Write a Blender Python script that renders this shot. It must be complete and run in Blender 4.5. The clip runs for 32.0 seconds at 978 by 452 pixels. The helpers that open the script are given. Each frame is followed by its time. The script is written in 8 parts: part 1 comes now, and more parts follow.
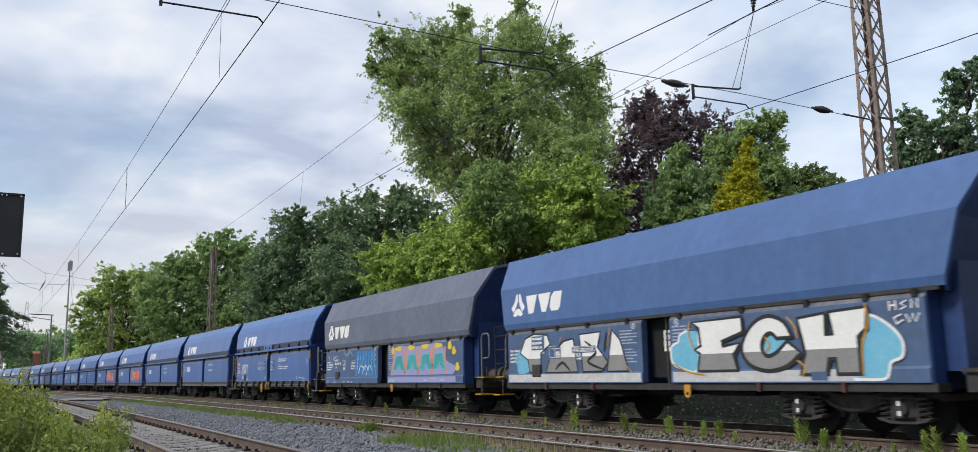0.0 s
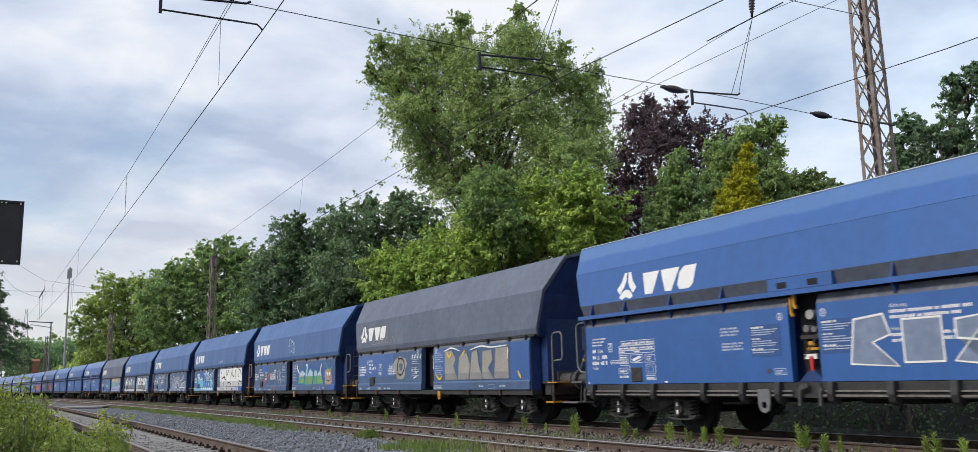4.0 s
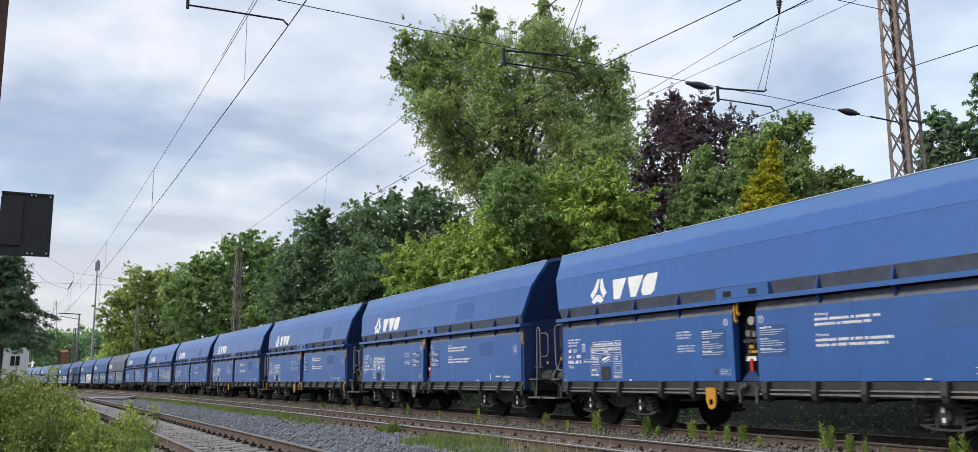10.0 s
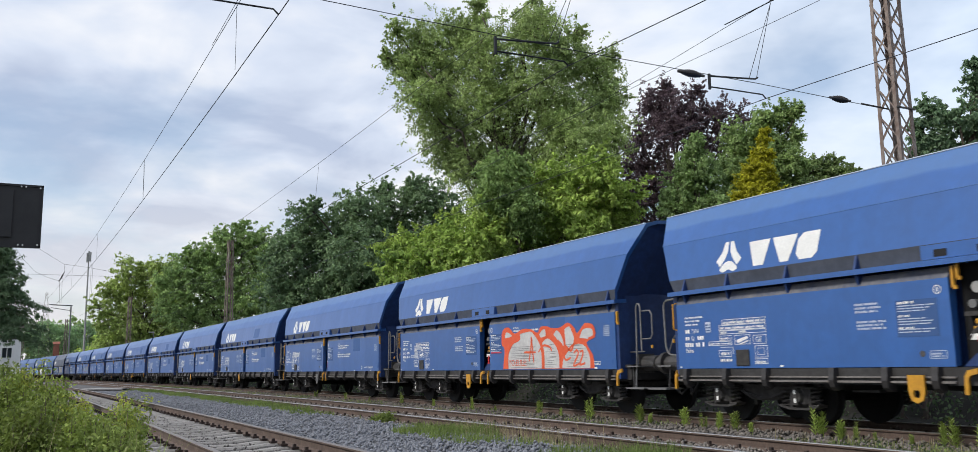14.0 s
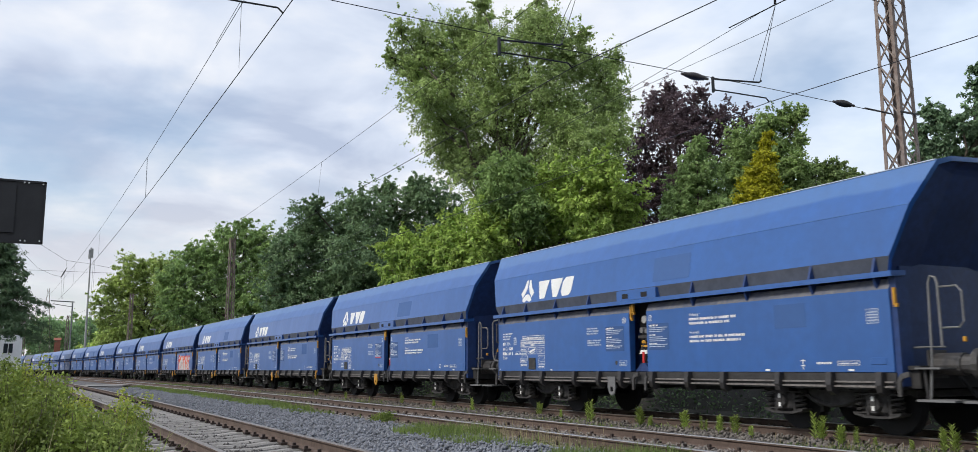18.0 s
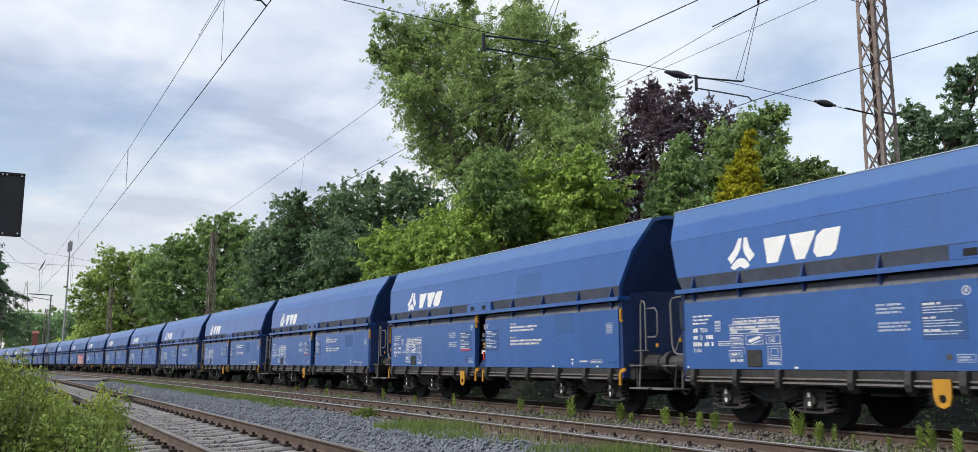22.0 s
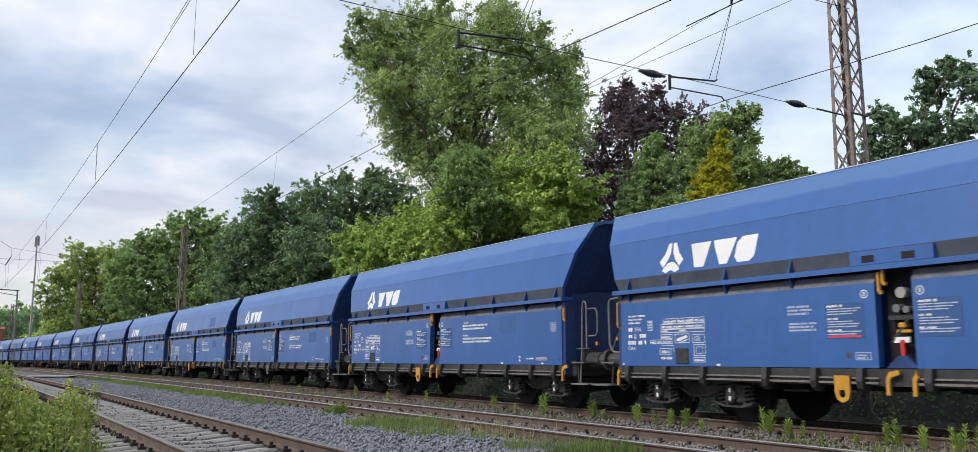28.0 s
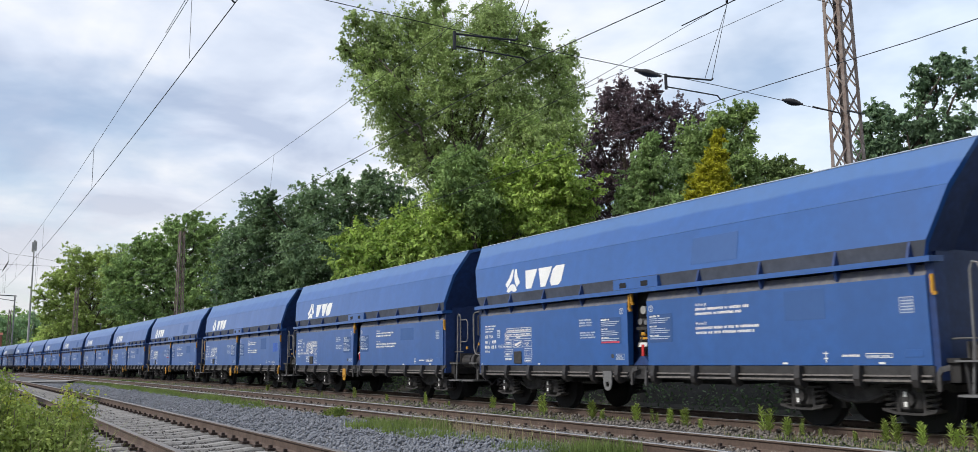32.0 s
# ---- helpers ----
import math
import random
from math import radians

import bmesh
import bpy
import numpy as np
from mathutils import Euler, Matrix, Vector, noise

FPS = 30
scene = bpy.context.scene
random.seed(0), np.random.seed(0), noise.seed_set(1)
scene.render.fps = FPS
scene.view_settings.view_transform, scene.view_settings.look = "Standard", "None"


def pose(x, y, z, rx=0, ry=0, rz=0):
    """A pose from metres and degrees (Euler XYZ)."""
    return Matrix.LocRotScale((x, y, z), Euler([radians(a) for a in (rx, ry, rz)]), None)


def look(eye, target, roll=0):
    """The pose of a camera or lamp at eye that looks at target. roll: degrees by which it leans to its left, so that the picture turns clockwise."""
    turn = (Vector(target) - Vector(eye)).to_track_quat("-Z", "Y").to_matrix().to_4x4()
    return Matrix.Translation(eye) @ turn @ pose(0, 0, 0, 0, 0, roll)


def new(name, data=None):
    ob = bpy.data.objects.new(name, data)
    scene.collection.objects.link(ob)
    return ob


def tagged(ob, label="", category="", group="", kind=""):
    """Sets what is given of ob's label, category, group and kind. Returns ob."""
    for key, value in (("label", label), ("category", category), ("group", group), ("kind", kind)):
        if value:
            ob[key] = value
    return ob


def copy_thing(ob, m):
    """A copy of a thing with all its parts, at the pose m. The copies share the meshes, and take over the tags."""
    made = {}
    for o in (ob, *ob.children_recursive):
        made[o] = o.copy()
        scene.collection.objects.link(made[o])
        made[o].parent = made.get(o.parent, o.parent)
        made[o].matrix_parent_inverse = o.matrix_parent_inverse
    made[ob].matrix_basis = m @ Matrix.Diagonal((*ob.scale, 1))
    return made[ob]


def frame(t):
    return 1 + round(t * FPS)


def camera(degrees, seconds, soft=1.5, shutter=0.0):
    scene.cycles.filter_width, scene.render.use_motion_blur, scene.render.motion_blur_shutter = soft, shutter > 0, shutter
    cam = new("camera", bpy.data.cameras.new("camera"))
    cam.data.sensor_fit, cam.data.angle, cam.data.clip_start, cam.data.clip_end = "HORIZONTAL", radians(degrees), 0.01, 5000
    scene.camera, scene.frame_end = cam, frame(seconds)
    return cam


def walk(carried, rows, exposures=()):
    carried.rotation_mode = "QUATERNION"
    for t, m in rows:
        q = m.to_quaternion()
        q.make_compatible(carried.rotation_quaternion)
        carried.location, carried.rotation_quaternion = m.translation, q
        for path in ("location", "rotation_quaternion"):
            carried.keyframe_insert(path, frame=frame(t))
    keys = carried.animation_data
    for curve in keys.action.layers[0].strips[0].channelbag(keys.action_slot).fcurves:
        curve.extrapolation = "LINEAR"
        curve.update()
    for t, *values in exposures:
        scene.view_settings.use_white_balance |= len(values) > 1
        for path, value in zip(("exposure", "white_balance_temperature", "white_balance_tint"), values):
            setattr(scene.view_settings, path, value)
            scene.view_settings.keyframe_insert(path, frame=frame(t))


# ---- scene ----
# ---- camera ----
cam = camera(58.31, 32.0, soft=0.35, shutter=0.1)
EYE = Vector((0.0, 0.0, 1.08))
AIM = (
    (0, -28.45, 9.59, -1.13),
    (0.5, -28.48, 9.64, -1.04),
    (1, -28.38, 9.65, -1.10),
    (1.5, -28.26, 9.72, -1.12),
    (2, -28.19, 9.91, -1.28),
    (2.5, -28.26, 10.01, -1.34),
    (3, -28.35, 9.99, -1.40),
    (3.5, -28.47, 9.95, -1.39),
    (5.5, -28.31, 10.20, -1.08),
    (6, -28.21, 10.20, -1.18),
    (6.5, -27.95, 10.14, -1.19),
    (7, -27.62, 10.05, -1.14),
    (7.5, -27.39, 9.87, -1.08),
    (8, -27.15, 9.79, -0.88),
    (8.5, -27.13, 9.70, -0.78),
    (9, -27.06, 9.71, -0.76),
    (9.5, -27.02, 9.74, -0.65),
    (10, -26.94, 9.75, -0.64),
    (10.5, -26.88, 9.60, -0.71),
    (11, -26.93, 9.41, -0.82),
    (11.5, -27.08, 9.33, -0.95),
    (12, -27.24, 9.14, -1.03),
    (12.5, -27.39, 9.02, -1.19),
    (13, -27.46, 8.99, -1.26),
    (13.5, -27.48, 9.03, -1.15),
    (14, -27.43, 9.02, -1.03),
    (14.5, -27.23, 9.03, -0.91),
    (16.5, -26.90, 9.00, -0.77),
    (17, -26.99, 9.02, -0.61),
    (17.5, -27.11, 9.08, -0.51),
    (18, -27.30, 9.07, -0.41),
    (18.5, -27.53, 9.03, -0.33),
    (19, -27.68, 9.02, -0.38),
    (19.5, -27.79, 8.93, -0.38),
    (20, -27.89, 8.89, -0.27),
    (20.5, -28.02, 9.00, -0.25),
    (21, -28.16, 9.02, -0.23),
    (21.5, -28.33, 8.92, -0.20),
    (22, -28.43, 8.81, -0.11),
    (22.5, -28.53, 8.73, -0.18),
    (23, -28.68, 8.72, -0.34),
    (23.5, -28.75, 8.74, -0.42),
    (24, -28.86, 8.73, -0.48),
    (24.5, -28.97, 8.70, -0.45),
    (25, -29.08, 8.73, -0.53),
    (25.5, -29.16, 8.91, -0.39),
    (27.5, -30.04, 8.62, 0.00),
    (28, -30.16, 8.62, -0.02),
    (28.5, -30.25, 8.65, -0.17),
    (29, -30.30, 8.62, -0.25),
    (29.5, -30.33, 8.62, -0.39),
    (30, -30.26, 8.61, -0.54),
    (30.5, -30.20, 8.64, -0.56),
    (31, -30.24, 8.72, -0.51),
    (31.5, -30.30, 8.71, -0.49),
    (32, -30.32, 8.68, -0.57),
)


def aimed(yaw, pitch, roll):
    """The camera's pose: yaw to the left of +y, pitch up, roll, in degrees."""
    a, p = radians(yaw), radians(pitch)
    ahead = Vector((-math.sin(a) * math.cos(p), math.cos(a) * math.cos(p), math.sin(p)))
    return look(EYE, EYE + ahead, roll)


walk(cam, [(t, aimed(a, p, r)) for t, a, p, r in AIM], ((0, 0.04), (3.5, 0.05), (6, 0.08), (13, 0.1), (24, 0.12), (32, 0.16)))

# ---- sky and sun ----
SUN_TURN, SUN_HIGH = radians(274), radians(42)


def make_sky():
    world = bpy.data.worlds.new("sky")
    scene.world = world
    world.use_nodes = True
    nt = world.node_tree
    nt.nodes.clear()
    add, link = nt.nodes.new, nt.links.new
    sky = add("ShaderNodeTexSky")
    sky.sky_type, sky.sun_disc = "NISHITA", False
    sky.sun_elevation, sky.sun_rotation = SUN_HIGH, SUN_TURN
    dim = add("ShaderNodeVectorMath")
    dim.operation = "SCALE"
    dim.inputs["Scale"].default_value = 0.14
    link(sky.outputs[0], dim.inputs[0])
    co = add("ShaderNodeTexCoord")
    sep = add("ShaderNodeSeparateXYZ")
    link(co.outputs["Generated"], sep.inputs[0])
    # clouds lie on a flat layer: direction divided by its height
    up = add("ShaderNodeMath")
    up.operation = "MAXIMUM"
    up.inputs[1].default_value = 0.0
    link(sep.outputs[2], up.inputs[0])
    lift = add("ShaderNodeMath")
    lift.operation = "ADD"
    lift.inputs[1].default_value = 0.22
    link(up.outputs[0], lift.inputs[0])
    flat = add("ShaderNodeVectorMath")
    flat.operation = "DIVIDE"
    com = add("ShaderNodeCombineXYZ")
    for k in range(3):
        link(lift.outputs[0], com.inputs[k])
    link(co.outputs["Generated"], flat.inputs[0])
    link(com.outputs[0], flat.inputs[1])
    big = add("ShaderNodeTexNoise")
    big.inputs["Scale"].default_value = 1.1
    big.inputs["Detail"].default_value = 6
    big.inputs["Roughness"].default_value = 0.52
    link(flat.outputs[0], big.inputs["Vector"])
    fine = add("ShaderNodeTexNoise")
    fine.inputs["Scale"].default_value = 2.6
    fine.inputs["Detail"].default_value = 5
    fine.inputs["Roughness"].default_value = 0.5
    fine.inputs["Distortion"].default_value = 0.25
    link(flat.outputs[0], fine.inputs["Vector"])
    shade = add("ShaderNodeValToRGB")
    el = shade.color_ramp.elements
    el[0].position, el[0].color = 0.34, (0.475, 0.55, 0.71, 1)
    el[1].position, el[1].color = 0.60, (0.86, 0.885, 0.94, 1)
    mid = el.new(0.48)
    mid.color = (0.665, 0.735, 0.87, 1)
    # the cover is brighter towards the open east
    east = add("ShaderNodeMath")
    east.operation = "MAXIMUM"
    east.inputs[1].default_value = 0.0
    link(sep.outputs[0], east.inputs[0])
    glow = add("ShaderNodeMath")
    glow.operation = "MULTIPLY_ADD"
    glow.inputs[1].default_value = 0.2
    link(east.outputs[0], glow.inputs[0])
    level = add("ShaderNodeMath")
    level.operation = "SUBTRACT"
    level.inputs[1].default_value = 0.055
    link(fine.outputs[0], level.inputs[0])
    link(level.outputs[0], glow.inputs[2])
    link(glow.outputs[0], shade.inputs[0])
    cover = add("ShaderNodeValToRGB")
    ce = cover.color_ramp.elements
    ce[0].position, ce[0].color = 0.36, (0.3, 0.3, 0.3, 1)
    ce[1].position, ce[1].color = 0.5, (1, 1, 1, 1)
    link(big.outputs[0], cover.inputs[0])
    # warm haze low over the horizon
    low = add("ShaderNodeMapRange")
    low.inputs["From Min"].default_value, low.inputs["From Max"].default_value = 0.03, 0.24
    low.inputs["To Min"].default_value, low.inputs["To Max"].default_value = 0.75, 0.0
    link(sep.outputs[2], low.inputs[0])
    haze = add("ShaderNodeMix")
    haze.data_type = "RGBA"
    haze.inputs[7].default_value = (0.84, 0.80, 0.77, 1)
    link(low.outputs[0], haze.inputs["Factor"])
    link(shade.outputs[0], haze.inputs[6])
    # blue shows through the thin cover in the east
    thin = add("ShaderNodeMapRange")
    thin.inputs["From Min"].default_value, thin.inputs["From Max"].default_value = 0.5, 0.8
    thin.inputs["To Min"].default_value, thin.inputs["To Max"].default_value = 0.0, 0.7
    link(sep.outputs[0], thin.inputs[0])
    veil = add("ShaderNodeMix")
    veil.data_type = "RGBA"
    veil.inputs[7].default_value = (0.70, 0.84, 1.04, 1)
    link(thin.outputs[0], veil.inputs["Factor"])
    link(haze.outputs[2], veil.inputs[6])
    mix = add("ShaderNodeMix")
    mix.data_type = "RGBA"
    link(cover.outputs[0], mix.inputs["Factor"])
    link(dim.outputs[0], mix.inputs[6])
    link(veil.outputs[2], mix.inputs[7])
    bg = add("ShaderNodeBackground")
    bg.inputs["Strength"].default_value = 1.0
    link(mix.outputs[2], bg.inputs[0])
    out = add("ShaderNodeOutputWorld")
    link(bg.outputs[0], out.inputs[0])


make_sky()
sun = new("sun", bpy.data.lights.new("sun", "SUN"))
sun.data.energy, sun.data.angle, sun.data.color = 2.6, radians(14), (1.0, 0.95, 0.88)
sun.matrix_world = look((20 * math.sin(SUN_TURN), 20 * math.cos(SUN_TURN), 20 * math.tan(SUN_HIGH)), (0, 0, 0))


# ---- materials ----
def material(name, base, second=None, rough=0.6, metal=0.0, grain=20.0, stain=1.5, amount=0.5, bump=0.1, vary=0.0, spec=0.5, coat=0.0, through_light=0.0, streak=1.0):
    """A surface of two mixed colours at two scales, with fine relief. vary: change of value from object to object or leaf to leaf."""
    m = bpy.data.materials.new(name)
    m.use_nodes = True
    nt = m.node_tree
    nt.nodes.clear()
    add, link = nt.nodes.new, nt.links.new
    co = add("ShaderNodeTexCoord")
    n1, n2 = add("ShaderNodeTexNoise"), add("ShaderNodeTexNoise")
    for n, s, d in ((n1, grain, 4), (n2, stain, 5)):
        n.inputs["Scale"].default_value = s
        n.inputs["Detail"].default_value = d
        n.inputs["Roughness"].default_value = 0.6
        if streak != 1.0 and n is n2:
            run = add("ShaderNodeMapping")
            run.inputs["Scale"].default_value = (1, 1, streak)
            link(co.outputs["Object"], run.inputs["Vector"])
            link(run.outputs[0], n.inputs["Vector"])
        else:
            link(co.outputs["Object"], n.inputs["Vector"])
    mixn = add("ShaderNodeMath")
    mixn.operation = "MULTIPLY"
    link(n1.outputs[0], mixn.inputs[0])
    link(n2.outputs[0], mixn.inputs[1])
    ramp = add("ShaderNodeValToRGB")
    second = second or tuple(c * 0.6 for c in base)
    e = ramp.color_ramp.elements
    e[0].position, e[1].position = 0.12, 0.12 + 0.38 / max(amount, 0.05) * 0.5
    e[0].color, e[1].color = (*second, 1), (*base, 1)
    link(mixn.outputs[0], ramp.inputs[0])
    colour = ramp.outputs[0]
    if vary:
        info = add("ShaderNodeObjectInfo")
        geo = add("ShaderNodeNewGeometry")
        both = add("ShaderNodeMath")
        both.operation = "ADD"
        link(info.outputs["Random"], both.inputs[0])
        link(geo.outputs["Random Per Island"], both.inputs[1])
        rng = add("ShaderNodeMapRange")
        rng.inputs["From Max"].default_value = 2
        rng.inputs["To Min"].default_value, rng.inputs["To Max"].default_value = 1 - vary, 1 + vary
        link(both.outputs[0], rng.inputs[0])
        hsv = add("ShaderNodeHueSaturation")
        link(rng.outputs[0], hsv.inputs["Value"])
        link(colour, hsv.inputs["Color"])
        colour = hsv.outputs[0]
    b = add("ShaderNodeBsdfPrincipled")
    link(colour, b.inputs["Base Color"])
    b.inputs["Metallic"].default_value = metal
    b.inputs["Specular IOR Level"].default_value = spec
    b.inputs["Coat Weight"].default_value = coat
    b.inputs["Coat Roughness"].default_value = 0.15
    rr = add("ShaderNodeMapRange")
    rr.inputs["To Min"].default_value, rr.inputs["To Max"].default_value = min(rough * 1.25, 1), rough * 0.8
    link(n2.outputs[0], rr.inputs[0])
    link(rr.outputs[0], b.inputs["Roughness"])
    if bump:
        bp = add("ShaderNodeBump")
        bp.inputs["Strength"].default_value = bump
        bp.inputs["Distance"].default_value = 0.02
        link(n1.outputs[0], bp.inputs["Height"])
        link(bp.outputs[0], b.inputs["Normal"])
    out = add("ShaderNodeOutputMaterial")
    if through_light:
        tr = add("ShaderNodeBsdfTranslucent")
        link(colour, tr.inputs[0])
        ms = add("ShaderNodeMixShader")
        ms.inputs[0].default_value = through_light
        link(b.outputs[0], ms.inputs[1])
        link(tr.outputs[0], ms.inputs[2])
        link(ms.outputs[0], out.inputs[0])
    else:
        link(b.outputs[0], out.inputs[0])
    return m


BLUE = material("wagon_blue_paint", (0.017, 0.1, 0.345), (0.013, 0.078, 0.265), 0.33, grain=5, stain=1.6, amount=0.62, bump=0.0, vary=0.08, spec=0.95, streak=0.12)
GRIME = material("dark_sooty_paint", (0.085, 0.098, 0.13), (0.045, 0.052, 0.068), 0.7, grain=6, stain=1.2, bump=0.05)


def tinted_above(m, z0, z1, colour, most):
    """A second colour that grows from height z0 to z1 of the wagon, with an uneven edge drawn out along it."""
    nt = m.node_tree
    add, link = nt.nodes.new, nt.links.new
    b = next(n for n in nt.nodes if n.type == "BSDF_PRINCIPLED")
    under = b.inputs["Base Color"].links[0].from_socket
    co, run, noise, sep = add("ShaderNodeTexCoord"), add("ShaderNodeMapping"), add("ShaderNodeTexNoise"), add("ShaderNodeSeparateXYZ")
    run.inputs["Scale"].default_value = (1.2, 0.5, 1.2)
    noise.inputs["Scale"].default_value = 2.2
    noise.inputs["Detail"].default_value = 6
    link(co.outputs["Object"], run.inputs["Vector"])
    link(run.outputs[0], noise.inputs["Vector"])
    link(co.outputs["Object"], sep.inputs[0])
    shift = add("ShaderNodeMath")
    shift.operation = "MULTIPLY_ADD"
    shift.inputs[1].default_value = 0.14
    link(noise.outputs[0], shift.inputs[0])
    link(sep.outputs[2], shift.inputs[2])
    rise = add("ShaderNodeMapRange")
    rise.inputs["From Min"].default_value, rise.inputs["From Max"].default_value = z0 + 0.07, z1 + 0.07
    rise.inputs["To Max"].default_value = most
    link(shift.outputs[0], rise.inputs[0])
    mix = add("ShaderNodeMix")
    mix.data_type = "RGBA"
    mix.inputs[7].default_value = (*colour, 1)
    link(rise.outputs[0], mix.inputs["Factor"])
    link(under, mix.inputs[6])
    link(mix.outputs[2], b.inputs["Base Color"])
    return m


BLUE_HOOD = tinted_above(material("dusty_wagon_blue_paint", (0.017, 0.1, 0.345), (0.013, 0.078, 0.265), 0.33, grain=5, stain=1.6, amount=0.62, bump=0.0, vary=0.08, spec=0.95, streak=0.12), 3.67, 3.73, (0.16, 0.29, 0.46), 0.24)
BLUE_OLD = material("faded_blue_paint", (0.066, 0.142, 0.33), (0.047, 0.102, 0.24), 0.48, grain=5, stain=1.2, amount=0.55, bump=0.01, streak=0.15)
BLUE_SEAM = material("rubbed_blue_paint", (0.12, 0.22, 0.42), (0.06, 0.15, 0.36), 0.45, grain=9, stain=3, bump=0)
HINGE = material("oily_black_hinge", (0.05, 0.047, 0.046), (0.022, 0.02, 0.02), 0.5, grain=14, stain=3, bump=0.15)
LIT_STRIP = material("rubbed_steel_strip", (0.25, 0.23, 0.215), (0.11, 0.1, 0.094), 0.55, grain=12, stain=3, bump=0.05)
PALE_EDGE = material("pale_worn_edge", (0.5, 0.53, 0.57), (0.3, 0.36, 0.45), 0.7, grain=9, stain=2.5, bump=0)
BLUE_DIRTY = material("dirty_blue_paint", (0.075, 0.15, 0.31), (0.055, 0.09, 0.165), 0.55, grain=8, stain=1.1, amount=0.4, bump=0.04)
# wagon blue with the shade of the ends and fins put into the colour
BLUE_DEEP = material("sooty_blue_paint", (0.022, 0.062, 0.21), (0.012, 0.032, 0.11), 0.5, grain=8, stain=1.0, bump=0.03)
BLUE_PATCH = material("blue_touch_up_paint", (0.04, 0.108, 0.29), (0.036, 0.095, 0.26), 0.5, grain=8, stain=1.0, bump=0.0)
BLUE_BRIGHT = material("bright_blue_label", (0.02, 0.12, 0.55), None, 0.4, amount=0.8, bump=0)
GREY_OLD = material("weathered_grey_paint", (0.135, 0.16, 0.215), (0.085, 0.1, 0.14), 0.55, grain=5, stain=0.9, amount=0.5, bump=0.03)
STEEL = material("grimy_steel", (0.08, 0.077, 0.075), (0.026, 0.024, 0.023), 0.65, metal=0.2, grain=14, stain=3, bump=0.15)
SOLEBAR = material("dusty_solebar_steel", (0.05, 0.048, 0.047), (0.019, 0.018, 0.018), 0.62, grain=12, stain=2, bump=0.08)
NOTICE = material("notice_panel_blue", (0.034, 0.09, 0.25), (0.03, 0.08, 0.22), 0.5, grain=8, stain=1.0, bump=0)
DUST = material("coal_dusted_ledge", (0.2, 0.19, 0.185), (0.07, 0.085, 0.13), 0.85, grain=9, stain=2.2, amount=0.5, bump=0.05)
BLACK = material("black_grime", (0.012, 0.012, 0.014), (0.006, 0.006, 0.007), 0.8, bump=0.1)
GALV = material("galvanised_tube", (0.26, 0.26, 0.26), (0.14, 0.14, 0.14), 0.5, metal=0.3, bump=0.05)
BUFFER = material("worn_buffer_steel", (0.13, 0.13, 0.135), (0.06, 0.055, 0.05), 0.5, metal=0.4, bump=0.05)
WHITE = material("white_vinyl", (0.8, 0.8, 0.77), (0.66, 0.66, 0.64), 0.5, grain=30, stain=2, amount=0.7, bump=0)
PALE = material("pale_lettering", (0.5, 0.56, 0.66), (0.4, 0.46, 0.56), 0.5, bump=0)
YELLOW = material("yellow_paint", (0.66, 0.34, 0.02), (0.42, 0.2, 0.02), 0.5, stain=4, bump=0.03)
RED = material("red_paint", (0.6, 0.03, 0.03), None, 0.45, amount=0.8, bump=0)
ORANGE = material("orange_spray_paint", (0.7, 0.12, 0.04), (0.62, 0.08, 0.03), 0.6, amount=0.7, bump=0)
SILVER = material("silver_spray_paint", (0.62, 0.62, 0.6), (0.42, 0.42, 0.42), 0.5, grain=12, stain=2.5, amount=0.5, bump=0)
SPRAY_BLACK = material("black_spray_paint", (0.02, 0.02, 0.022), None, 0.6, bump=0)
SPRAY_CYAN = material("light_blue_spray_paint", (0.2, 0.5, 0.62), (0.12, 0.38, 0.55), 0.6, stain=2, bump=0)
SPRAY_BLUE = material("blue_spray_paint", (0.03, 0.22, 0.55), (0.02, 0.14, 0.4), 0.6, stain=2, bump=0)
SPRAY_GREEN = material("yellow_green_spray_paint", (0.32, 0.42, 0.08), (0.08, 0.25, 0.1), 0.6, stain=1.2, bump=0)
SPRAY_PINK = material("skin_pink_spray_paint", (0.5, 0.34, 0.28), None, 0.6, amount=0.6, bump=0)
SPRAY_VIOLET = material("violet_spray_paint", (0.32, 0.26, 0.48), (0.25, 0.3, 0.5), 0.6, stain=2, bump=0)
SPRAY_PEACH = material("orange_peach_spray_paint", (0.6, 0.28, 0.14), (0.5, 0.24, 0.2), 0.6, stain=2, bump=0)
SPRAY_YELLOW = material("bright_yellow_spray_paint", (0.72, 0.55, 0.05), (0.6, 0.42, 0.05), 0.6, stain=2, bump=0)
SPRAY_RED = material("pinkish_red_spray_paint", (0.6, 0.07, 0.12), None, 0.6, amount=0.7, bump=0)
SPRAY_TEAL = material("teal_spray_paint", (0.05, 0.4, 0.42), None, 0.6, amount=0.6, bump=0)
# grey spray; under a letter's split height it stands for the fold's shade
OVERSPRAY = material("grey_spray_paint", (0.27, 0.27, 0.26), (0.2, 0.2, 0.2), 0.6, stain=2.5, bump=0)
HAZE = material("thin_white_overspray", (0.24, 0.29, 0.38), (0.14, 0.18, 0.27), 0.6, grain=6, stain=2.5, amount=0.5, bump=0)
BEIGE = material("faded_beige_overspray", (0.42, 0.39, 0.33), (0.25, 0.24, 0.22), 0.65, stain=1.5, amount=0.4, bump=0)
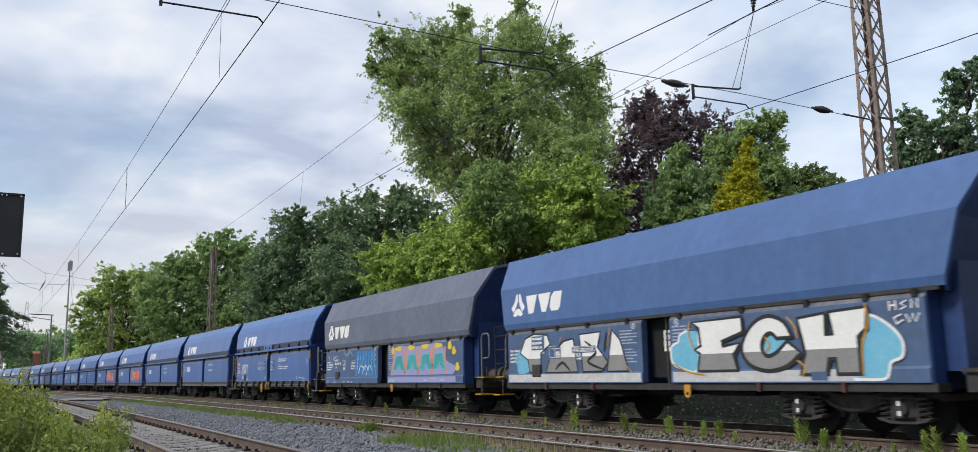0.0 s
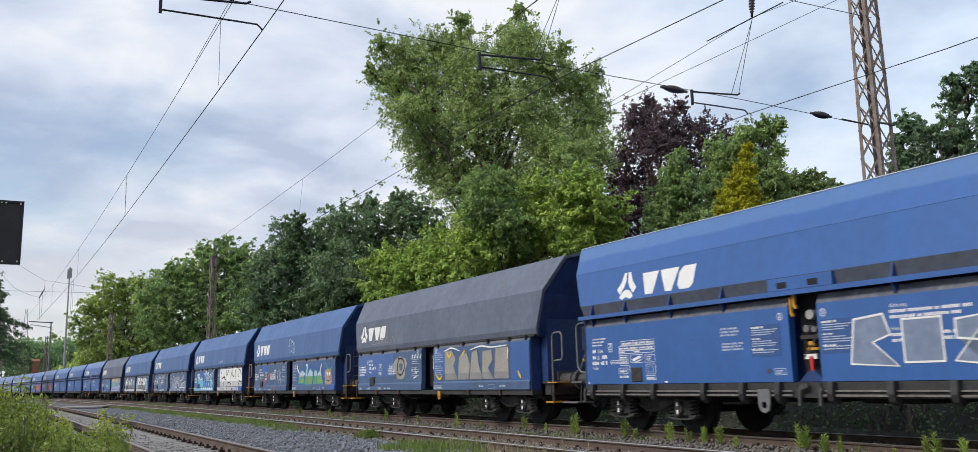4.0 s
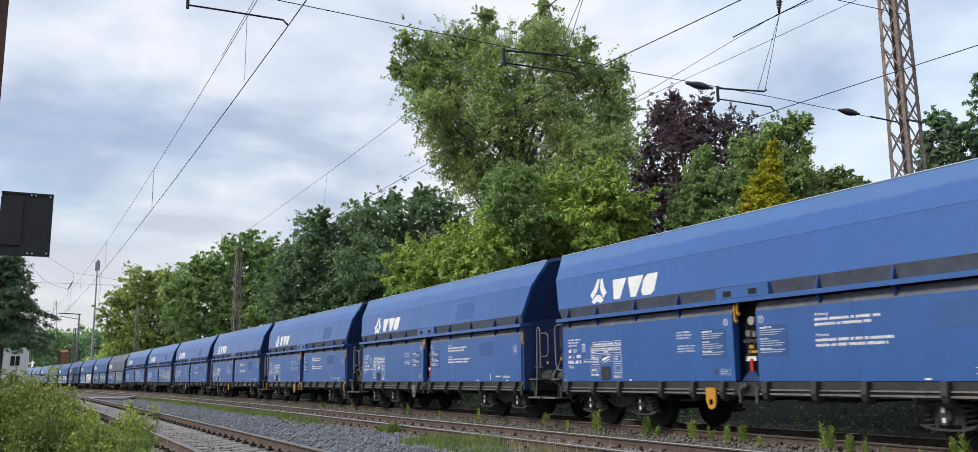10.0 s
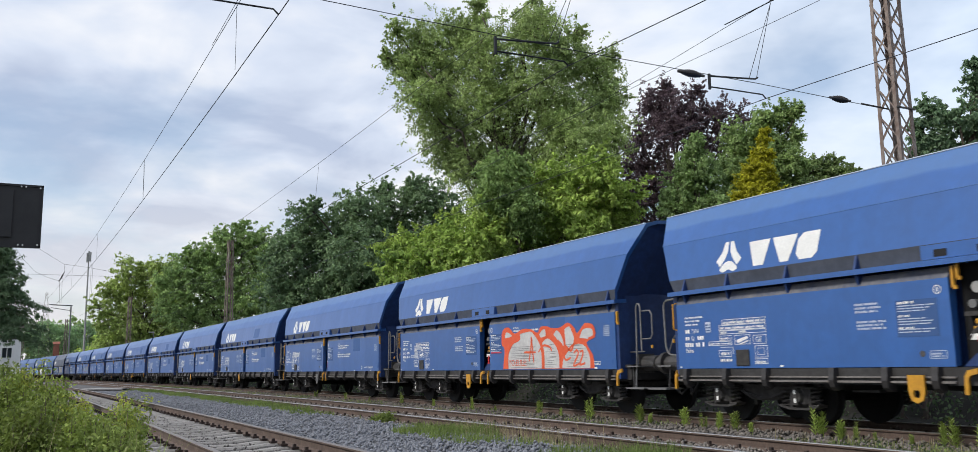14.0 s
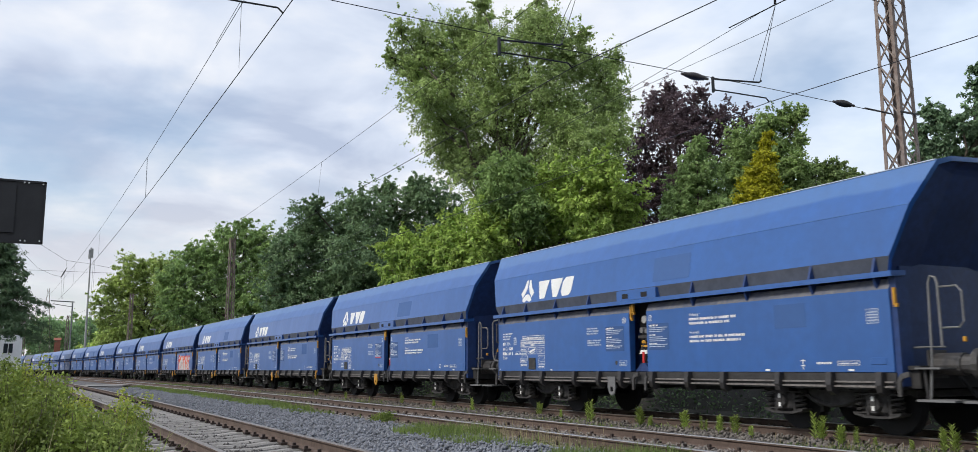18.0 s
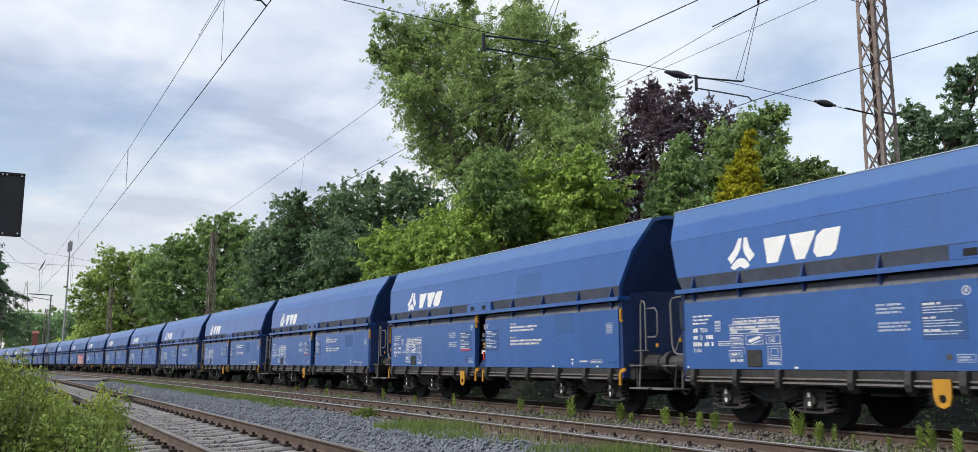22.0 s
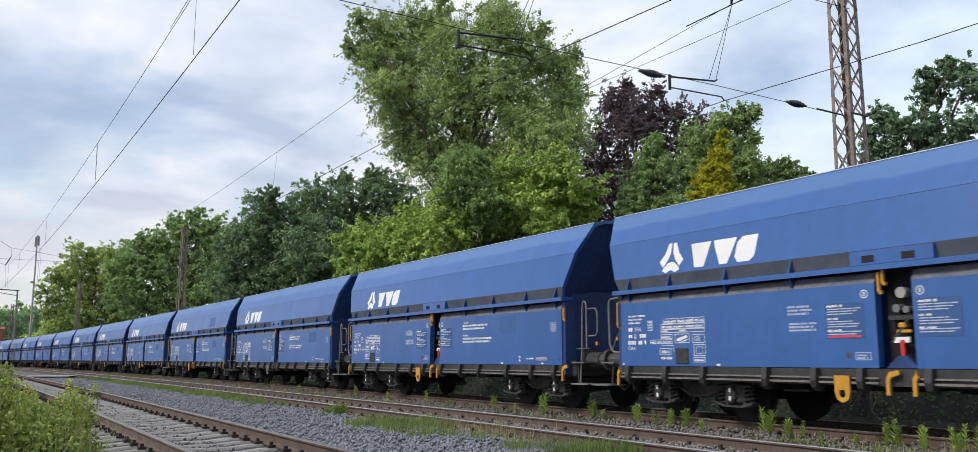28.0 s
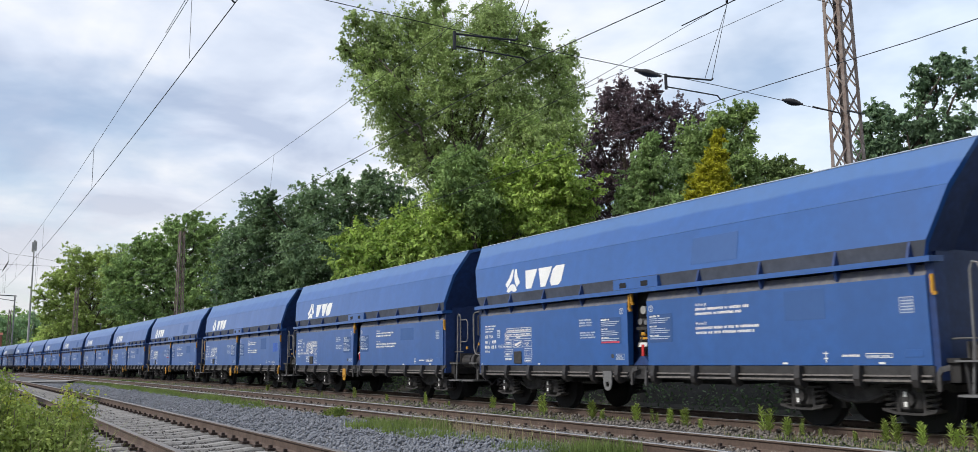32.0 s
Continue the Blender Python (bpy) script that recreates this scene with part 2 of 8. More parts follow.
RAIL_SIDE = material("rusty_rail_web", (0.145, 0.1, 0.078), (0.07, 0.048, 0.037), 0.8, grain=25, stain=3, bump=0.2)
RAIL_HEAD = material("rolled_rail_head", (0.34, 0.3, 0.27), (0.22, 0.17, 0.14), 0.35, metal=0.8, grain=30, stain=2, bump=0.05)
# soil of the added bank, darkened to stand for shade under the train
BANK_DARK = material("dark_leaf_mould", (0.05, 0.045, 0.034), (0.022, 0.02, 0.015), 0.95, grain=14, stain=1.5, bump=0.5)
RAIL_POLISHED = material("polished_rail_head", (0.62, 0.6, 0.57), (0.4, 0.37, 0.34), 0.28, metal=0.8, grain=30, stain=2, bump=0.03)
SLEEPER = material("grey_concrete_sleeper", (0.37, 0.355, 0.335), (0.17, 0.162, 0.152), 0.85, grain=30, stain=3, bump=0.3, vary=0.25)
CLIP = material("rusty_rail_clip", (0.06, 0.038, 0.028), (0.03, 0.02, 0.017), 0.8, bump=0.2)
STONE = material("blue_grey_ballast", (0.26, 0.272, 0.305), (0.13, 0.138, 0.155), 0.85, grain=40, stain=4, bump=0.3, vary=0.55)
STONE_DARK = material("grimy_ballast", (0.17, 0.16, 0.155), (0.07, 0.065, 0.062), 0.9, grain=40, stain=3, bump=0.3, vary=0.5)
STONE_BROWN = material("brown_grey_ballast", (0.29, 0.26, 0.23), (0.13, 0.115, 0.1), 0.9, grain=40, stain=3, bump=0.3, vary=0.5)
BED = material("ballast_bed", (0.15, 0.147, 0.148), (0.065, 0.062, 0.06), 0.9, grain=22, stain=1.2, bump=0.8)
SOIL = material("weedy_soil", (0.075, 0.085, 0.04), (0.04, 0.05, 0.02), 0.95, grain=3, stain=0.15, bump=0.6)
PATH = material("pale_crossing_slab", (0.34, 0.33, 0.32), (0.22, 0.21, 0.2), 0.85, bump=0.1)
MAST = material("rusting_mast_steel", (0.34, 0.3, 0.265), (0.13, 0.082, 0.06), 0.65, metal=0.1, grain=9, stain=1.4, amount=0.5, bump=0.12)
POST = material("brown_rusty_post", (0.13, 0.06, 0.045), (0.07, 0.03, 0.025), 0.75, grain=14, stain=2, bump=0.15)
CONCRETE = material("grey_concrete_pole", (0.4, 0.4, 0.39), (0.28, 0.28, 0.27), 0.8, bump=0.1)
WIRE = material("dark_wire", (0.03, 0.032, 0.035), None, 0.5, metal=0.4, bump=0)
PORCELAIN = material("dark_brown_insulator", (0.05, 0.045, 0.045), (0.025, 0.022, 0.022), 0.3, bump=0.05)
BOARD = material("black_sheet_metal", (0.018, 0.018, 0.02), (0.01, 0.01, 0.012), 0.55, grain=6, stain=3, bump=0.05)
BARK = material("grey_brown_bark", (0.16, 0.13, 0.1), (0.07, 0.055, 0.04), 0.9, grain=12, stain=3, bump=0.6)
BRICK = material("red_brick_wall", (0.34, 0.12, 0.08), (0.24, 0.09, 0.06), 0.85, grain=10, stain=1, bump=0.1)
RENDER_WALL = material("white_rendered_wall", (0.72, 0.72, 0.7), (0.6, 0.6, 0.58), 0.8, bump=0.05)
PANE = material("dark_window_glass", (0.03, 0.035, 0.04), None, 0.1, bump=0)
ROOF = material("dark_roof_tile", (0.1, 0.07, 0.06), (0.06, 0.05, 0.045), 0.8, bump=0.2)


def leaf(name, base, second, vary=0.6):
    return material(name, base, second, 0.55, grain=1.7, stain=0.4, amount=0.6, bump=0, vary=vary, spec=0.3, through_light=0.36)


LEAF_POPLAR = leaf("poplar_leaves", (0.46, 0.58, 0.215), (0.19, 0.255, 0.095), 0.65)
LEAF_ROBINIA = leaf("robinia_leaves", (0.68, 0.86, 0.2), (0.34, 0.52, 0.11))
LEAF_OAK = leaf("dark_oak_leaves", (0.354, 0.506, 0.242), (0.146, 0.24, 0.124))
LEAF_CHESTNUT = leaf("chestnut_leaves", (0.46, 0.62, 0.22), (0.16, 0.26, 0.09))
LEAF_LIME = leaf("lime_leaves", (0.68, 0.82, 0.24), (0.29, 0.4, 0.12))
LEAF_BEECH = leaf("copper_beech_leaves", (0.17, 0.122, 0.135), (0.075, 0.052, 0.062))
LEAF_MAPLE = leaf("maple_leaves", (0.382, 0.527, 0.2), (0.171, 0.257, 0.0998))
LEAF_WALNUT = leaf("walnut_leaves", (0.42, 0.56, 0.2), (0.19, 0.28, 0.1))
LEAF_ASH = leaf("ash_leaves", (0.4, 0.55, 0.19), (0.18, 0.28, 0.09))
LEAF_PLUM = leaf("plum_leaves", (0.237, 0.35, 0.193), (0.0938, 0.156, 0.0852))
LEAF_THUJA = leaf("golden_thuja_foliage", (0.8, 0.76, 0.05), (0.46, 0.47, 0.04))
LEAF_SPRUCE = leaf("dark_conifer_foliage", (0.13, 0.2, 0.1), (0.05, 0.09, 0.045))
LEAF_HEDGE = leaf("dull_hedge_leaves", (0.1, 0.14, 0.07), (0.04, 0.06, 0.03))
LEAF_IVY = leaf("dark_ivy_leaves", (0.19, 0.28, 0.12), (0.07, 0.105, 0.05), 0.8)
LEAF_SHRUB = leaf("shrub_leaves", (0.34, 0.42, 0.085), (0.1, 0.15, 0.035))
LEAF_NETTLE = leaf("yellow_green_leaves", (0.46, 0.5, 0.085), (0.2, 0.24, 0.05))
LEAF_WEED = leaf("weed_leaves", (0.46, 0.56, 0.14), (0.27, 0.36, 0.09))
GRASS = leaf("grass_blades", (0.3, 0.4, 0.1), (0.14, 0.2, 0.055), 0.55)
STRAW = leaf("dry_grass_stalks", (0.454, 0.389, 0.216), (0.292, 0.263, 0.136), 0.3)


# ---- building blocks ----
class Shape:
    """Collects vertices and faces for one mesh."""

    def __init__(self):
        self.v, self.f, self.m = [], [], []

    def add(self, verts, faces, slot=0):
        n = len(self.v)
        self.v += [tuple(p) for p in verts]
        self.f += [tuple(n + i for i in face) for face in faces]
        self.m += [slot] * len(faces)
        return self

    def box(self, x0, x1, y0, y1, z0, z1, slot=0, turn=None):
        v = [Vector((x, y, z)) for x in (x0, x1) for y in (y0, y1) for z in (z0, z1)]
        if turn:
            v = [turn @ p for p in v]
        return self.add(v, [(0, 1, 3, 2), (4, 6, 7, 5), (0, 4, 5, 1), (2, 3, 7, 6), (0, 2, 6, 4), (1, 5, 7, 3)], slot)

    def chamfered(self, x0, x1, y0, y1, z0, z1, b=0.02, slot=0):
        """A box with its edges taken off."""
        lo, hi = (x0, y0, z0), (x1, y1, z1)
        corner, v = {}, []
        for sx in (0, 1):
            for sy in (0, 1):
                for sz in (0, 1):
                    s = (sx, sy, sz)
                    for ax in range(3):
                        p = [(lo, hi)[s[k]][k] + (0 if k == ax else (b if s[k] == 0 else -b)) for k in range(3)]
                        corner[s, ax] = len(v)
                        v.append(p)
        f = []
        for ax in range(3):
            o = [k for k in range(3) if k != ax]
            for side in (0, 1):
                ring = []
                for a, c in ((0, 0), (1, 0), (1, 1), (0, 1)):
                    s = [0, 0, 0]
                    s[ax], s[o[0]], s[o[1]] = side, a, c
                    ring.append(corner[tuple(s), ax])
                f.append(tuple(ring))
            for a in (0, 1):
                for c in (0, 1):
                    s = [0, 0, 0]
                    s[o[0]], s[o[1]] = a, c
                    e = list(s)
                    e[ax] = 1
                    f.append((corner[tuple(s), o[0]], corner[tuple(s), o[1]], corner[tuple(e), o[1]], corner[tuple(e), o[0]]))
        for s in {k[0] for k in corner}:
            f.append(tuple(corner[s, ax] for ax in range(3)))
        return self.add(v, f, slot)

    def prism(self, ring, span, axis="y", slot=0):
        """A closed outline, drawn over from span[0] to span[1] along the axis. Outline pairs are the other two coordinates."""
        def place(p, d):
            return {"x": (d, p[0], p[1]), "y": (p[0], d, p[1]), "z": (p[0], p[1], d)}[axis]
        n = len(ring)
        v = [place(p, span[0]) for p in ring] + [place(p, span[1]) for p in ring]
        f = [tuple(range(n)), tuple(range(2 * n - 1, n - 1, -1))] + [(i, (i + 1) % n, n + (i + 1) % n, n + i) for i in range(n)]
        return self.add(v, f, slot)

    def tube(self, points, radius, sides=6, caps=True, slot=0):
        """A round bar along points; radius may be one number or one for each point."""
        pts = [Vector(p) for p in points]
        rad = radius if isinstance(radius, (list, tuple)) else [radius] * len(pts)
        v, f = [], []
        for i, p in enumerate(pts):
            d = (pts[min(i + 1, len(pts) - 1)] - pts[max(i - 1, 0)]).normalized()
            a = d.orthogonal().normalized() if i == 0 else (side - d * side.dot(d)).normalized()
            side = a
            b = d.cross(a)
            v += [p + rad[i] * (a * math.cos(2 * math.pi * k / sides) + b * math.sin(2 * math.pi * k / sides)) for k in range(sides)]
        for i in range(len(pts) - 1):
            for k in range(sides):
                q = (k + 1) % sides
                f.append((i * sides + k, i * sides + q, (i + 1) * sides + q, (i + 1) * sides + k))
        if caps:
            f += [tuple(range(sides - 1, -1, -1)), tuple((len(pts) - 1) * sides + k for k in range(sides))]
        return self.add(v, f, slot)

    def disc(self, centre, radius, axis="x", sides=20, slot=0):
        c = Vector(centre)
        v = []
        for k in range(sides):
            a, b = radius * math.cos(2 * math.pi * k / sides), radius * math.sin(2 * math.pi * k / sides)
            v.append(c + Vector({"x": (0, a, b), "y": (a, 0, b), "z": (a, b, 0)}[axis]))
        return self.add(v, [tuple(range(sides))], slot)

    def mesh(self, name, *materials, smooth=False):
        me = bpy.data.meshes.new(name)
        me.from_pydata(self.v, [], self.f)
        for m in materials:
            me.materials.append(m)
        if any(self.m):
            me.polygons.foreach_set("material_index", self.m)
        if smooth:
            me.polygons.foreach_set("use_smooth", [True] * len(me.polygons))
        me.update()
        return me


def part(name, shape, mat, parent, label="", smooth=False):
    """One mesh object under a thing or a part. mat: a material or several; shape: a Shape or a mesh."""
    mats = mat if isinstance(mat, (list, tuple)) else (mat,)
    me = shape.mesh(name, *mats, smooth=smooth) if isinstance(shape, Shape) else shape
    ob = new(name, me)
    ob.parent = parent
    if name.endswith(("_lettering", "_lines", "_print", "_table", "_mark", "_plate_text", "_band")):
        tagged(ob, kind="stuff")
    return tagged(ob, label) if label else ob


def thing(name, label, category, at=None, group="", kind=""):
    ob = new(name)
    ob.empty_display_size = 0.2
    if at:
        ob.matrix_basis = at
    return tagged(ob, label, category, group, kind)


def single(name, shape, mat, label, category, at=None, group="", kind="", smooth=False):
    ob = part(name, shape, mat, None, "", smooth)
    if at:
        ob.matrix_basis = at
    return tagged(ob, label, category, group, kind)


def lettering(text, size, m):
    """Flat letters of the built-in font as a Shape, laid by the matrix m from the xy plane."""
    cu = bpy.data.curves.new("letters", "FONT")
    cu.body, cu.size, cu.resolution_u = text, size, 2
    ob = bpy.data.objects.new("letters", cu)
    scene.collection.objects.link(ob)
    bpy.context.view_layer.update()
    me = bpy.data.meshes.new_from_object(ob.evaluated_get(bpy.context.evaluated_depsgraph_get()))
    s = Shape().add([m @ v.co for v in me.vertices], [tuple(p.vertices) for p in me.polygons])
    bpy.data.objects.remove(ob)
    bpy.data.meshes.remove(me)
    bpy.data.curves.remove(cu)
    return s


# ---- the curve of the line ----
BEND, SIDE_X = 1827.0, 11.01
NEAR_X, MID_X, TRAIN_X = 2.87, 8.45, 12.46


def on_line(s, x, z=0.0):
    """The place at s metres along the line, on the parallel that passes x metres beside the camera."""
    a, r = s / BEND, BEND + x - SIDE_X
    return Vector((SIDE_X - BEND + r * math.cos(a), r * math.sin(a), z))


def line_pose(s, x, z=0.0):
    p = on_line(s, x, z)
    return pose(p.x, p.y, p.z, 0, 0, math.degrees(s / BEND))


def swept(ring, x, z, stations, slot=lambda i: 0, closed=True):
    """An outline (offset, height) drawn along the line."""
    sh = Shape()
    n = len(ring)
    v = [on_line(s, x + o, z + hgt) for s in stations for o, hgt in ring]
    sh.v = [tuple(p) for p in v]
    last = n if closed else n - 1
    for i in range(len(stations) - 1):
        for k in range(last):
            q = (k + 1) % n
            sh.f.append((i * n + k, (i + 1) * n + k, (i + 1) * n + q, i * n + q))
            sh.m.append(slot(k))
    return sh


# ---- wagons ----
PITCH = 13.95
FRONT = 6.0          # y of the front edge of the side doors in a wagon
NEAR = -1.45


def at_u(u):
    return FRONT - u


# hood section: inward from the side, height, how far the end leans out beyond the doors
HOOD_NEW = ((0.05, 2.40, 0.02), (0.0, 2.63, 0.10), (0.13, 3.36, 0.40), (0.48, 4.0, 0.66), (0.75, 4.07, 0.70), (1.45, 4.10, 0.72))
HOOD_OLD = ((0.03, 2.15, 0.0), (0.0, 2.29, 0.03), (0.06, 3.18, 0.27), (0.52, 3.98, 0.60), (0.85, 4.05, 0.66), (1.45, 4.07, 0.68))


def hood_shape(section):
    left = [(NEAR + w, z, e) for w, z, e in section]
    ring = left + [(-x, z, e) for x, z, e in reversed(left[:-1])]
    n = len(ring)
    rows = []
    for y, sign in ((at_u(0), 1), (at_u(4), 0), (at_u(8), 0), (at_u(11.95), -1)):
        rows.append([(x, y + sign * e, z) for x, z, e in ring])
    sh = Shape()
    sh.v = [p for row in rows for p in row]
    for i in range(len(rows) - 1):
        for k in range(n - 1):
            sh.f.append((i * n + k, i * n + k + 1, (i + 1) * n + k + 1, (i + 1) * n + k))
            sh.m.append(1 if k in (0, n - 2) else 0)
    # a lip along both ends
    for row, sign in ((0, 1), (3, -1)):
        a = rows[row]
        b = [(x * 0.955, y - sign * 0.01, z - 0.07) for x, y, z in a]
        sh.add(a + b, [(k, k + 1, n + k + 1, n + k) for k in range(n - 1)])
    return sh


def hood_end(section, front):
    """The end plate under the overhanging hood, folded along its middle."""
    sign, y = (1, at_u(0)) if front else (-1, at_u(11.95))
    left = [((NEAR + w) * 0.955, z - 0.07, e) for w, z, e in section]
    ring = [(x, y + sign * (e - 0.06), z) for x, z, e in left] + [(-x, y + sign * (e - 0.06), z) for x, z, e in reversed(left[:-1])]
    n = len(ring)
    mid = [(x * 0.42, py - sign * 0.10, pz * 0.97 + 0.05) for x, py, pz in ring]
    sh = Shape().add(ring + mid, [(k, k + 1, n + k + 1, n + k) for k in range(n - 1)])
    h = n // 2
    for k in range(h):
        sh.add([mid[k], mid[k + 1], mid[n - 2 - k], mid[n - 1 - k]], [(0, 1, 2, 3)] if k < h - 1 else [(0, 1, 3)])
    return sh


def door_shape(y0, y1, near, old=False):
    """A discharge door: flat sheet with a dusty sloping lip at the top and a folded edge; the older kind has a flange along its foot."""
    s = 1 if near else -1
    x = NEAR * s
    if old:
        ring = [(x - 0.02 * s, 0.85), (x - 0.02 * s, 1.04), (x, 1.08), (x, 2.02), (x + 0.06 * s, 2.12), (x + 0.16 * s, 2.12), (x + 0.12 * s, 0.87)]
        dusty = 3
    else:
        ring = [(x, 0.95), (x, 2.15), (x + 0.07 * s, 2.3), (x + 0.16 * s, 2.3), (x + 0.12 * s, 0.97)]
        dusty = 1
    sh = Shape().prism(ring, (y0, y1), "y")
    sh.m[2 + dusty] = 1
    return sh


def gusset_shape(y, top):
    """A small stiffening fin above the ledge, or a shorter one below it."""
    sh = Shape()
    if top:
        sh.prism([(NEAR - 0.08, 2.40), (NEAR + 0.1, 2.40), (NEAR + 0.03, 2.62), (NEAR - 0.005, 2.62)], (y - 0.02, y + 0.02), "y")
    else:
        sh.prism([(NEAR - 0.07, 2.33), (NEAR + 0.08, 2.33), (NEAR + 0.05, 2.17), (NEAR + 0.0, 2.17)], (y - 0.022, y + 0.022), "y")
    return sh


def old_bracket(y):
    """A small door-hinge bracket below the hood of the older wagons."""
    return Shape().prism([(NEAR - 0.05, 2.14), (NEAR + 0.08, 2.14), (NEAR + 0.05, 2.0), (NEAR - 0.015, 2.03)], (y - 0.045, y + 0.045), "y")


def print_rows(rows, seed, cell=0.03, word=(3, 11)):
    """Lines of small print that cannot be read: narrow upright bars, one for each character, in words."""
    rng = random.Random(seed)
    out = []
    for u0, u1, z, hh in rows:
        u, left = u0, rng.randint(*word)
        while u < u1 - cell * 0.5:
            if left:
                low = hh * rng.choice((0, 0, 0.12))
                out.append((u, u + cell * rng.uniform(0.66, 0.82), z, hh - low))
                left -= 1
                u += cell
            else:
                left = rng.randint(*word)
                u += cell * 0.9
    return out


def text_rows(rows, seed, word=(0.05, 0.2), gap=0.025):
    """Lines of unreadable small print: each row broken into word-long strips."""
    rng = random.Random(seed)
    out = []
    for u0, u1, z, hh in rows:
        u = u0
        while u < u1 - 0.02:
            w = rng.uniform(*word)
            out.append((u, min(u + w, u1), z, hh))
            u += w + gap
    return out


def bars(rows, lift=0.004, x=NEAR):
    """Flat strips on the near side: (u from, u to, z, height)."""
    sh = Shape()
    for u0, u1, z, hh in rows:
        sh.add([(x - lift, at_u(u0), z), (x - lift, at_u(u1), z), (x - lift, at_u(u1), z + hh), (x - lift, at_u(u0), z + hh)], [(3, 2, 1, 0)])
    return sh


def plate(ring, x, lift=0.004):
    """A flat outline of (u, z) pairs on the plane x."""
    return Shape().add([(x - lift, at_u(u), z) for u, z in ring], [tuple(range(len(ring)))])


def side_letters(text, u, z, size, x=NEAR, lift=0.004):
    """Letters that read from the near side."""
    m = Matrix(((0, 0, -1, x - lift), (-1, 0, 0, at_u(u)), (0, 1, 0, z), (0, 0, 0, 1)))
    return lettering(text, size, m)


def frame_bars(u0, u1, z0, z1, w=0.009):
    return [(u0, u1, z0, w), (u0, u1, z1 - w, w), (u0, u0 + w, z0, z1 - z0), (u1 - w, u1, z0, z1 - z0)]


def hood_x(z, section):
    """The near side's x on the hood at the height z."""
    for (w0, z0, _), (w1, z1, _) in zip(section, section[1:]):
        if z0 <= z <= z1:
            return NEAR + w0 + (w1 - w0) * (z - z0) / (z1 - z0)
    return NEAR


def on_hood(ring, section, lift=0.005):
    return Shape().add([(hood_x(z, section) - lift, at_u(u), z) for u, z in ring], [tuple(range(len(ring)))])


def company_mark(root, section):
    """The white mark on the hood: three blades and three slanted blocks."""
    old = section is HOOD_OLD
    lift = 0.005
    cu, cz, tu = (0.65, 2.74, 1.02) if old else (1.53, 2.93, 2.02)
    r = 0.275
    blade = ((-0.07, 1.0), (-0.34, 1.0), (-0.62, 0.3), (-1.08, -0.22), (-0.72, -0.62), (-0.3, -0.1), (-0.1, 0.32))
    foot = ((-0.62, -0.62), (-0.3, -0.36), (0.0, -0.28), (0.3, -0.36), (0.62, -0.62), (0.78, -0.86), (0.42, -1.02), (0.0, -0.84), (-0.42, -1.02), (-0.78, -0.86))
    for ring in (blade, tuple((-a, b) for a, b in blade), foot):
        part("emblem_blade", on_hood([(cu + a * r * 1.08, cz + b * r) for a, b in ring], section, lift), WHITE, root)
    for ring in (((0.0, 0.22), (0.5, 0.22), (0.36, -0.22), (0.13, -0.22)),
                 ((0.56, 0.22), (1.1, 0.22), (1.06, 0.1), (0.92, -0.22), (0.74, -0.22), (0.6, 0.1)),
                 ((1.12, 0.12), (1.24, 0.22), (1.58, 0.22), (1.52, -0.14), (1.42, -0.22), (1.16, -0.22), (1.08, -0.12))):
        part("emblem_block", on_hood([(tu + u, cz - 0.02 + z) for u, z in ring], section, lift), WHITE, root)


def wheelset_mesh():
    sh = Shape()
    for s in (-1, 1):
        x0, x1 = s * 0.685, s * 0.82
        for r, a, b in ((0.46, x0, x0 + s * 0.115), (0.49, x0 - s * 0.03, x0)):
            sh.tube([(a, 0, 0), (b, 0, 0)], r, 24)
        sh.tube([(x1 - s * 0.03, 0, 0), (x1 + s * 0.02, 0, 0)], 0.2, 14)
        for k in range(4):
            a = math.pi / 2 * k
            sh.box(x0 + s * 0.112, x0 + s * 0.122, 0.24 * math.cos(a) - 0.05, 0.24 * math.cos(a) + 0.05, 0.24 * math.sin(a) - 0.05, 0.24 * math.sin(a) + 0.05)
    sh.tube([(-0.8, 0, 0), (0.8, 0, 0)], 0.085, 10)
    return sh


def spring_mesh():
    sh = Shape()
    pts = [(0.085 * math.cos(a * 0.9), 0.085 * math.sin(a * 0.9), 0.30 * a / 28) for a in range(29)]
    return sh.tube(pts, 0.02, 4)


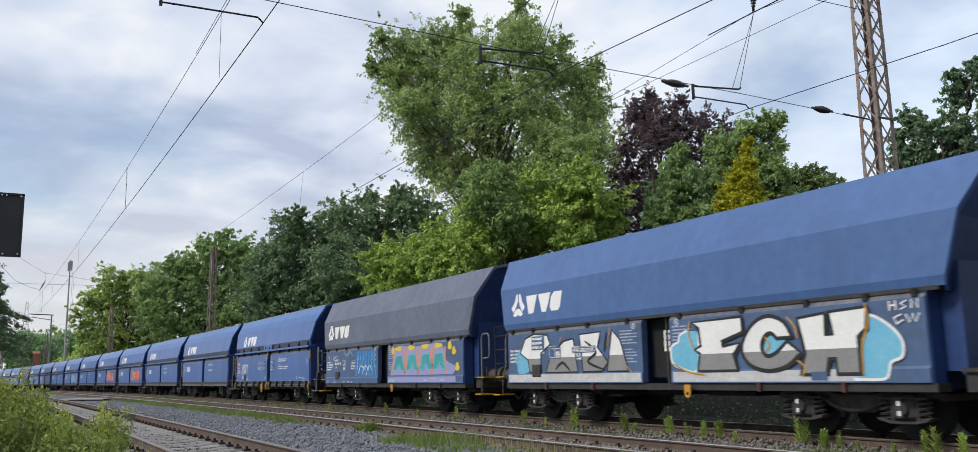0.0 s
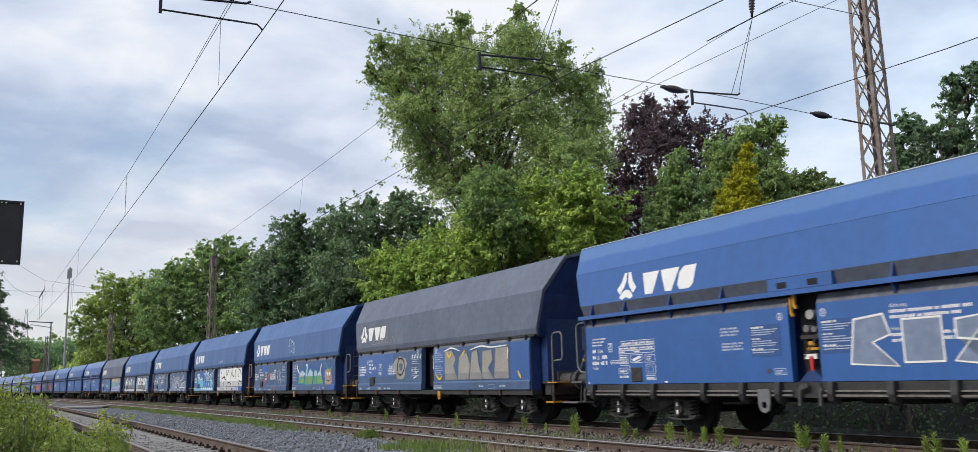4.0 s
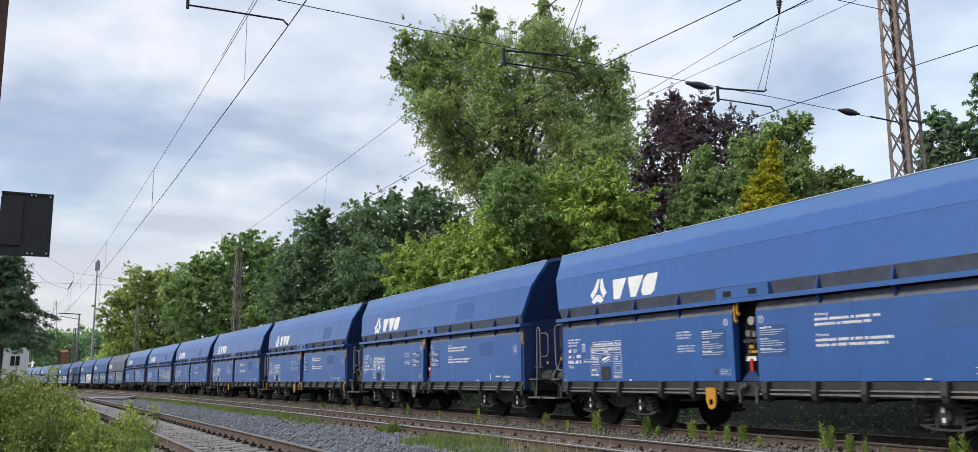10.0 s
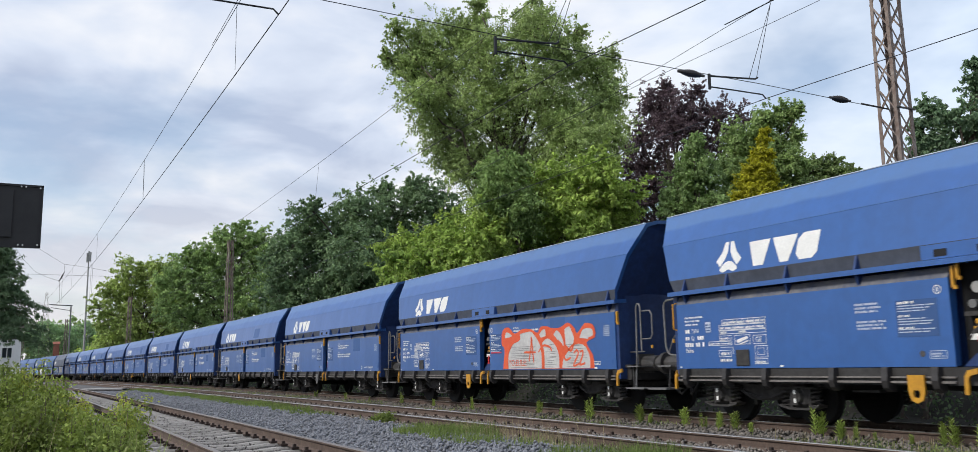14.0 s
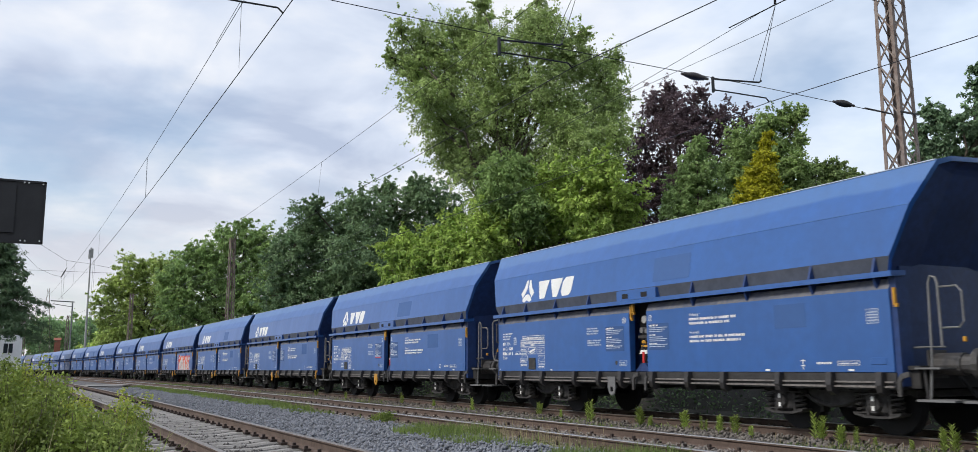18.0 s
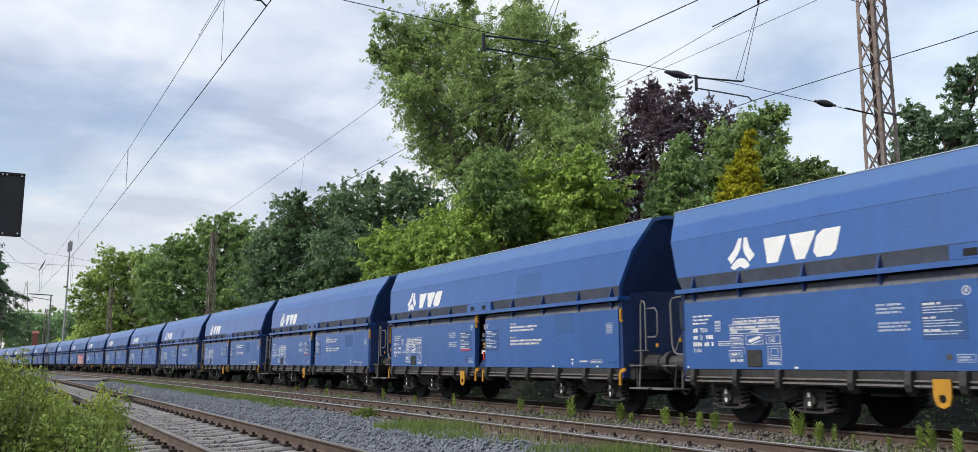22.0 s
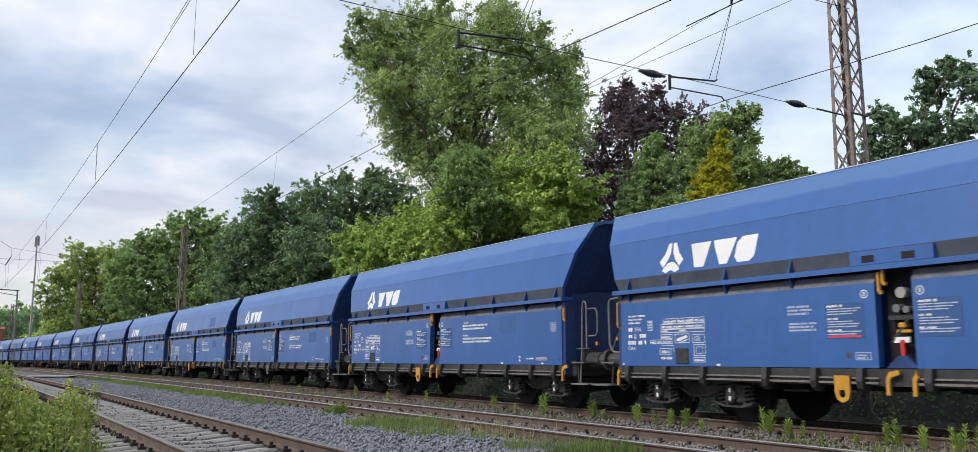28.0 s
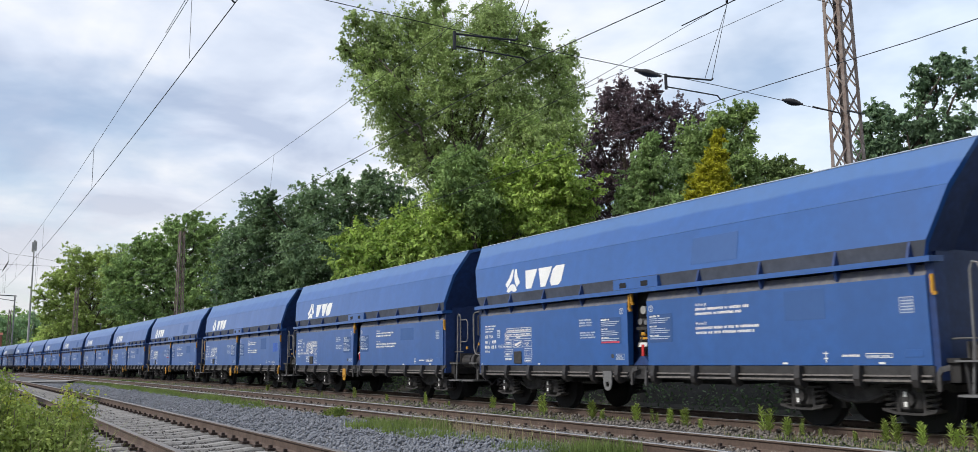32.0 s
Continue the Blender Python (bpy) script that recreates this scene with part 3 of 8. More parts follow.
def bogie_frame():
    sh = Shape()
    for s in (-1, 1):
        x0, x1 = sorted((s * 0.93, s * 1.03))
        top = [(-1.5, 0.60), (-1.5, 0.69), (-1.3, 0.72), (-0.55, 0.72), (-0.3, 0.66), (0.3, 0.66), (0.55, 0.72), (1.3, 0.72), (1.5, 0.69), (1.5, 0.60), (1.3, 0.62), (0.6, 0.62), (0.5, 0.5), (0.3, 0.4), (-0.3, 0.4), (-0.5, 0.5), (-0.6, 0.62), (-1.3, 0.62)]
        sh.prism(top, (x0, x1), "x")
        # hanging curved tie between the axle boxes
        pts = [(s * 1.06, y, 0.62 - 0.2 * (1 - (y / 0.62) ** 2)) for y in (-0.62, -0.4, -0.2, 0, 0.2, 0.4, 0.62)]
        sh.tube(pts, 0.035, 5)
        # brake gear hanging between the wheels
        for y in (-0.42, 0.42):
            sh.prism([(y - 0.04, 0.3), (y + 0.04, 0.3), (y + 0.03, 0.62), (y - 0.03, 0.62)], tuple(sorted((s * 0.72, s * 0.84))), "x")
    sh.chamfered(-0.95, 0.95, -0.3, 0.3, 0.5, 0.8, 0.03)
    for y in (-1.4, 1.4):
        sh.box(-0.95, 0.95, y - 0.05, y + 0.05, 0.58, 0.68)
    return sh


MESHES = {}


def shared(name, build, *mats, smooth=False):
    if name not in MESHES:
        MESHES[name] = build().mesh(name, *mats, smooth=smooth)
    return MESHES[name]


def axle_box_mesh():
    """Axle box with its round cover, spring seats and the curved keeper below."""
    sh = Shape().chamfered(-1.2, -0.9, -0.17, 0.17, -0.16, 0.22, 0.05)
    sh.tube([(-1.26, 0, 0.01), (-1.19, 0, 0.01)], [0.105, 0.13], 14)
    sh.box(-1.275, -1.19, -0.045, 0.045, -0.12, 0.15)
    for k in range(6):
        a = math.pi / 3 * k
        sh.box(-1.272, -1.255, 0.08 * math.cos(a) - 0.014, 0.08 * math.cos(a) + 0.014, 0.01 + 0.08 * math.sin(a) - 0.014, 0.01 + 0.08 * math.sin(a) + 0.014)
    ring = [(-0.42, -0.12), (-0.4, -0.16), (-0.2, -0.205), (0.2, -0.205), (0.4, -0.16), (0.42, -0.12), (0.38, -0.12), (0.19, -0.17), (-0.19, -0.17), (-0.38, -0.12)]
    sh.prism(ring, (-1.21, -0.99), "x")
    sh.chamfered(-1.2, -0.98, -0.4, 0.4, 0.13, 0.17, 0.012)
    for y in (-0.2, 0.2):
        sh.chamfered(-1.16, -1.0, y - 0.03, y + 0.03, -0.2, 0.14, 0.012)
    return sh


def box_label_mesh():
    return Shape().box(-1.281, -1.275, -0.026, 0.022, -0.09, -0.02).box(-1.281, -1.275, -0.022, 0.026, 0.05, 0.12)


def add_bogie(root, u, full=True):
    b = part("bogie", shared("bogie_frame", bogie_frame, STEEL), None, root)
    b.location = (0, at_u(u), 0)
    for dy in (-0.92, 0.92):
        w = part("wheelset", shared("wheelset", wheelset_mesh, BLACK), None, b)
        w.location = (0, dy, 0.46)
        for s in (1, -1):
            a = part("axle_box", shared("axle_box", axle_box_mesh, STEEL), None, b)
            a.location = (0, dy, 0.47)
            a.rotation_euler = (0, 0, 0 if s == 1 else math.pi)
            if not full:
                continue
            if s == 1:
                lab = part("inspection_mark", shared("box_label", box_label_mesh, WHITE), None, b, "small white paint marks on the axle box")
                lab.location = (0, dy, 0.47)
            for off in (-0.31, 0.31):
                sp = part("coil_spring", shared("spring", spring_mesh, STEEL), None, b)
                sp.location = (-1.12 * s, dy + off, 0.29)
    return b


def buffer_mesh():
    sh = Shape().tube([(0, 0, 0), (0, 0.42, 0)], 0.16, 14)
    sh.tube([(0, 0.40, 0), (0, 0.62, 0)], 0.135, 14)
    sh.tube([(0, 0.61, 0), (0, 0.66, 0)], 0.22, 16)
    sh.box(-0.2, 0.2, -0.03, 0.0, -0.2, 0.2)
    return sh


def tow_eye_mesh():
    outer = [(-0.13, 0.26), (0.13, 0.26), (0.13, 0.02), (0.09, -0.09), (0, -0.13), (-0.09, -0.09), (-0.13, 0.02)]
    inner = [(-0.045, 0.05), (0.045, 0.05), (0.055, 0.0), (0.04, -0.045), (0, -0.06), (-0.04, -0.045), (-0.055, 0.0)]
    sh = Shape()
    n = len(outer)
    for x, flip in ((-0.015, 0), (0.015, 1)):
        v = [(x, a, b) for a, b in outer] + [(x, a, b) for a, b in inner]
        f = [(k, (k + 1) % n, n + (k + 1) % n, n + k) for k in range(n)]
        sh.add(v, [t[::-1] for t in f] if flip else f)
    for ring in (outer, inner):
        v = [(-0.015, a, b) for a, b in ring] + [(0.015, a, b) for a, b in ring]
        sh.add(v, [(k, (k + 1) % n, n + (k + 1) % n, n + k) for k in range(n)])
    return sh


def ladder_end(root, front, old):
    """Steps, handrails and platform at one end."""
    s, y = (1, at_u(0)) if front else (-1, at_u(11.95))
    mat = STEEL
    part("end_platform", Shape().box(-1.3, 1.3, *sorted((y + s * 0.02, y + s * 0.34)), 0.98, 1.04).box(-1.25, 1.25, *sorted((y + s * 0.05, y + s * 0.3)), 0.72, 0.98), SOLEBAR, root)
    if front and not old:
        rail = [(-1.4, y - 0.02, 2.29), (-1.4, y + 0.3, 2.27), (-1.4, y + 0.36, 2.23), (-1.4, y + 0.38, 2.15), (-1.4, y + 0.36, 1.38), (-1.4, y + 0.3, 1.26), (-1.4, y + 0.24, 1.22), (-1.4, y + 0.0, 1.2)]
        part("handrail", Shape().tube(rail, 0.019, 6).tube([(-1.38, y + 0.3, 1.26), (-1.38, y + 0.17, 1.5), (-1.38, y + 0.1, 1.58), (-1.38, y - 0.02, 1.6)], 0.013, 5), GALV, root)
        part("coupling_handle", Shape().chamfered(-1.41, -1.37, y + 0.11, y + 0.15, 1.44, 1.51, 0.008), YELLOW, root, "small yellow handle")
    elif front:
        rail = [(-1.27, y + 0.08, 2.1), (-1.27, y + 0.2, 2.08), (-1.27, y + 0.27, 1.98), (-1.27, y + 0.29, 1.6), (-1.27, y + 0.3, 1.25), (-1.27, y + 0.42, 1.12), (-1.27, y + 0.46, 0.95), (-1.27, y + 0.46, 0.52)]
        part("handrail", Shape().tube(rail, 0.018, 6), GALV, root)
    elif old:
        rail = [(-1.27, y - 0.42, 0.52), (-1.27, y - 0.42, 2.05), (-1.27, y - 0.46, 2.12), (-1.27, y - 0.52, 2.15), (-1.27, y - 0.76, 2.15), (-1.27, y - 0.82, 2.1), (-1.27, y - 0.84, 2.0), (-1.27, y - 0.84, 1.6), (-1.27, y - 0.8, 1.52), (-1.27, y - 0.5, 1.5)]
        part("handrail", Shape().tube(rail, 0.02, 6), GALV, root)
    else:
        a, b = y - 0.53, y - 0.67
        rail = [(-1.27, a + 0.07, 0.55), (-1.27, a, 1.2), (-1.27, a - 0.03, 2.2), (-1.27, a - 0.07, 2.29), (-1.27, b + 0.0, 2.27), (-1.27, b - 0.03, 2.18), (-1.27, b - 0.03, 1.3)]
        part("handrail", Shape().tube(rail, 0.019, 6), GALV, root)
        c = b - 0.04
        d = c - 0.32
        loop = [(-1.24, c, 2.13), (-1.24, d + 0.07, 2.13), (-1.24, d, 2.05), (-1.24, d, 1.64), (-1.24, d + 0.07, 1.56), (-1.24, c, 1.56)]
        part("handrail", Shape().tube(loop, 0.015, 6).tube([(-1.2, b - 0.03, 1.3), (-1.1, a + 0.5, 1.3)], 0.014, 5), GALV, root)
        part("coupling_handle", Shape().chamfered(-1.28, -1.24, d - 0.03, d + 0.02, 1.36, 1.43, 0.008), YELLOW, root, "small yellow handle")
    step = Shape().box(-1.45, -1.0, *sorted((y + s * 0.36, y + s * (0.66 if old else 0.94))), 0.545, 0.575)
    part("step_strut", Shape().tube([(-1.3, y + s * 0.44, 0.57), (-1.28, y + s * 0.4, 0.99)], 0.02, 5), SOLEBAR, root)
    part("footstep", step, YELLOW if old else GALV, root, "yellow footstep" if old else "")
    part("footstep", Shape().box(-1.36, -0.9, *sorted((y + s * 0.3, y + s * 0.7)), 0.99, 1.015), YELLOW if old else GALV, root)
    if old and front:
        cage = Shape()
        for z in (1.35, 1.7, 2.05):
            cage.tube([(-1.2, y + s * 0.3, z), (-1.2, y + s * 0.95, z)], 0.018, 5)
        cage.tube([(-1.2, y + s * 0.95, 1.0), (-1.2, y + s * 0.95, 2.3), (-1.2, y + s * 0.3, 2.3)], 0.022, 6)
        part("guard_rail", cage, BLACK, root)
    for x in (-0.875, 0.875):
        b = part("buffer", shared("buffer", buffer_mesh, BUFFER, smooth=False), None, root)
        b.location, b.rotation_euler = (x, y + s * 0.34, 1.06), (0, 0, 0 if s == 1 else math.pi)
    hose = [(-0.45, y + s * 0.34, 0.9), (-0.45, y + s * 0.6, 0.6), (-0.4, y + s * 0.85, 0.42), (-0.3, y + s * 1.0, 0.6)]
    part("brake_hose", Shape().tube(hose, 0.03, 6), BLACK, root)
    part("coupling", Shape().chamfered(-0.12, 0.12, *sorted((y + s * 0.3, y + s * 0.97)), 0.98, 1.12, 0.03), STEEL, root)


def wagon(old=False, hood_paint=None, door_paint=None, near_detail=True, label=""):
    """A bogie hopper wagon with its hood, discharge doors and running gear."""
    sec = HOOD_OLD if old else HOOD_NEW
    hp = hood_paint or (BLUE_OLD if old else BLUE)
    dp = door_paint or (BLUE_DIRTY if old else BLUE)
    root = thing("hopper_wagon", label, "wagon", group="wagons of the train")
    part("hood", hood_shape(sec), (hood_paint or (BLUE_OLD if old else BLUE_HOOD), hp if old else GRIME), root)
    if not old:
        # weld along the fold and worn roof edge, both coloured pale as highlights
        for k, r, mat in ((2, 0.004, BLUE_SEAM), (3, 0.014, PALE_EDGE)):
            w, z, e = sec[k]
            part("hood_seam", Shape().tube([(NEAR + w - 0.002, at_u(11.95) - e + 0.02, z + 0.002), (NEAR + w - 0.002, at_u(0) + e - 0.02, z + 0.002)], r, 5), mat, root)
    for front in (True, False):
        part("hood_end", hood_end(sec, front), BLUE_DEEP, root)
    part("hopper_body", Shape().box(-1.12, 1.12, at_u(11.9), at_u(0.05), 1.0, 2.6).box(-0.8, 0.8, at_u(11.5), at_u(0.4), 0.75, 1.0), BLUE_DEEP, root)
    spans = ((0.16, 5.45), (6.3, 11.64)) if old else ((0.07, 5.75), (6.33, 12.0))
    for near in (True, False):
        for u0, u1 in spans:
            part("side_door", door_shape(at_u(u1), at_u(u0), near, old), (dp, DUST), root)
        sgn = 1 if near else -1
        x = NEAR * sgn
        xa, xb = sorted((x - 0.10 * sgn, x + 0.22 * sgn))
        ring = [(xa, 2.32), (xb, 2.34), (xb, 2.42), (xa, 2.40)] if near else [(xa, 2.34), (xb, 2.32), (xb, 2.40), (xa, 2.42)]
        if not old:
            part("ledge_rail", Shape().prism(ring, (at_u(12.14), at_u(-0.06)), "y"), hp, root)
        else:
            part("ledge_rail", Shape().box(*sorted((x + 0.02 * sgn, x + 0.22 * sgn)), at_u(11.85), at_u(0.1), 2.1, 2.16), SOLEBAR, root)
        if old:
            xa, xb = sorted((x + 0.02 * sgn, x + 0.3 * sgn))
            part("solebar", Shape().box(xa, xb, at_u(11.7), at_u(0.1), 0.72, 0.84), SOLEBAR, root)
        else:
            xa, xb = sorted((x + 0.0 * sgn, x + 0.3 * sgn))
            part("solebar", Shape().box(xa, xb, at_u(12.02), at_u(0.05), 0.7, 0.94), SOLEBAR, root)
        if near and not old:
            # strip colour is lightened for the light that their edges catch
            for u0, u1 in spans:
                part("sill_strip", Shape().box(x - 0.05, x + 0.1, at_u(u1), at_u(u0), 0.725, 0.755), LIT_STRIP, root)
                part("sill_strip", Shape().box(x - 0.04, x + 0.1, at_u(u1), at_u(u0), 0.795, 0.82), LIT_STRIP, root)
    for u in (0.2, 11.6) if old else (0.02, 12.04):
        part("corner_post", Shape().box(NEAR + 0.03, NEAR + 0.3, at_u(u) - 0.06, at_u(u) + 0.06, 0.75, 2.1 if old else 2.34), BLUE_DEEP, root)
    # ends take the darkened blue, as they look between two wagons
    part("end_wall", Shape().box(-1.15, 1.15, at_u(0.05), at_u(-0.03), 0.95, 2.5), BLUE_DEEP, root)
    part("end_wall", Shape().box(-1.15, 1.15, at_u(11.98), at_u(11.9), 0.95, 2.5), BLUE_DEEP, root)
    for u in (1.97, 10.03) if old else (1.8, 10.52):
        add_bogie(root, u, near_detail)
    company_mark(root, sec)
    for a, b in ((4.4, 6.0), (6.15, 7.9)):
        ring = [(at_u(a), 0.95), (at_u(b), 0.95), (at_u(b - 0.3), 0.6), (at_u(a + 0.3), 0.6)]
        part("hopper_chute", Shape().prism(ring, (-0.7, 0.7), "x"), BLACK, root)
    part("chute_flap", Shape().box(-1.0, -0.6, at_u(4.15), at_u(3.65), 0.56, 0.6), STEEL, root)
    # added black sheet over the body: the recess's shade as a colour
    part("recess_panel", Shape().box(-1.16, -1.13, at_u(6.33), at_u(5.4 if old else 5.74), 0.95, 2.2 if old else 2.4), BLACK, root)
    for front in (True, False):
        ladder_end(root, front, old)
    if not near_detail:
        part("side_lettering", bars([(0.25, 0.75, z, 0.05) for z in (1.45, 1.6, 1.75, 1.9)] + [(1.2, 2.3, 1.6, 0.3), (7.3, 8.4, 1.9, 0.06), (7.3, 8.4, 1.6, 0.06)]), PALE, root)
        return root
    us = (0.35, 1.5, 2.9, 4.3, 7.75, 9.15, 10.6, 11.8)
    if old:
        lug = old_bracket(0).mesh("door_bracket", SOLEBAR)
        for u in (0.4, 1.35, 2.4, 3.6, 5.0, 6.6, 8.2, 9.6, 10.7, 11.5):
            part("door_bracket", lug, None, root).location = (0, at_u(u), 0)
        for u in (1.9, 3.75, 8.5, 10.2):
            part("door_latch", Shape().chamfered(NEAR - 0.04, NEAR + 0.02, at_u(u) - 0.03, at_u(u) + 0.03, 0.7, 0.86, 0.01), POST, root)
    else:
        fin, fin2 = gusset_shape(0, True).mesh("gusset", BLUE_DEEP), gusset_shape(0, False).mesh("gusset", BLUE_DEEP)
        for u in us:
            part("gusset", fin, None, root).location = (0, at_u(u), 0)
            part("gusset", fin2, None, root).location = (0, at_u(u), 0)
        knee = Shape().prism([(NEAR - 0.1, 0.95), (NEAR + 0.05, 0.95), (NEAR + 0.08, 0.64), (NEAR - 0.02, 0.6), (NEAR - 0.1, 0.66), (NEAR - 0.13, 0.76)], (-0.05, 0.05), "y").mesh("door_hinge", HINGE)
        for u in (0.35, 1.4, 2.35, 3.75, 4.7, 5.5, 6.55, 7.6, 8.55, 9.85, 10.9, 11.8):
            part("door_hinge", knee, None, root).location = (0, at_u(u), 0)
    ty = part("towing_eye", shared("towing_eye", tow_eye_mesh, YELLOW), None, root, "yellow towing eye")
    if old:
        ty.scale = (1, 0.62, 0.62)
    ty.location = (NEAR - 0.07, at_u(5.18 if not old else 6.8), 0.58 if not old else 0.66)
    # catch levers and lock hooks
    for u, z0, z1 in () if old else ((5.83, 2.0, 2.3), (5.9, 2.12, 2.33), (12.09, 1.9, 2.16)):
        part("catch_lever", Shape().chamfered(NEAR - 0.03, NEAR + 0.03, at_u(u) - 0.022, at_u(u) + 0.022, z0, z1, 0.01).box(NEAR - 0.02, NEAR + 0.02, at_u(u + 0.05), at_u(u), z0 - 0.02, z0 + 0.03), YELLOW, root, "yellow catch lever")
    for u, dz in () if old else ((5.9, 0), (6.3, 0), (12.09, 0.03), (0.02, 0.0)):
        w = 0.06 if u in (6.3, 0.02) else 0.2
        ring = [(at_u(u), 0.58 + dz), (at_u(u + 0.055), 0.58 + dz), (at_u(u + 0.06), 0.78 + dz), (at_u(u + 0.09), 0.83 + dz), (at_u(u + w + 0.01), 0.86 + dz), (at_u(u + w), 0.93 + dz), (at_u(u + 0.06), 0.9 + dz), (at_u(u + 0.01), 0.82 + dz)]
        part("lock_hook", Shape().prism(ring, (NEAR - 0.09, NEAR - 0.05), "x"), YELLOW, root, "yellow lock hook")
    if not old:
        part("handhold", Shape().tube([(NEAR + 0.06, at_u(0.04), 2.2), (NEAR - 0.03, at_u(0.0), 2.17), (NEAR - 0.03, at_u(0.0), 1.7), (NEAR + 0.06, at_u(0.04), 1.66)], 0.017, 6), YELLOW, root, "yellow handhold")
    # valves and gears in the recess
    if not old:
        part("control_valve", Shape().tube([(-1.3, at_u(6.05), 2.0), (-1.16, at_u(6.05), 2.0)], 0.08, 12), CONCRETE, root)
        part("control_valve", Shape().tube([(-1.32, at_u(5.98), 1.78), (-1.16, at_u(5.98), 1.78)], 0.06, 10).tube([(-1.32, at_u(6.13), 1.76), (-1.16, at_u(6.13), 1.76)], 0.05, 10), GALV, root)
        part("linkage", Shape().box(-1.3, -1.17, at_u(6.26), at_u(5.84), 1.62, 1.68).tube([(-1.32, at_u(5.9), 1.3), (-1.3, at_u(6.15), 1.62)], 0.03, 6), STEEL, root)
        part("pull_knob", Shape().chamfered(-1.34, -1.2, at_u(6.12), at_u(6.0), 1.5, 1.58, 0.02).box(-1.33, -1.3, at_u(6.2), at_u(5.98), 1.44, 1.48), YELLOW, root)
        part("release_handle", Shape().box(-1.34, -1.3, at_u(6.17), at_u(5.93), 1.30, 1.38), WHITE, root)
        part("release_handle", Shape().box(-1.36, -1.33, at_u(6.1), at_u(6.04), 1.12, 1.34), RED, root)
        part("recess_brace", Shape().prism([(at_u(5.8), 0.95), (at_u(6.3), 0.95), (at_u(6.12), 1.12), (at_u(6.0), 1.12)], (-1.36, -1.3), "x"), BLUE_DEEP, root)
    else:
        sign = Shape().box(-1.3, -1.27, at_u(6.18), at_u(5.95), 1.45, 1.85)
        part("instruction_sign", sign, WHITE, root)
        dots = Shape()
        for du in (6.0, 6.1):
            for z in (1.52, 1.64, 1.76):
                dots.box(-1.305, -1.301, at_u(du + 0.03), at_u(du), z, z + 0.04)
        part("instruction_mark", dots, BLACK, root)
        part("valve_rod", Shape().tube([(-1.3, at_u(6.05), 2.1), (-1.3, at_u(6.05), 0.8)], 0.03, 6).tube([(-1.32, at_u(6.05), 2.2), (-1.15, at_u(6.05), 2.2)], 0.06, 8), STEEL, root)
    if not old:
        lp = Shape().box(NEAR - 0.06, NEAR + 0.16, at_u(6.72), at_u(5.42), 2.41, 2.61)
        part("latch_plate", lp, hp, root)
        for u in (5.62, 6.25):
            part("latch_slot", Shape().box(NEAR - 0.064, NEAR - 0.05, at_u(u + 0.2), at_u(u), 2.44, 2.54), BLACK, root)
    write_on(root, old)
    return root


def boxed(u0, u1, z0, z1, rows, seed, w=0.009):
    """A framed cell with rows of small print in it."""
    out = frame_bars(u0, u1, z0, z1, w)
    hh = (z1 - z0 - 0.04) / max(rows, 1)
    return out + print_rows([(u0 + 0.03, u1 - 0.03, z0 + 0.02 + k * hh, hh * 0.7) for k in range(rows)], seed, 0.032)


def ring_mark(u, z, x):
    sh, v, n = Shape(), [], 16
    for k in range(n):
        for r in (0.05, 0.062):
            v.append((x - 0.005, at_u(u + r * math.cos(2 * math.pi * k / n)), z + r * math.sin(2 * math.pi * k / n)))
    sh.add(v, [(2 * k, 2 * k + 1, (2 * k + 3) % (2 * n), (2 * k + 2) % (2 * n)) for k in range(n)])
    bar = bars([(u - 0.01, u + 0.01, z - 0.03, 0.06)], 0.005)
    return sh.add(bar.v, bar.f)


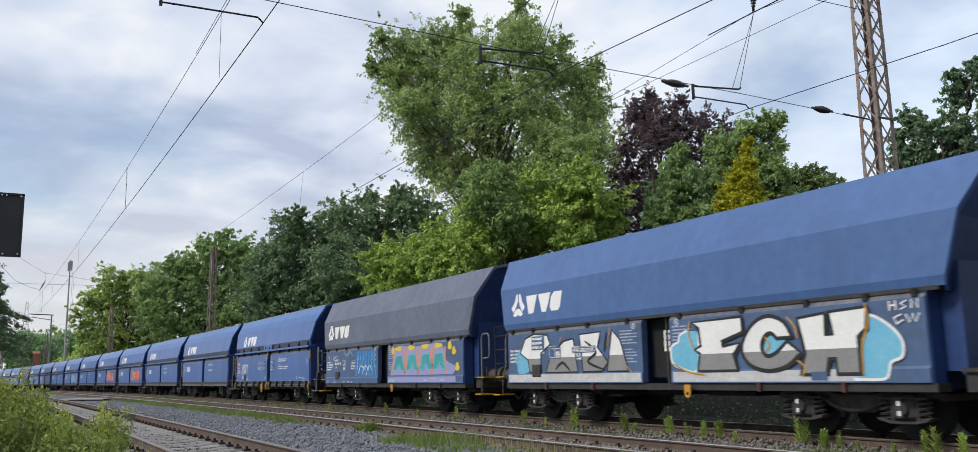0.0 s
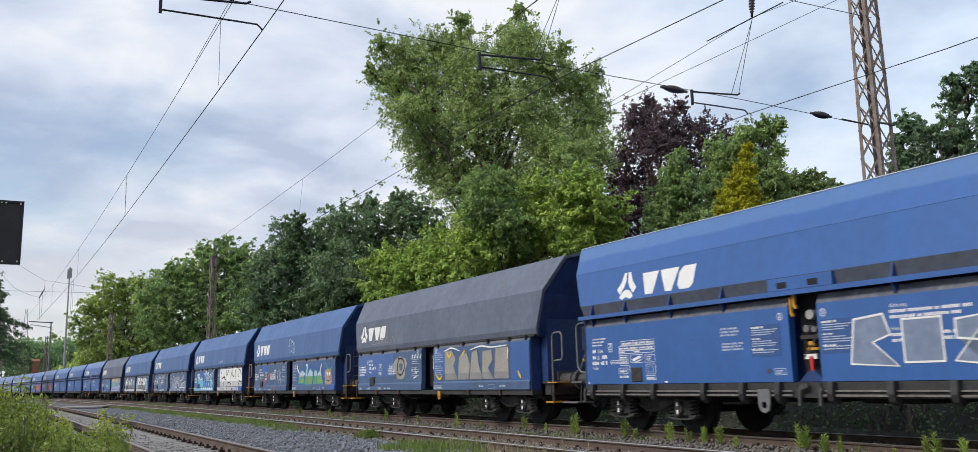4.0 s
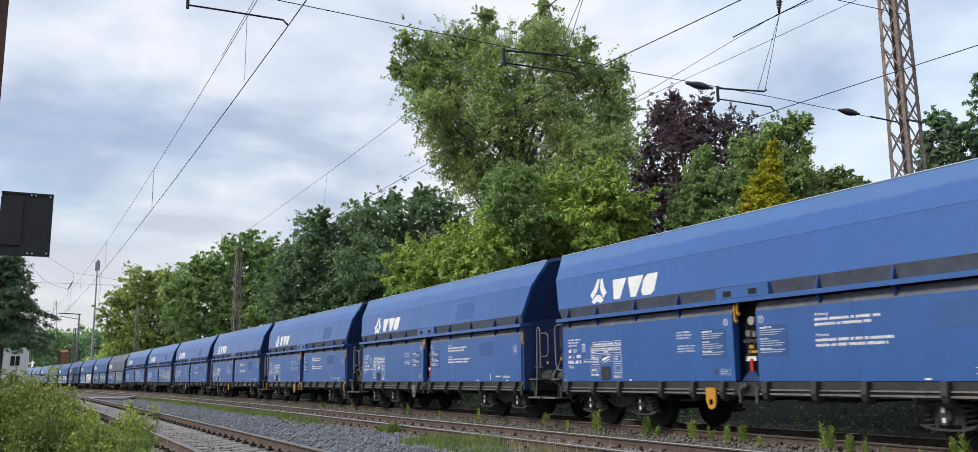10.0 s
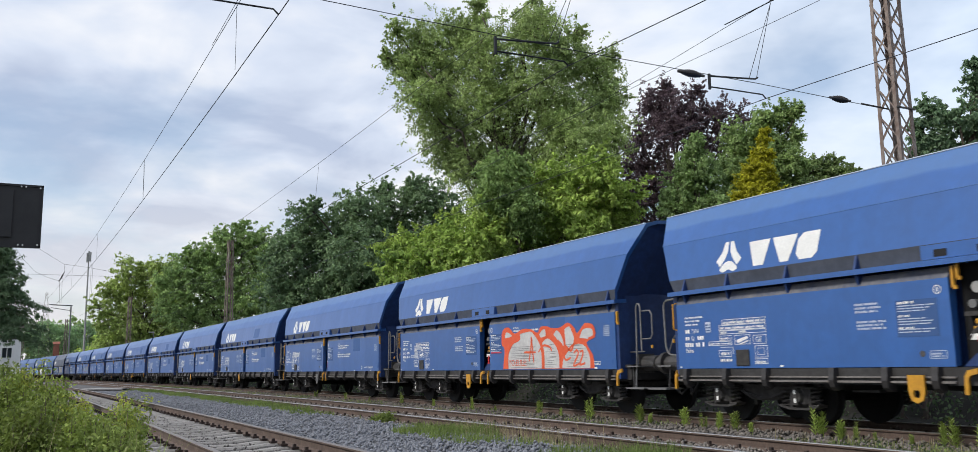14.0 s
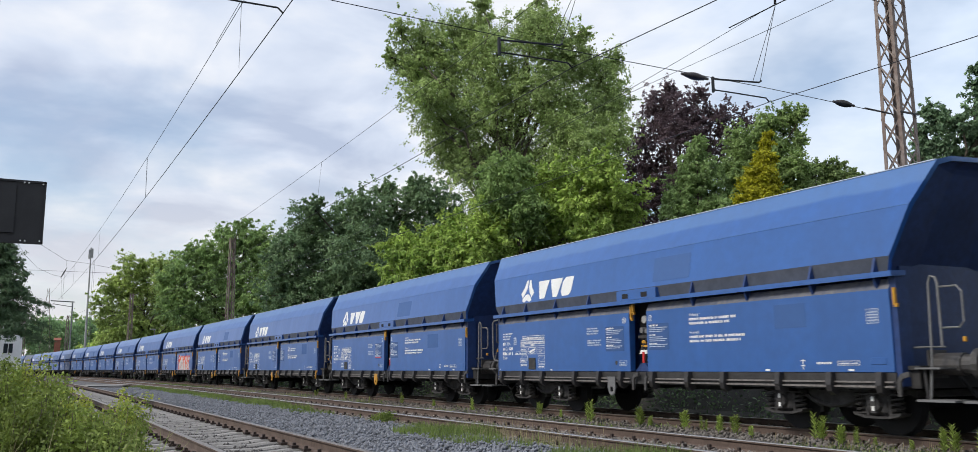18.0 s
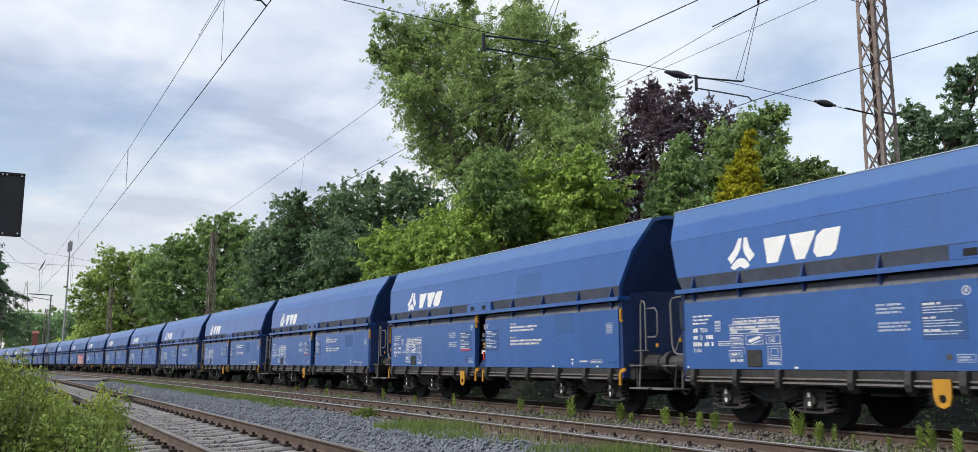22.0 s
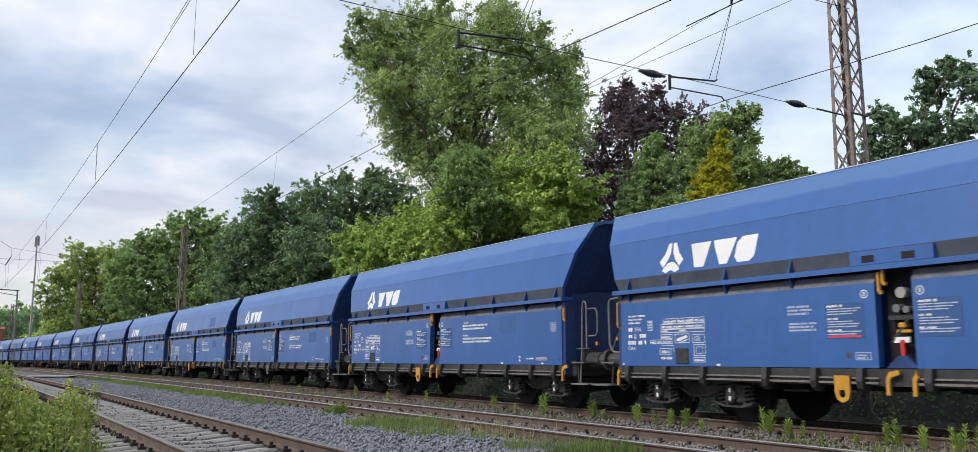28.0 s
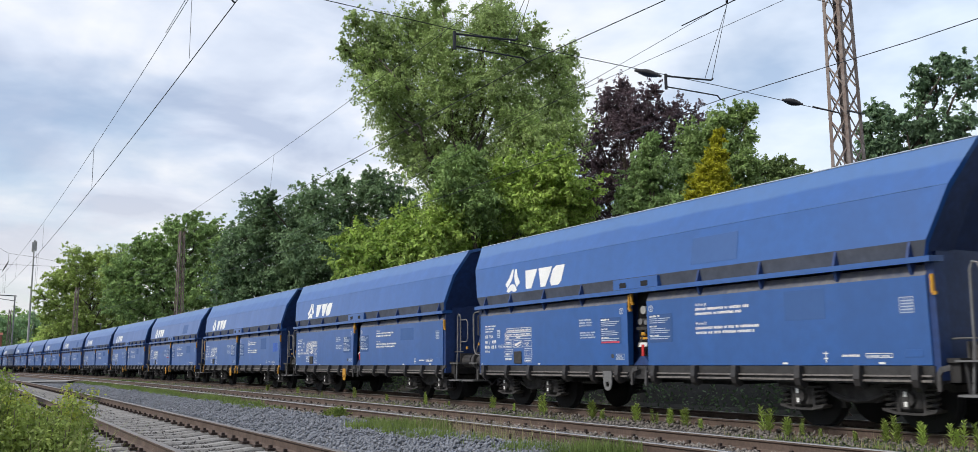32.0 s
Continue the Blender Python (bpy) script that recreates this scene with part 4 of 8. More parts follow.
def write_on(root, old):
    """Lettering, tables and notices on the near side."""
    x = NEAR
    if old:
        part("address_lettering", bars(print_rows([(0.27, 0.27 + w, 1.6 - 0.085 * k, 0.05) for k, w in enumerate((0.58, 0.66, 0.64, 0.5))], 2, 0.045)), WHITE, root)
        part("number_lettering", bars(print_rows([(1.19, 1.32, 1.78, 0.07), (1.19, 1.6, 1.66, 0.07), (1.19, 1.88, 1.53, 0.085)], 3, 0.06, (2, 4))), WHITE, root)
        part("series_lettering", side_letters("TEN", 1.34, 1.78, 0.1), WHITE, root)
        part("type_lettering", side_letters("Falns", 1.2, 1.41, 0.1), WHITE, root)
        grid = boxed(1.0, 1.12, 1.7, 1.84, 1, 7) + boxed(2.03, 2.33, 1.53, 1.69, 0, 8) + boxed(2.05, 2.31, 1.33, 1.5, 1, 9)
        grid += boxed(2.95, 3.82, 1.54, 1.65, 1, 10) + boxed(2.88, 3.82, 1.44, 1.535, 1, 11) + boxed(2.87, 3.82, 1.345, 1.435, 1, 12) + boxed(3.52, 3.83, 1.64, 1.81, 2, 13)
        part("load_table", bars(grid), WHITE, root)
        part("mark_lettering", side_letters("GE", 2.1, 1.565, 0.13), WHITE, root)
        part("document_hatch", Shape().chamfered(x - 0.05, x, at_u(1.7), at_u(1.33), 1.0, 1.28, 0.012), STEEL, root)
        low = boxed(0.28, 0.52, 0.87, 0.96, 1, 14) + boxed(1.0, 1.31, 0.87, 0.95, 1, 15) + boxed(2.0, 2.27, 0.87, 0.94, 1, 16) + print_rows([(2.55, 2.75, 0.88, 0.05), (2.85, 3.1, 0.88, 0.05)], 17)
        low += boxed(9.6, 9.95, 0.88, 0.99, 0, 18) + print_rows([(9.1, 9.35, 0.92, 0.04), (10.2, 10.5, 0.92, 0.04)], 19) + boxed(6.36, 6.9, 0.88, 0.98, 1, 20)
        part("foot_lettering", bars(low, 0.024), PALE, root)
        for u0 in (4.75, 6.38):
            part("notice_lettering", bars(print_rows([(u0, u0 + (0.55 if k % 3 else 0.4), 1.88 - 0.062 * k, 0.026) for k in range(11) if k != 5], 6, 0.024)), PALE, root)
        for u in (5.2, 6.5):
            part("door_mark", ring_mark(u, 1.97, x), WHITE, root)
        return
    lines = [(0.3, 0.3 + w, 1.875 - 0.065 * k, 0.03) for k, w in enumerate((0.52, 0.42, 0.36))]
    part("address_lettering", bars(print_rows(lines, 2, 0.03, (3, 8))), WHITE, root)
    part("number_lettering", bars(print_rows([(0.3, 0.42, 1.6, 0.075), (0.3, 0.42, 1.475, 0.07), (0.63, 0.84, 1.475, 0.07), (0.28, 0.82, 1.35, 0.075)], 3, 0.062, (2, 4)) + [(0.47, 0.53, 1.46, 0.008)]), WHITE, root)
    part("series_lettering", side_letters("TEN", 0.47, 1.6, 0.105), WHITE, root)
    part("country_lettering", side_letters("D", 0.465, 1.475, 0.1), WHITE, root)
    part("type_lettering", side_letters("Falns", 0.29, 1.245, 0.11), WHITE, root)
    part("pocket_label", bars([(0.86, 1.0, 1.6, 0.19)]), PALE, root)
    part("pocket_lettering", bars(print_rows([(0.87, 0.99, 1.62 + 0.05 * k, 0.03) for k in range(3)], 21, 0.025), 0.006), NOTICE, root)
    grid = boxed(1.3, 2.36, 1.715, 1.81, 1, 9) + boxed(1.22, 2.36, 1.62, 1.71, 1, 10) + boxed(1.22, 2.36, 1.55, 1.615, 0, 11) + print_rows([(1.26, 1.4, 1.565, 0.035), (1.72, 1.9, 1.565, 0.035)], 12)
    grid += [(1.3 + 0.13 * k, 1.306 + 0.13 * k, 1.72, 0.085) for k in range(1, 8)]
    grid += boxed(1.22, 1.53, 1.44, 1.525, 1, 13) + boxed(0.93, 1.53, 1.355, 1.43, 1, 14)
    grid += frame_bars(1.6, 1.98, 1.36, 1.525) + boxed(2.05, 2.36, 1.36, 1.51, 0, 15) + boxed(2.08, 2.37, 1.13, 1.33, 0, 16) + frame_bars(2.14, 2.3, 1.17, 1.29, 0.007) + boxed(2.07, 2.36, 1.02, 1.11, 1, 17)
    grid += frame_bars(1.19, 1.5, 1.15, 1.27, 0.008) + [(1.19 + 0.06, 1.56, 1.315, 0.008), (1.55, 1.56, 1.2, 0.12)] + print_rows([(1.24, 1.45, 1.18, 0.05), (1.22, 1.52, 1.07, 0.045)], 18)
    grid += [(0.06 + 0.05, 0.15, 0.965, 0.03), (2.62, 2.7, 0.965, 0.03)]
    part("load_table", bars(grid), WHITE, root)
    part("wagon_mark", plate([(1.65, 1.4), (1.65, 1.44), (1.9, 1.5), (1.93, 1.48), (1.93, 1.46), (1.7, 1.39)], x).add([(x - 0.004, at_u(u), z) for u, z in ((1.7, 1.37), (1.93, 1.43), (1.93, 1.41), (1.75, 1.365))], [(0, 1, 2, 3)]), WHITE, root)
    part("mark_lettering", side_letters("GE", 2.1, 1.395, 0.125), WHITE, root)
    part("document_hatch", Shape().chamfered(x - 0.02, x, at_u(1.94), at_u(1.62), 0.99, 1.27, 0.008), SOLEBAR, root)
    small = [(4.19, 4.6 + 0.05 * (k % 2), 1.86 - 0.055 * k, 0.032) for k in range(3)] + [(4.21, 4.72 - 0.04 * (k % 2), 1.6 - 0.05 * k, 0.03) for k in range(3)]
    part("notice_lettering", bars(print_rows(small, 4, 0.026)), PALE, root)
    for u0, u1 in ((4.9, 5.56), (6.38, 7.02)):
        part("notice_board", bars([(u0, u1, 1.37, 0.52)]), NOTICE, root, "dark blue notice panel with white lines")
        rows = [(u0 + 0.03, u0 + 0.3, 1.835, 0.035), (u0 + 0.03, u0 + 0.22, 1.65, 0.028), (u0 + 0.03, u0 + 0.28, 1.48, 0.028)]
        part("notice_lettering", bars(print_rows(rows, 5, 0.028), 0.008), WHITE, root)
        rows = [(u0 + 0.03, u1 - 0.05 - 0.07 * (k % 3), 1.8 - 0.037 * k, 0.014) for k in range(11) if k not in (3, 4, 8)]
        part("notice_lettering", bars(text_rows(rows, 6, (0.08, 0.25), 0.015), 0.007), PALE, root)
    for u in (5.58, 6.45):
        part("door_mark", ring_mark(u, 2.0, x), WHITE, root)
    part("instruction_lettering", side_letters("Achtung:", 7.62, 1.98, 0.08).add(*(lambda q: (q.v, q.f))(side_letters("Hinweis:", 7.62, 1.65, 0.08))), WHITE, root)
    rows = [(7.62, 8.88, 1.9, 0.045), (7.62, 8.7, 1.82, 0.045), (7.62, 9.08, 1.57, 0.045), (7.62, 8.98, 1.49, 0.045)]
    part("instruction_lettering", bars(print_rows(rows, 25, 0.034, (2, 12))), WHITE, root)
    part("grille_mark", bars(frame_bars(11.58, 11.8, 1.66, 1.88) + [(11.6, 11.78, 1.7 + 0.04 * k, 0.016) for k in range(4)] + [(11.65 + 0.05 * k, 11.66 + 0.05 * k, 1.66, 0.22) for k in range(3)]), PALE, root)
    low = boxed(11.0, 11.42, 1.05, 1.12, 1, 26) + print_rows([(10.6, 10.9, 1.07, 0.035)], 27) + [(10.28, 10.36, 1.04, 0.02), (10.315, 10.33, 0.99, 0.16), (10.27, 10.37, 1.12, 0.015), (9.5, 9.6, 0.965, 0.03), (11.2, 11.3, 0.965, 0.03)]
    part("small_lettering", bars(low), WHITE, root)
    part("cover_plate", Shape().chamfered(x - 0.008, x, at_u(11.88), at_u(11.62), 1.06, 1.16, 0.004), BLUE, root)
    part("brand_plate", bars(boxed(5.38, 5.64, 1.06, 1.17, 2, 28)), PALE, root)
    part("round_label", Shape().disc((x - 0.005, at_u(5.27), 1.13), 0.045, "x", 14), BUFFER, root)


# ---- ground, beds and tracks ----
def stations(a, b, step):
    n = max(2, int(round((b - a) / step)) + 1)
    return [a + (b - a) * i / (n - 1) for i in range(n)]


def build_ground():
    n = 40
    v, f = [], []
    for i in range(n + 1):
        for j in range(n + 1):
            x, y = -900 + 1800 * i / n, -900 + 1800 * j / n
            v.append((x, y, -0.62))
    for i in range(n):
        for j in range(n):
            a = i * (n + 1) + j
            f.append((a, a + n + 1, a + n + 2, a + 1))
    sh = Shape().add(v, f)
    single("ground", sh, SOIL, "flat weedy ground on both sides of the railway", "ground", kind="structure")
    # the formation: shoulder, three beds and the strips between them
    ring = [(-6.0, -0.6), (-1.2, -0.42), (0.4, -0.36), (1.25, -0.12), (1.4, -0.2), (4.3, -0.2), (4.7, -0.13), (6.6, -0.2), (7.0, -0.22), (7.4, -0.19), (9.6, -0.19), (10.4, -0.14), (11.2, -0.18), (13.8, -0.18), (14.6, -0.35), (17.0, -0.6)]
    sh = swept([(x, z) for x, z in ring], 0.0, 0.0, stations(-60, 60, 4) + stations(66, 420, 6), closed=False)
    # added bank: closes bright gaps in the view below the wagons
    bank = swept([(14.8, -0.45), (15.9, -0.1), (17.0, 0.9), (19.0, 1.35), (26.0, 1.4), (44.0, 1.2), (60.0, -0.7)], 0.0, 0.0, stations(-60, 200, 5), closed=False)
    single("embankment", bank, BANK_DARK, "added low earth bank that closes the view under the wagons", "embankment", kind="structure")
    single("track_formation", sh, BED, "grey ballast formation under the railway tracks", "ballast bed", kind="structure")


RAIL_RING = [(-0.075, 0.0), (-0.075, 0.012), (-0.02, 0.032), (-0.01, 0.045), (-0.01, 0.125), (-0.034, 0.142), (-0.036, 0.162), (-0.026, 0.172), (0.026, 0.172), (0.036, 0.162), (0.034, 0.142), (0.01, 0.125), (0.01, 0.045), (0.02, 0.032), (0.075, 0.012), (0.075, 0.0)]


def sleeper_mesh():
    ring = [(-0.12, -0.2), (-0.1, -0.03), (-0.075, 0.0), (0.075, 0.0), (0.1, -0.03), (0.12, -0.2)]
    sh = Shape()
    rows = [(-1.3, -0.03), (-0.95, 0.0), (-0.5, 0.0), (-0.25, -0.025), (0.25, -0.025), (0.5, 0.0), (0.95, 0.0), (1.3, -0.03)]
    n = len(ring)
    for x, dz in rows:
        sh.v += [(x, y, z + dz) for y, z in ring]
    for i in range(len(rows) - 1):
        sh.f += [(i * n + k, i * n + (k + 1) % n, (i + 1) * n + (k + 1) % n, (i + 1) * n + k) for k in range(n)]
    sh.f += [tuple(range(n)), tuple(range((len(rows) - 1) * n, len(rows) * n))]
    sh.m = [0] * len(sh.f)
    return sh


def clip_lump(sh, p, a):
    """A screw spike with its clamp beside a rail's foot."""
    t = Matrix.Translation(p) @ Matrix.Rotation(a, 4, "Z")
    sh.box(-0.05, 0.05, -0.06, 0.06, 0, 0.035, turn=t)
    sh.box(-0.022, 0.022, -0.022, 0.022, 0.035, 0.075, turn=t)


def build_track(x, z, label, s0, s1, seed, head):
    root = thing("railway_track", label, "railway track", kind="structure")
    for off in (-0.7523, 0.7523):
        sh = swept(RAIL_RING, x + off, z - 0.172, stations(-60, 90, 2.5) + stations(96, 420, 6), slot=lambda k: 1 if k in (6, 7, 8) else 0)
        part("rail", sh, (RAIL_SIDE, head), root)
    rng = random.Random(seed)
    me = shared("sleeper", sleeper_mesh, SLEEPER)
    clips = Shape()
    s = s0
    while s < s1:
        ob = part("sleeper", me, None, root)
        ob.matrix_basis = line_pose(s, x, z - 0.176 + rng.uniform(-0.006, 0.006))
        for off in (-0.7523 - 0.12, -0.7523 + 0.12, 0.7523 - 0.12, 0.7523 + 0.12):
            clip_lump(clips, on_line(s, x + off, z - 0.172), s / BEND)
        s += 0.62
    tagged(part("rail_fastenings", clips, CLIP, root), kind="stuff")
    return root


def scatter(name, mat, label, category, count, place, size, seed):
    """Many small broken stones as one object."""
    rng = np.random.default_rng(seed)
    base = np.array([(1, 0, 0), (-1, 0, 0), (0, 1, 0), (0, -1, 0), (0, 0, 1), (0, 0, -1)], float)
    tri = np.array([(0, 2, 4), (2, 1, 4), (1, 3, 4), (3, 0, 4), (2, 0, 5), (1, 2, 5), (3, 1, 5), (0, 3, 5)])
    c = place(rng, count)
    r = rng.uniform(size[0], size[1], (count, 1, 1)) * rng.uniform(0.6, 1.3, (count, 6, 1))
    a = rng.uniform(0, 2 * np.pi, count)
    v = base[None] * r
    v[:, :, 2] *= 0.75
    v += rng.normal(0, 0.15, v.shape) * size[0]
    ca, sa = np.cos(a)[:, None], np.sin(a)[:, None]
    vx, vy = v[:, :, 0] * ca - v[:, :, 1] * sa, v[:, :, 0] * sa + v[:, :, 1] * ca
    tilt = rng.normal(0, 0.5, (count, 1))
    v = np.stack([vx, vy, v[:, :, 2] + vx * tilt], -1) + c[:, None, :]
    faces = (tri[None] + 6 * np.arange(count)[:, None, None]).reshape(-1, 3)
    me = quick_mesh(name, v.reshape(-1, 3), faces, mat)
    return tagged(new(name, me), label, category, kind="stuff")


def quick_mesh(name, verts, faces, mat, smooth=False):
    """A mesh from arrays; all faces have the same number of corners."""
    me = bpy.data.meshes.new(name)
    n, k = faces.shape
    me.vertices.add(len(verts))
    me.vertices.foreach_set("co", np.ascontiguousarray(verts, np.float32).ravel())
    me.loops.add(n * k)
    me.loops.foreach_set("vertex_index", np.ascontiguousarray(faces, np.int32).ravel())
    me.polygons.add(n)
    me.polygons.foreach_set("loop_start", np.arange(0, n * k, k, dtype=np.int32))
    if smooth:
        me.polygons.foreach_set("use_smooth", np.ones(n, bool))
    me.materials.append(mat)
    me.update(calc_edges=True)
    return me


def strip(x0, x1, s0, s1, z, spread=0.02, power=1.6):
    """Places on a strip beside the line, denser where it is nearer."""
    def place(rng, n):
        s = s0 + (s1 - s0) * rng.uniform(0, 1, n) ** power
        x = rng.uniform(x0, x1, n)
        a, r = s / BEND, BEND + x - SIDE_X
        return np.stack([SIDE_X - BEND + r * np.cos(a), r * np.sin(a), z + rng.normal(0, spread, n)], -1)
    return place


def blades(name, mat, label, count, place, height, width, seed, lean=0.35):
    """Grass: bent two-piece blades as one object."""
    rng = np.random.default_rng(seed)
    c = place(rng, count)
    hgt = rng.uniform(height[0], height[1], count) * (0.6 + 0.4 * rng.uniform(0, 1, count))
    a = rng.uniform(0, 2 * np.pi, count)
    d = np.stack([np.cos(a), np.sin(a), np.zeros(count)], -1)
    p = np.stack([-np.sin(a), np.cos(a), np.zeros(count)], -1)
    b = rng.uniform(0.1, 1.0, count)[:, None] * lean
    up = np.array([0, 0, 1.0])
    w = width * rng.uniform(0.6, 1.4, count)[:, None]
    h1 = hgt[:, None]
    v = np.stack([c - p * w, c + p * w, c + up * h1 * 0.6 + d * b * h1 * 0.35 + p * w * 0.7, c + up * h1 * 0.6 + d * b * h1 * 0.35 - p * w * 0.7, c + up * h1 * (1 - 0.3 * b) + d * b * h1 * 1.1 + p * w * 0.1, c + up * h1 * (1 - 0.3 * b) + d * b * h1 * 1.1 - p * w * 0.1], 1)
    idx = np.array([(0, 1, 2, 3), (3, 2, 4, 5)])
    faces = (idx[None] + 6 * np.arange(count)[:, None, None]).reshape(-1, 4)
    return tagged(new(name, quick_mesh(name, v.reshape(-1, 3), faces, mat)), label, "grass", kind="stuff")


# ---- foliage ----
def leaf_cloud(rng, centres, per, spread, size, droop=0.2, flat=0.8, outward=None, twig=2.2):
    """Diamond leaves scattered round each centre: vertices and quads. outward: the way each clump faces."""
    n = len(centres) * per
    c = np.repeat(centres, per, 0)
    sp = np.repeat(np.broadcast_to(spread, (len(centres),)), per)
    o = rng.normal(0, 1, (n, 3))
    c = c + o * sp[:, None] * np.array([1, 1, flat])
    if outward is not None:
        # leaves run along a twig that stands out and hangs over
        way = outward + rng.normal(0, 0.45, outward.shape)
        way = np.repeat(way, per, 0)
        t = rng.uniform(-0.5, 1, (n, 1))
        reach = sp[:, None] * twig
        c = c + way * t * reach - np.array([0, 0, 1.0]) * reach * np.clip(t, 0, 1) ** 2 * max(droop, 0) * 0.9
    face = rng.normal(0, 0.55, (n, 3)) + o * 0.3
    face[:, 2] += 0.55
    if outward is not None:
        face += np.repeat(outward, per, 0) * 0.55
    face /= np.linalg.norm(face, axis=1, keepdims=True) + 1e-9
    a = rng.normal(0, 1, (n, 3))
    a[:, 2] -= droop
    a -= face * (a * face).sum(1, keepdims=True)
    a /= np.linalg.norm(a, axis=1, keepdims=True) + 1e-9
    b = np.cross(face, a)
    ln = rng.uniform(0.6, 1.25, (n, 1)) * size
    fold = face * ln * 0.1
    v = np.stack([c - a * ln * 0.5, c + b * ln * 0.34 + fold, c + a * ln * 0.5, c - b * ln * 0.34 + fold], 1)
    return v.reshape(-1, 3), np.arange(4 * n).reshape(-1, 4)


def limb(sh, rng, p, q, r0, r1, bend=0.12):
    p, q = Vector(p), Vector(q)
    pts, rad = [], []
    for i in range(6):
        t = i / 5
        o = Vector([rng.uniform(-1, 1) for _ in range(3)]) * (q - p).length * bend * math.sin(math.pi * t) * 0.5
        pts.append(p.lerp(q, t) + o)
        rad.append(r0 + (r1 - r0) * t)
    sh.tube(pts, rad, 6)
    return pts


def clump_leaves(rng, centres, radius, outward, per, size, aspect, droop, ragged):
    """Leaves that cover the outside of each small clump, lying like scales and hanging over at its rim."""
    n = len(centres) * per
    c, rad, out = np.repeat(centres, per, 0), np.repeat(radius, per)[:, None], np.repeat(outward, per, 0)
    u = rng.normal(0, 1, (n, 3)) + out * 0.7 + np.array([0, 0, 0.35])
    u /= np.linalg.norm(u, axis=1, keepdims=True)
    far = rng.uniform(0.25, 1.0, (n, 1)) ** 0.6 * 1.1 + (rng.uniform(0, 1, (n, 1)) < ragged) * rng.uniform(0.1, 0.7, (n, 1))
    # part of the leaves follow a twig that stands out of the clump and hangs over
    way = np.repeat(outward + rng.normal(0, 0.5, outward.shape), per, 0)
    t = rng.uniform(-0.6, 1.7, (n, 1)) * (rng.uniform(0, 1, (n, 1)) < ragged)
    c = c + u * rad * far * np.array([1, 1, 0.75]) * np.where(t == 0, 1, 0.55) + way * rad * t - np.array([0, 0, 1.0]) * rad * t * t * 0.3 * max(droop, 0)
    face = u * 0.45 + out * 0.25 + np.array([0, 0, 0.35]) + rng.normal(0, 0.62, (n, 3))
    face /= np.linalg.norm(face, axis=1, keepdims=True) + 1e-9
    a = u * 0.8 + rng.normal(0, 0.6, (n, 3))
    a[:, 2] -= droop
    a -= face * (a * face).sum(1, keepdims=True)
    a /= np.linalg.norm(a, axis=1, keepdims=True) + 1e-9
    b = np.cross(face, a)
    ln = rng.uniform(0.65, 1.25, (n, 1)) * size
    v = np.stack([c - a * ln * 0.5, c + b * ln * aspect + face * ln * 0.1, c + a * ln * 0.5 - face * ln * 0.08, c - b * ln * aspect + face * ln * 0.1], 1)
    return v.reshape(-1, 3), np.arange(4 * n).reshape(-1, 4)


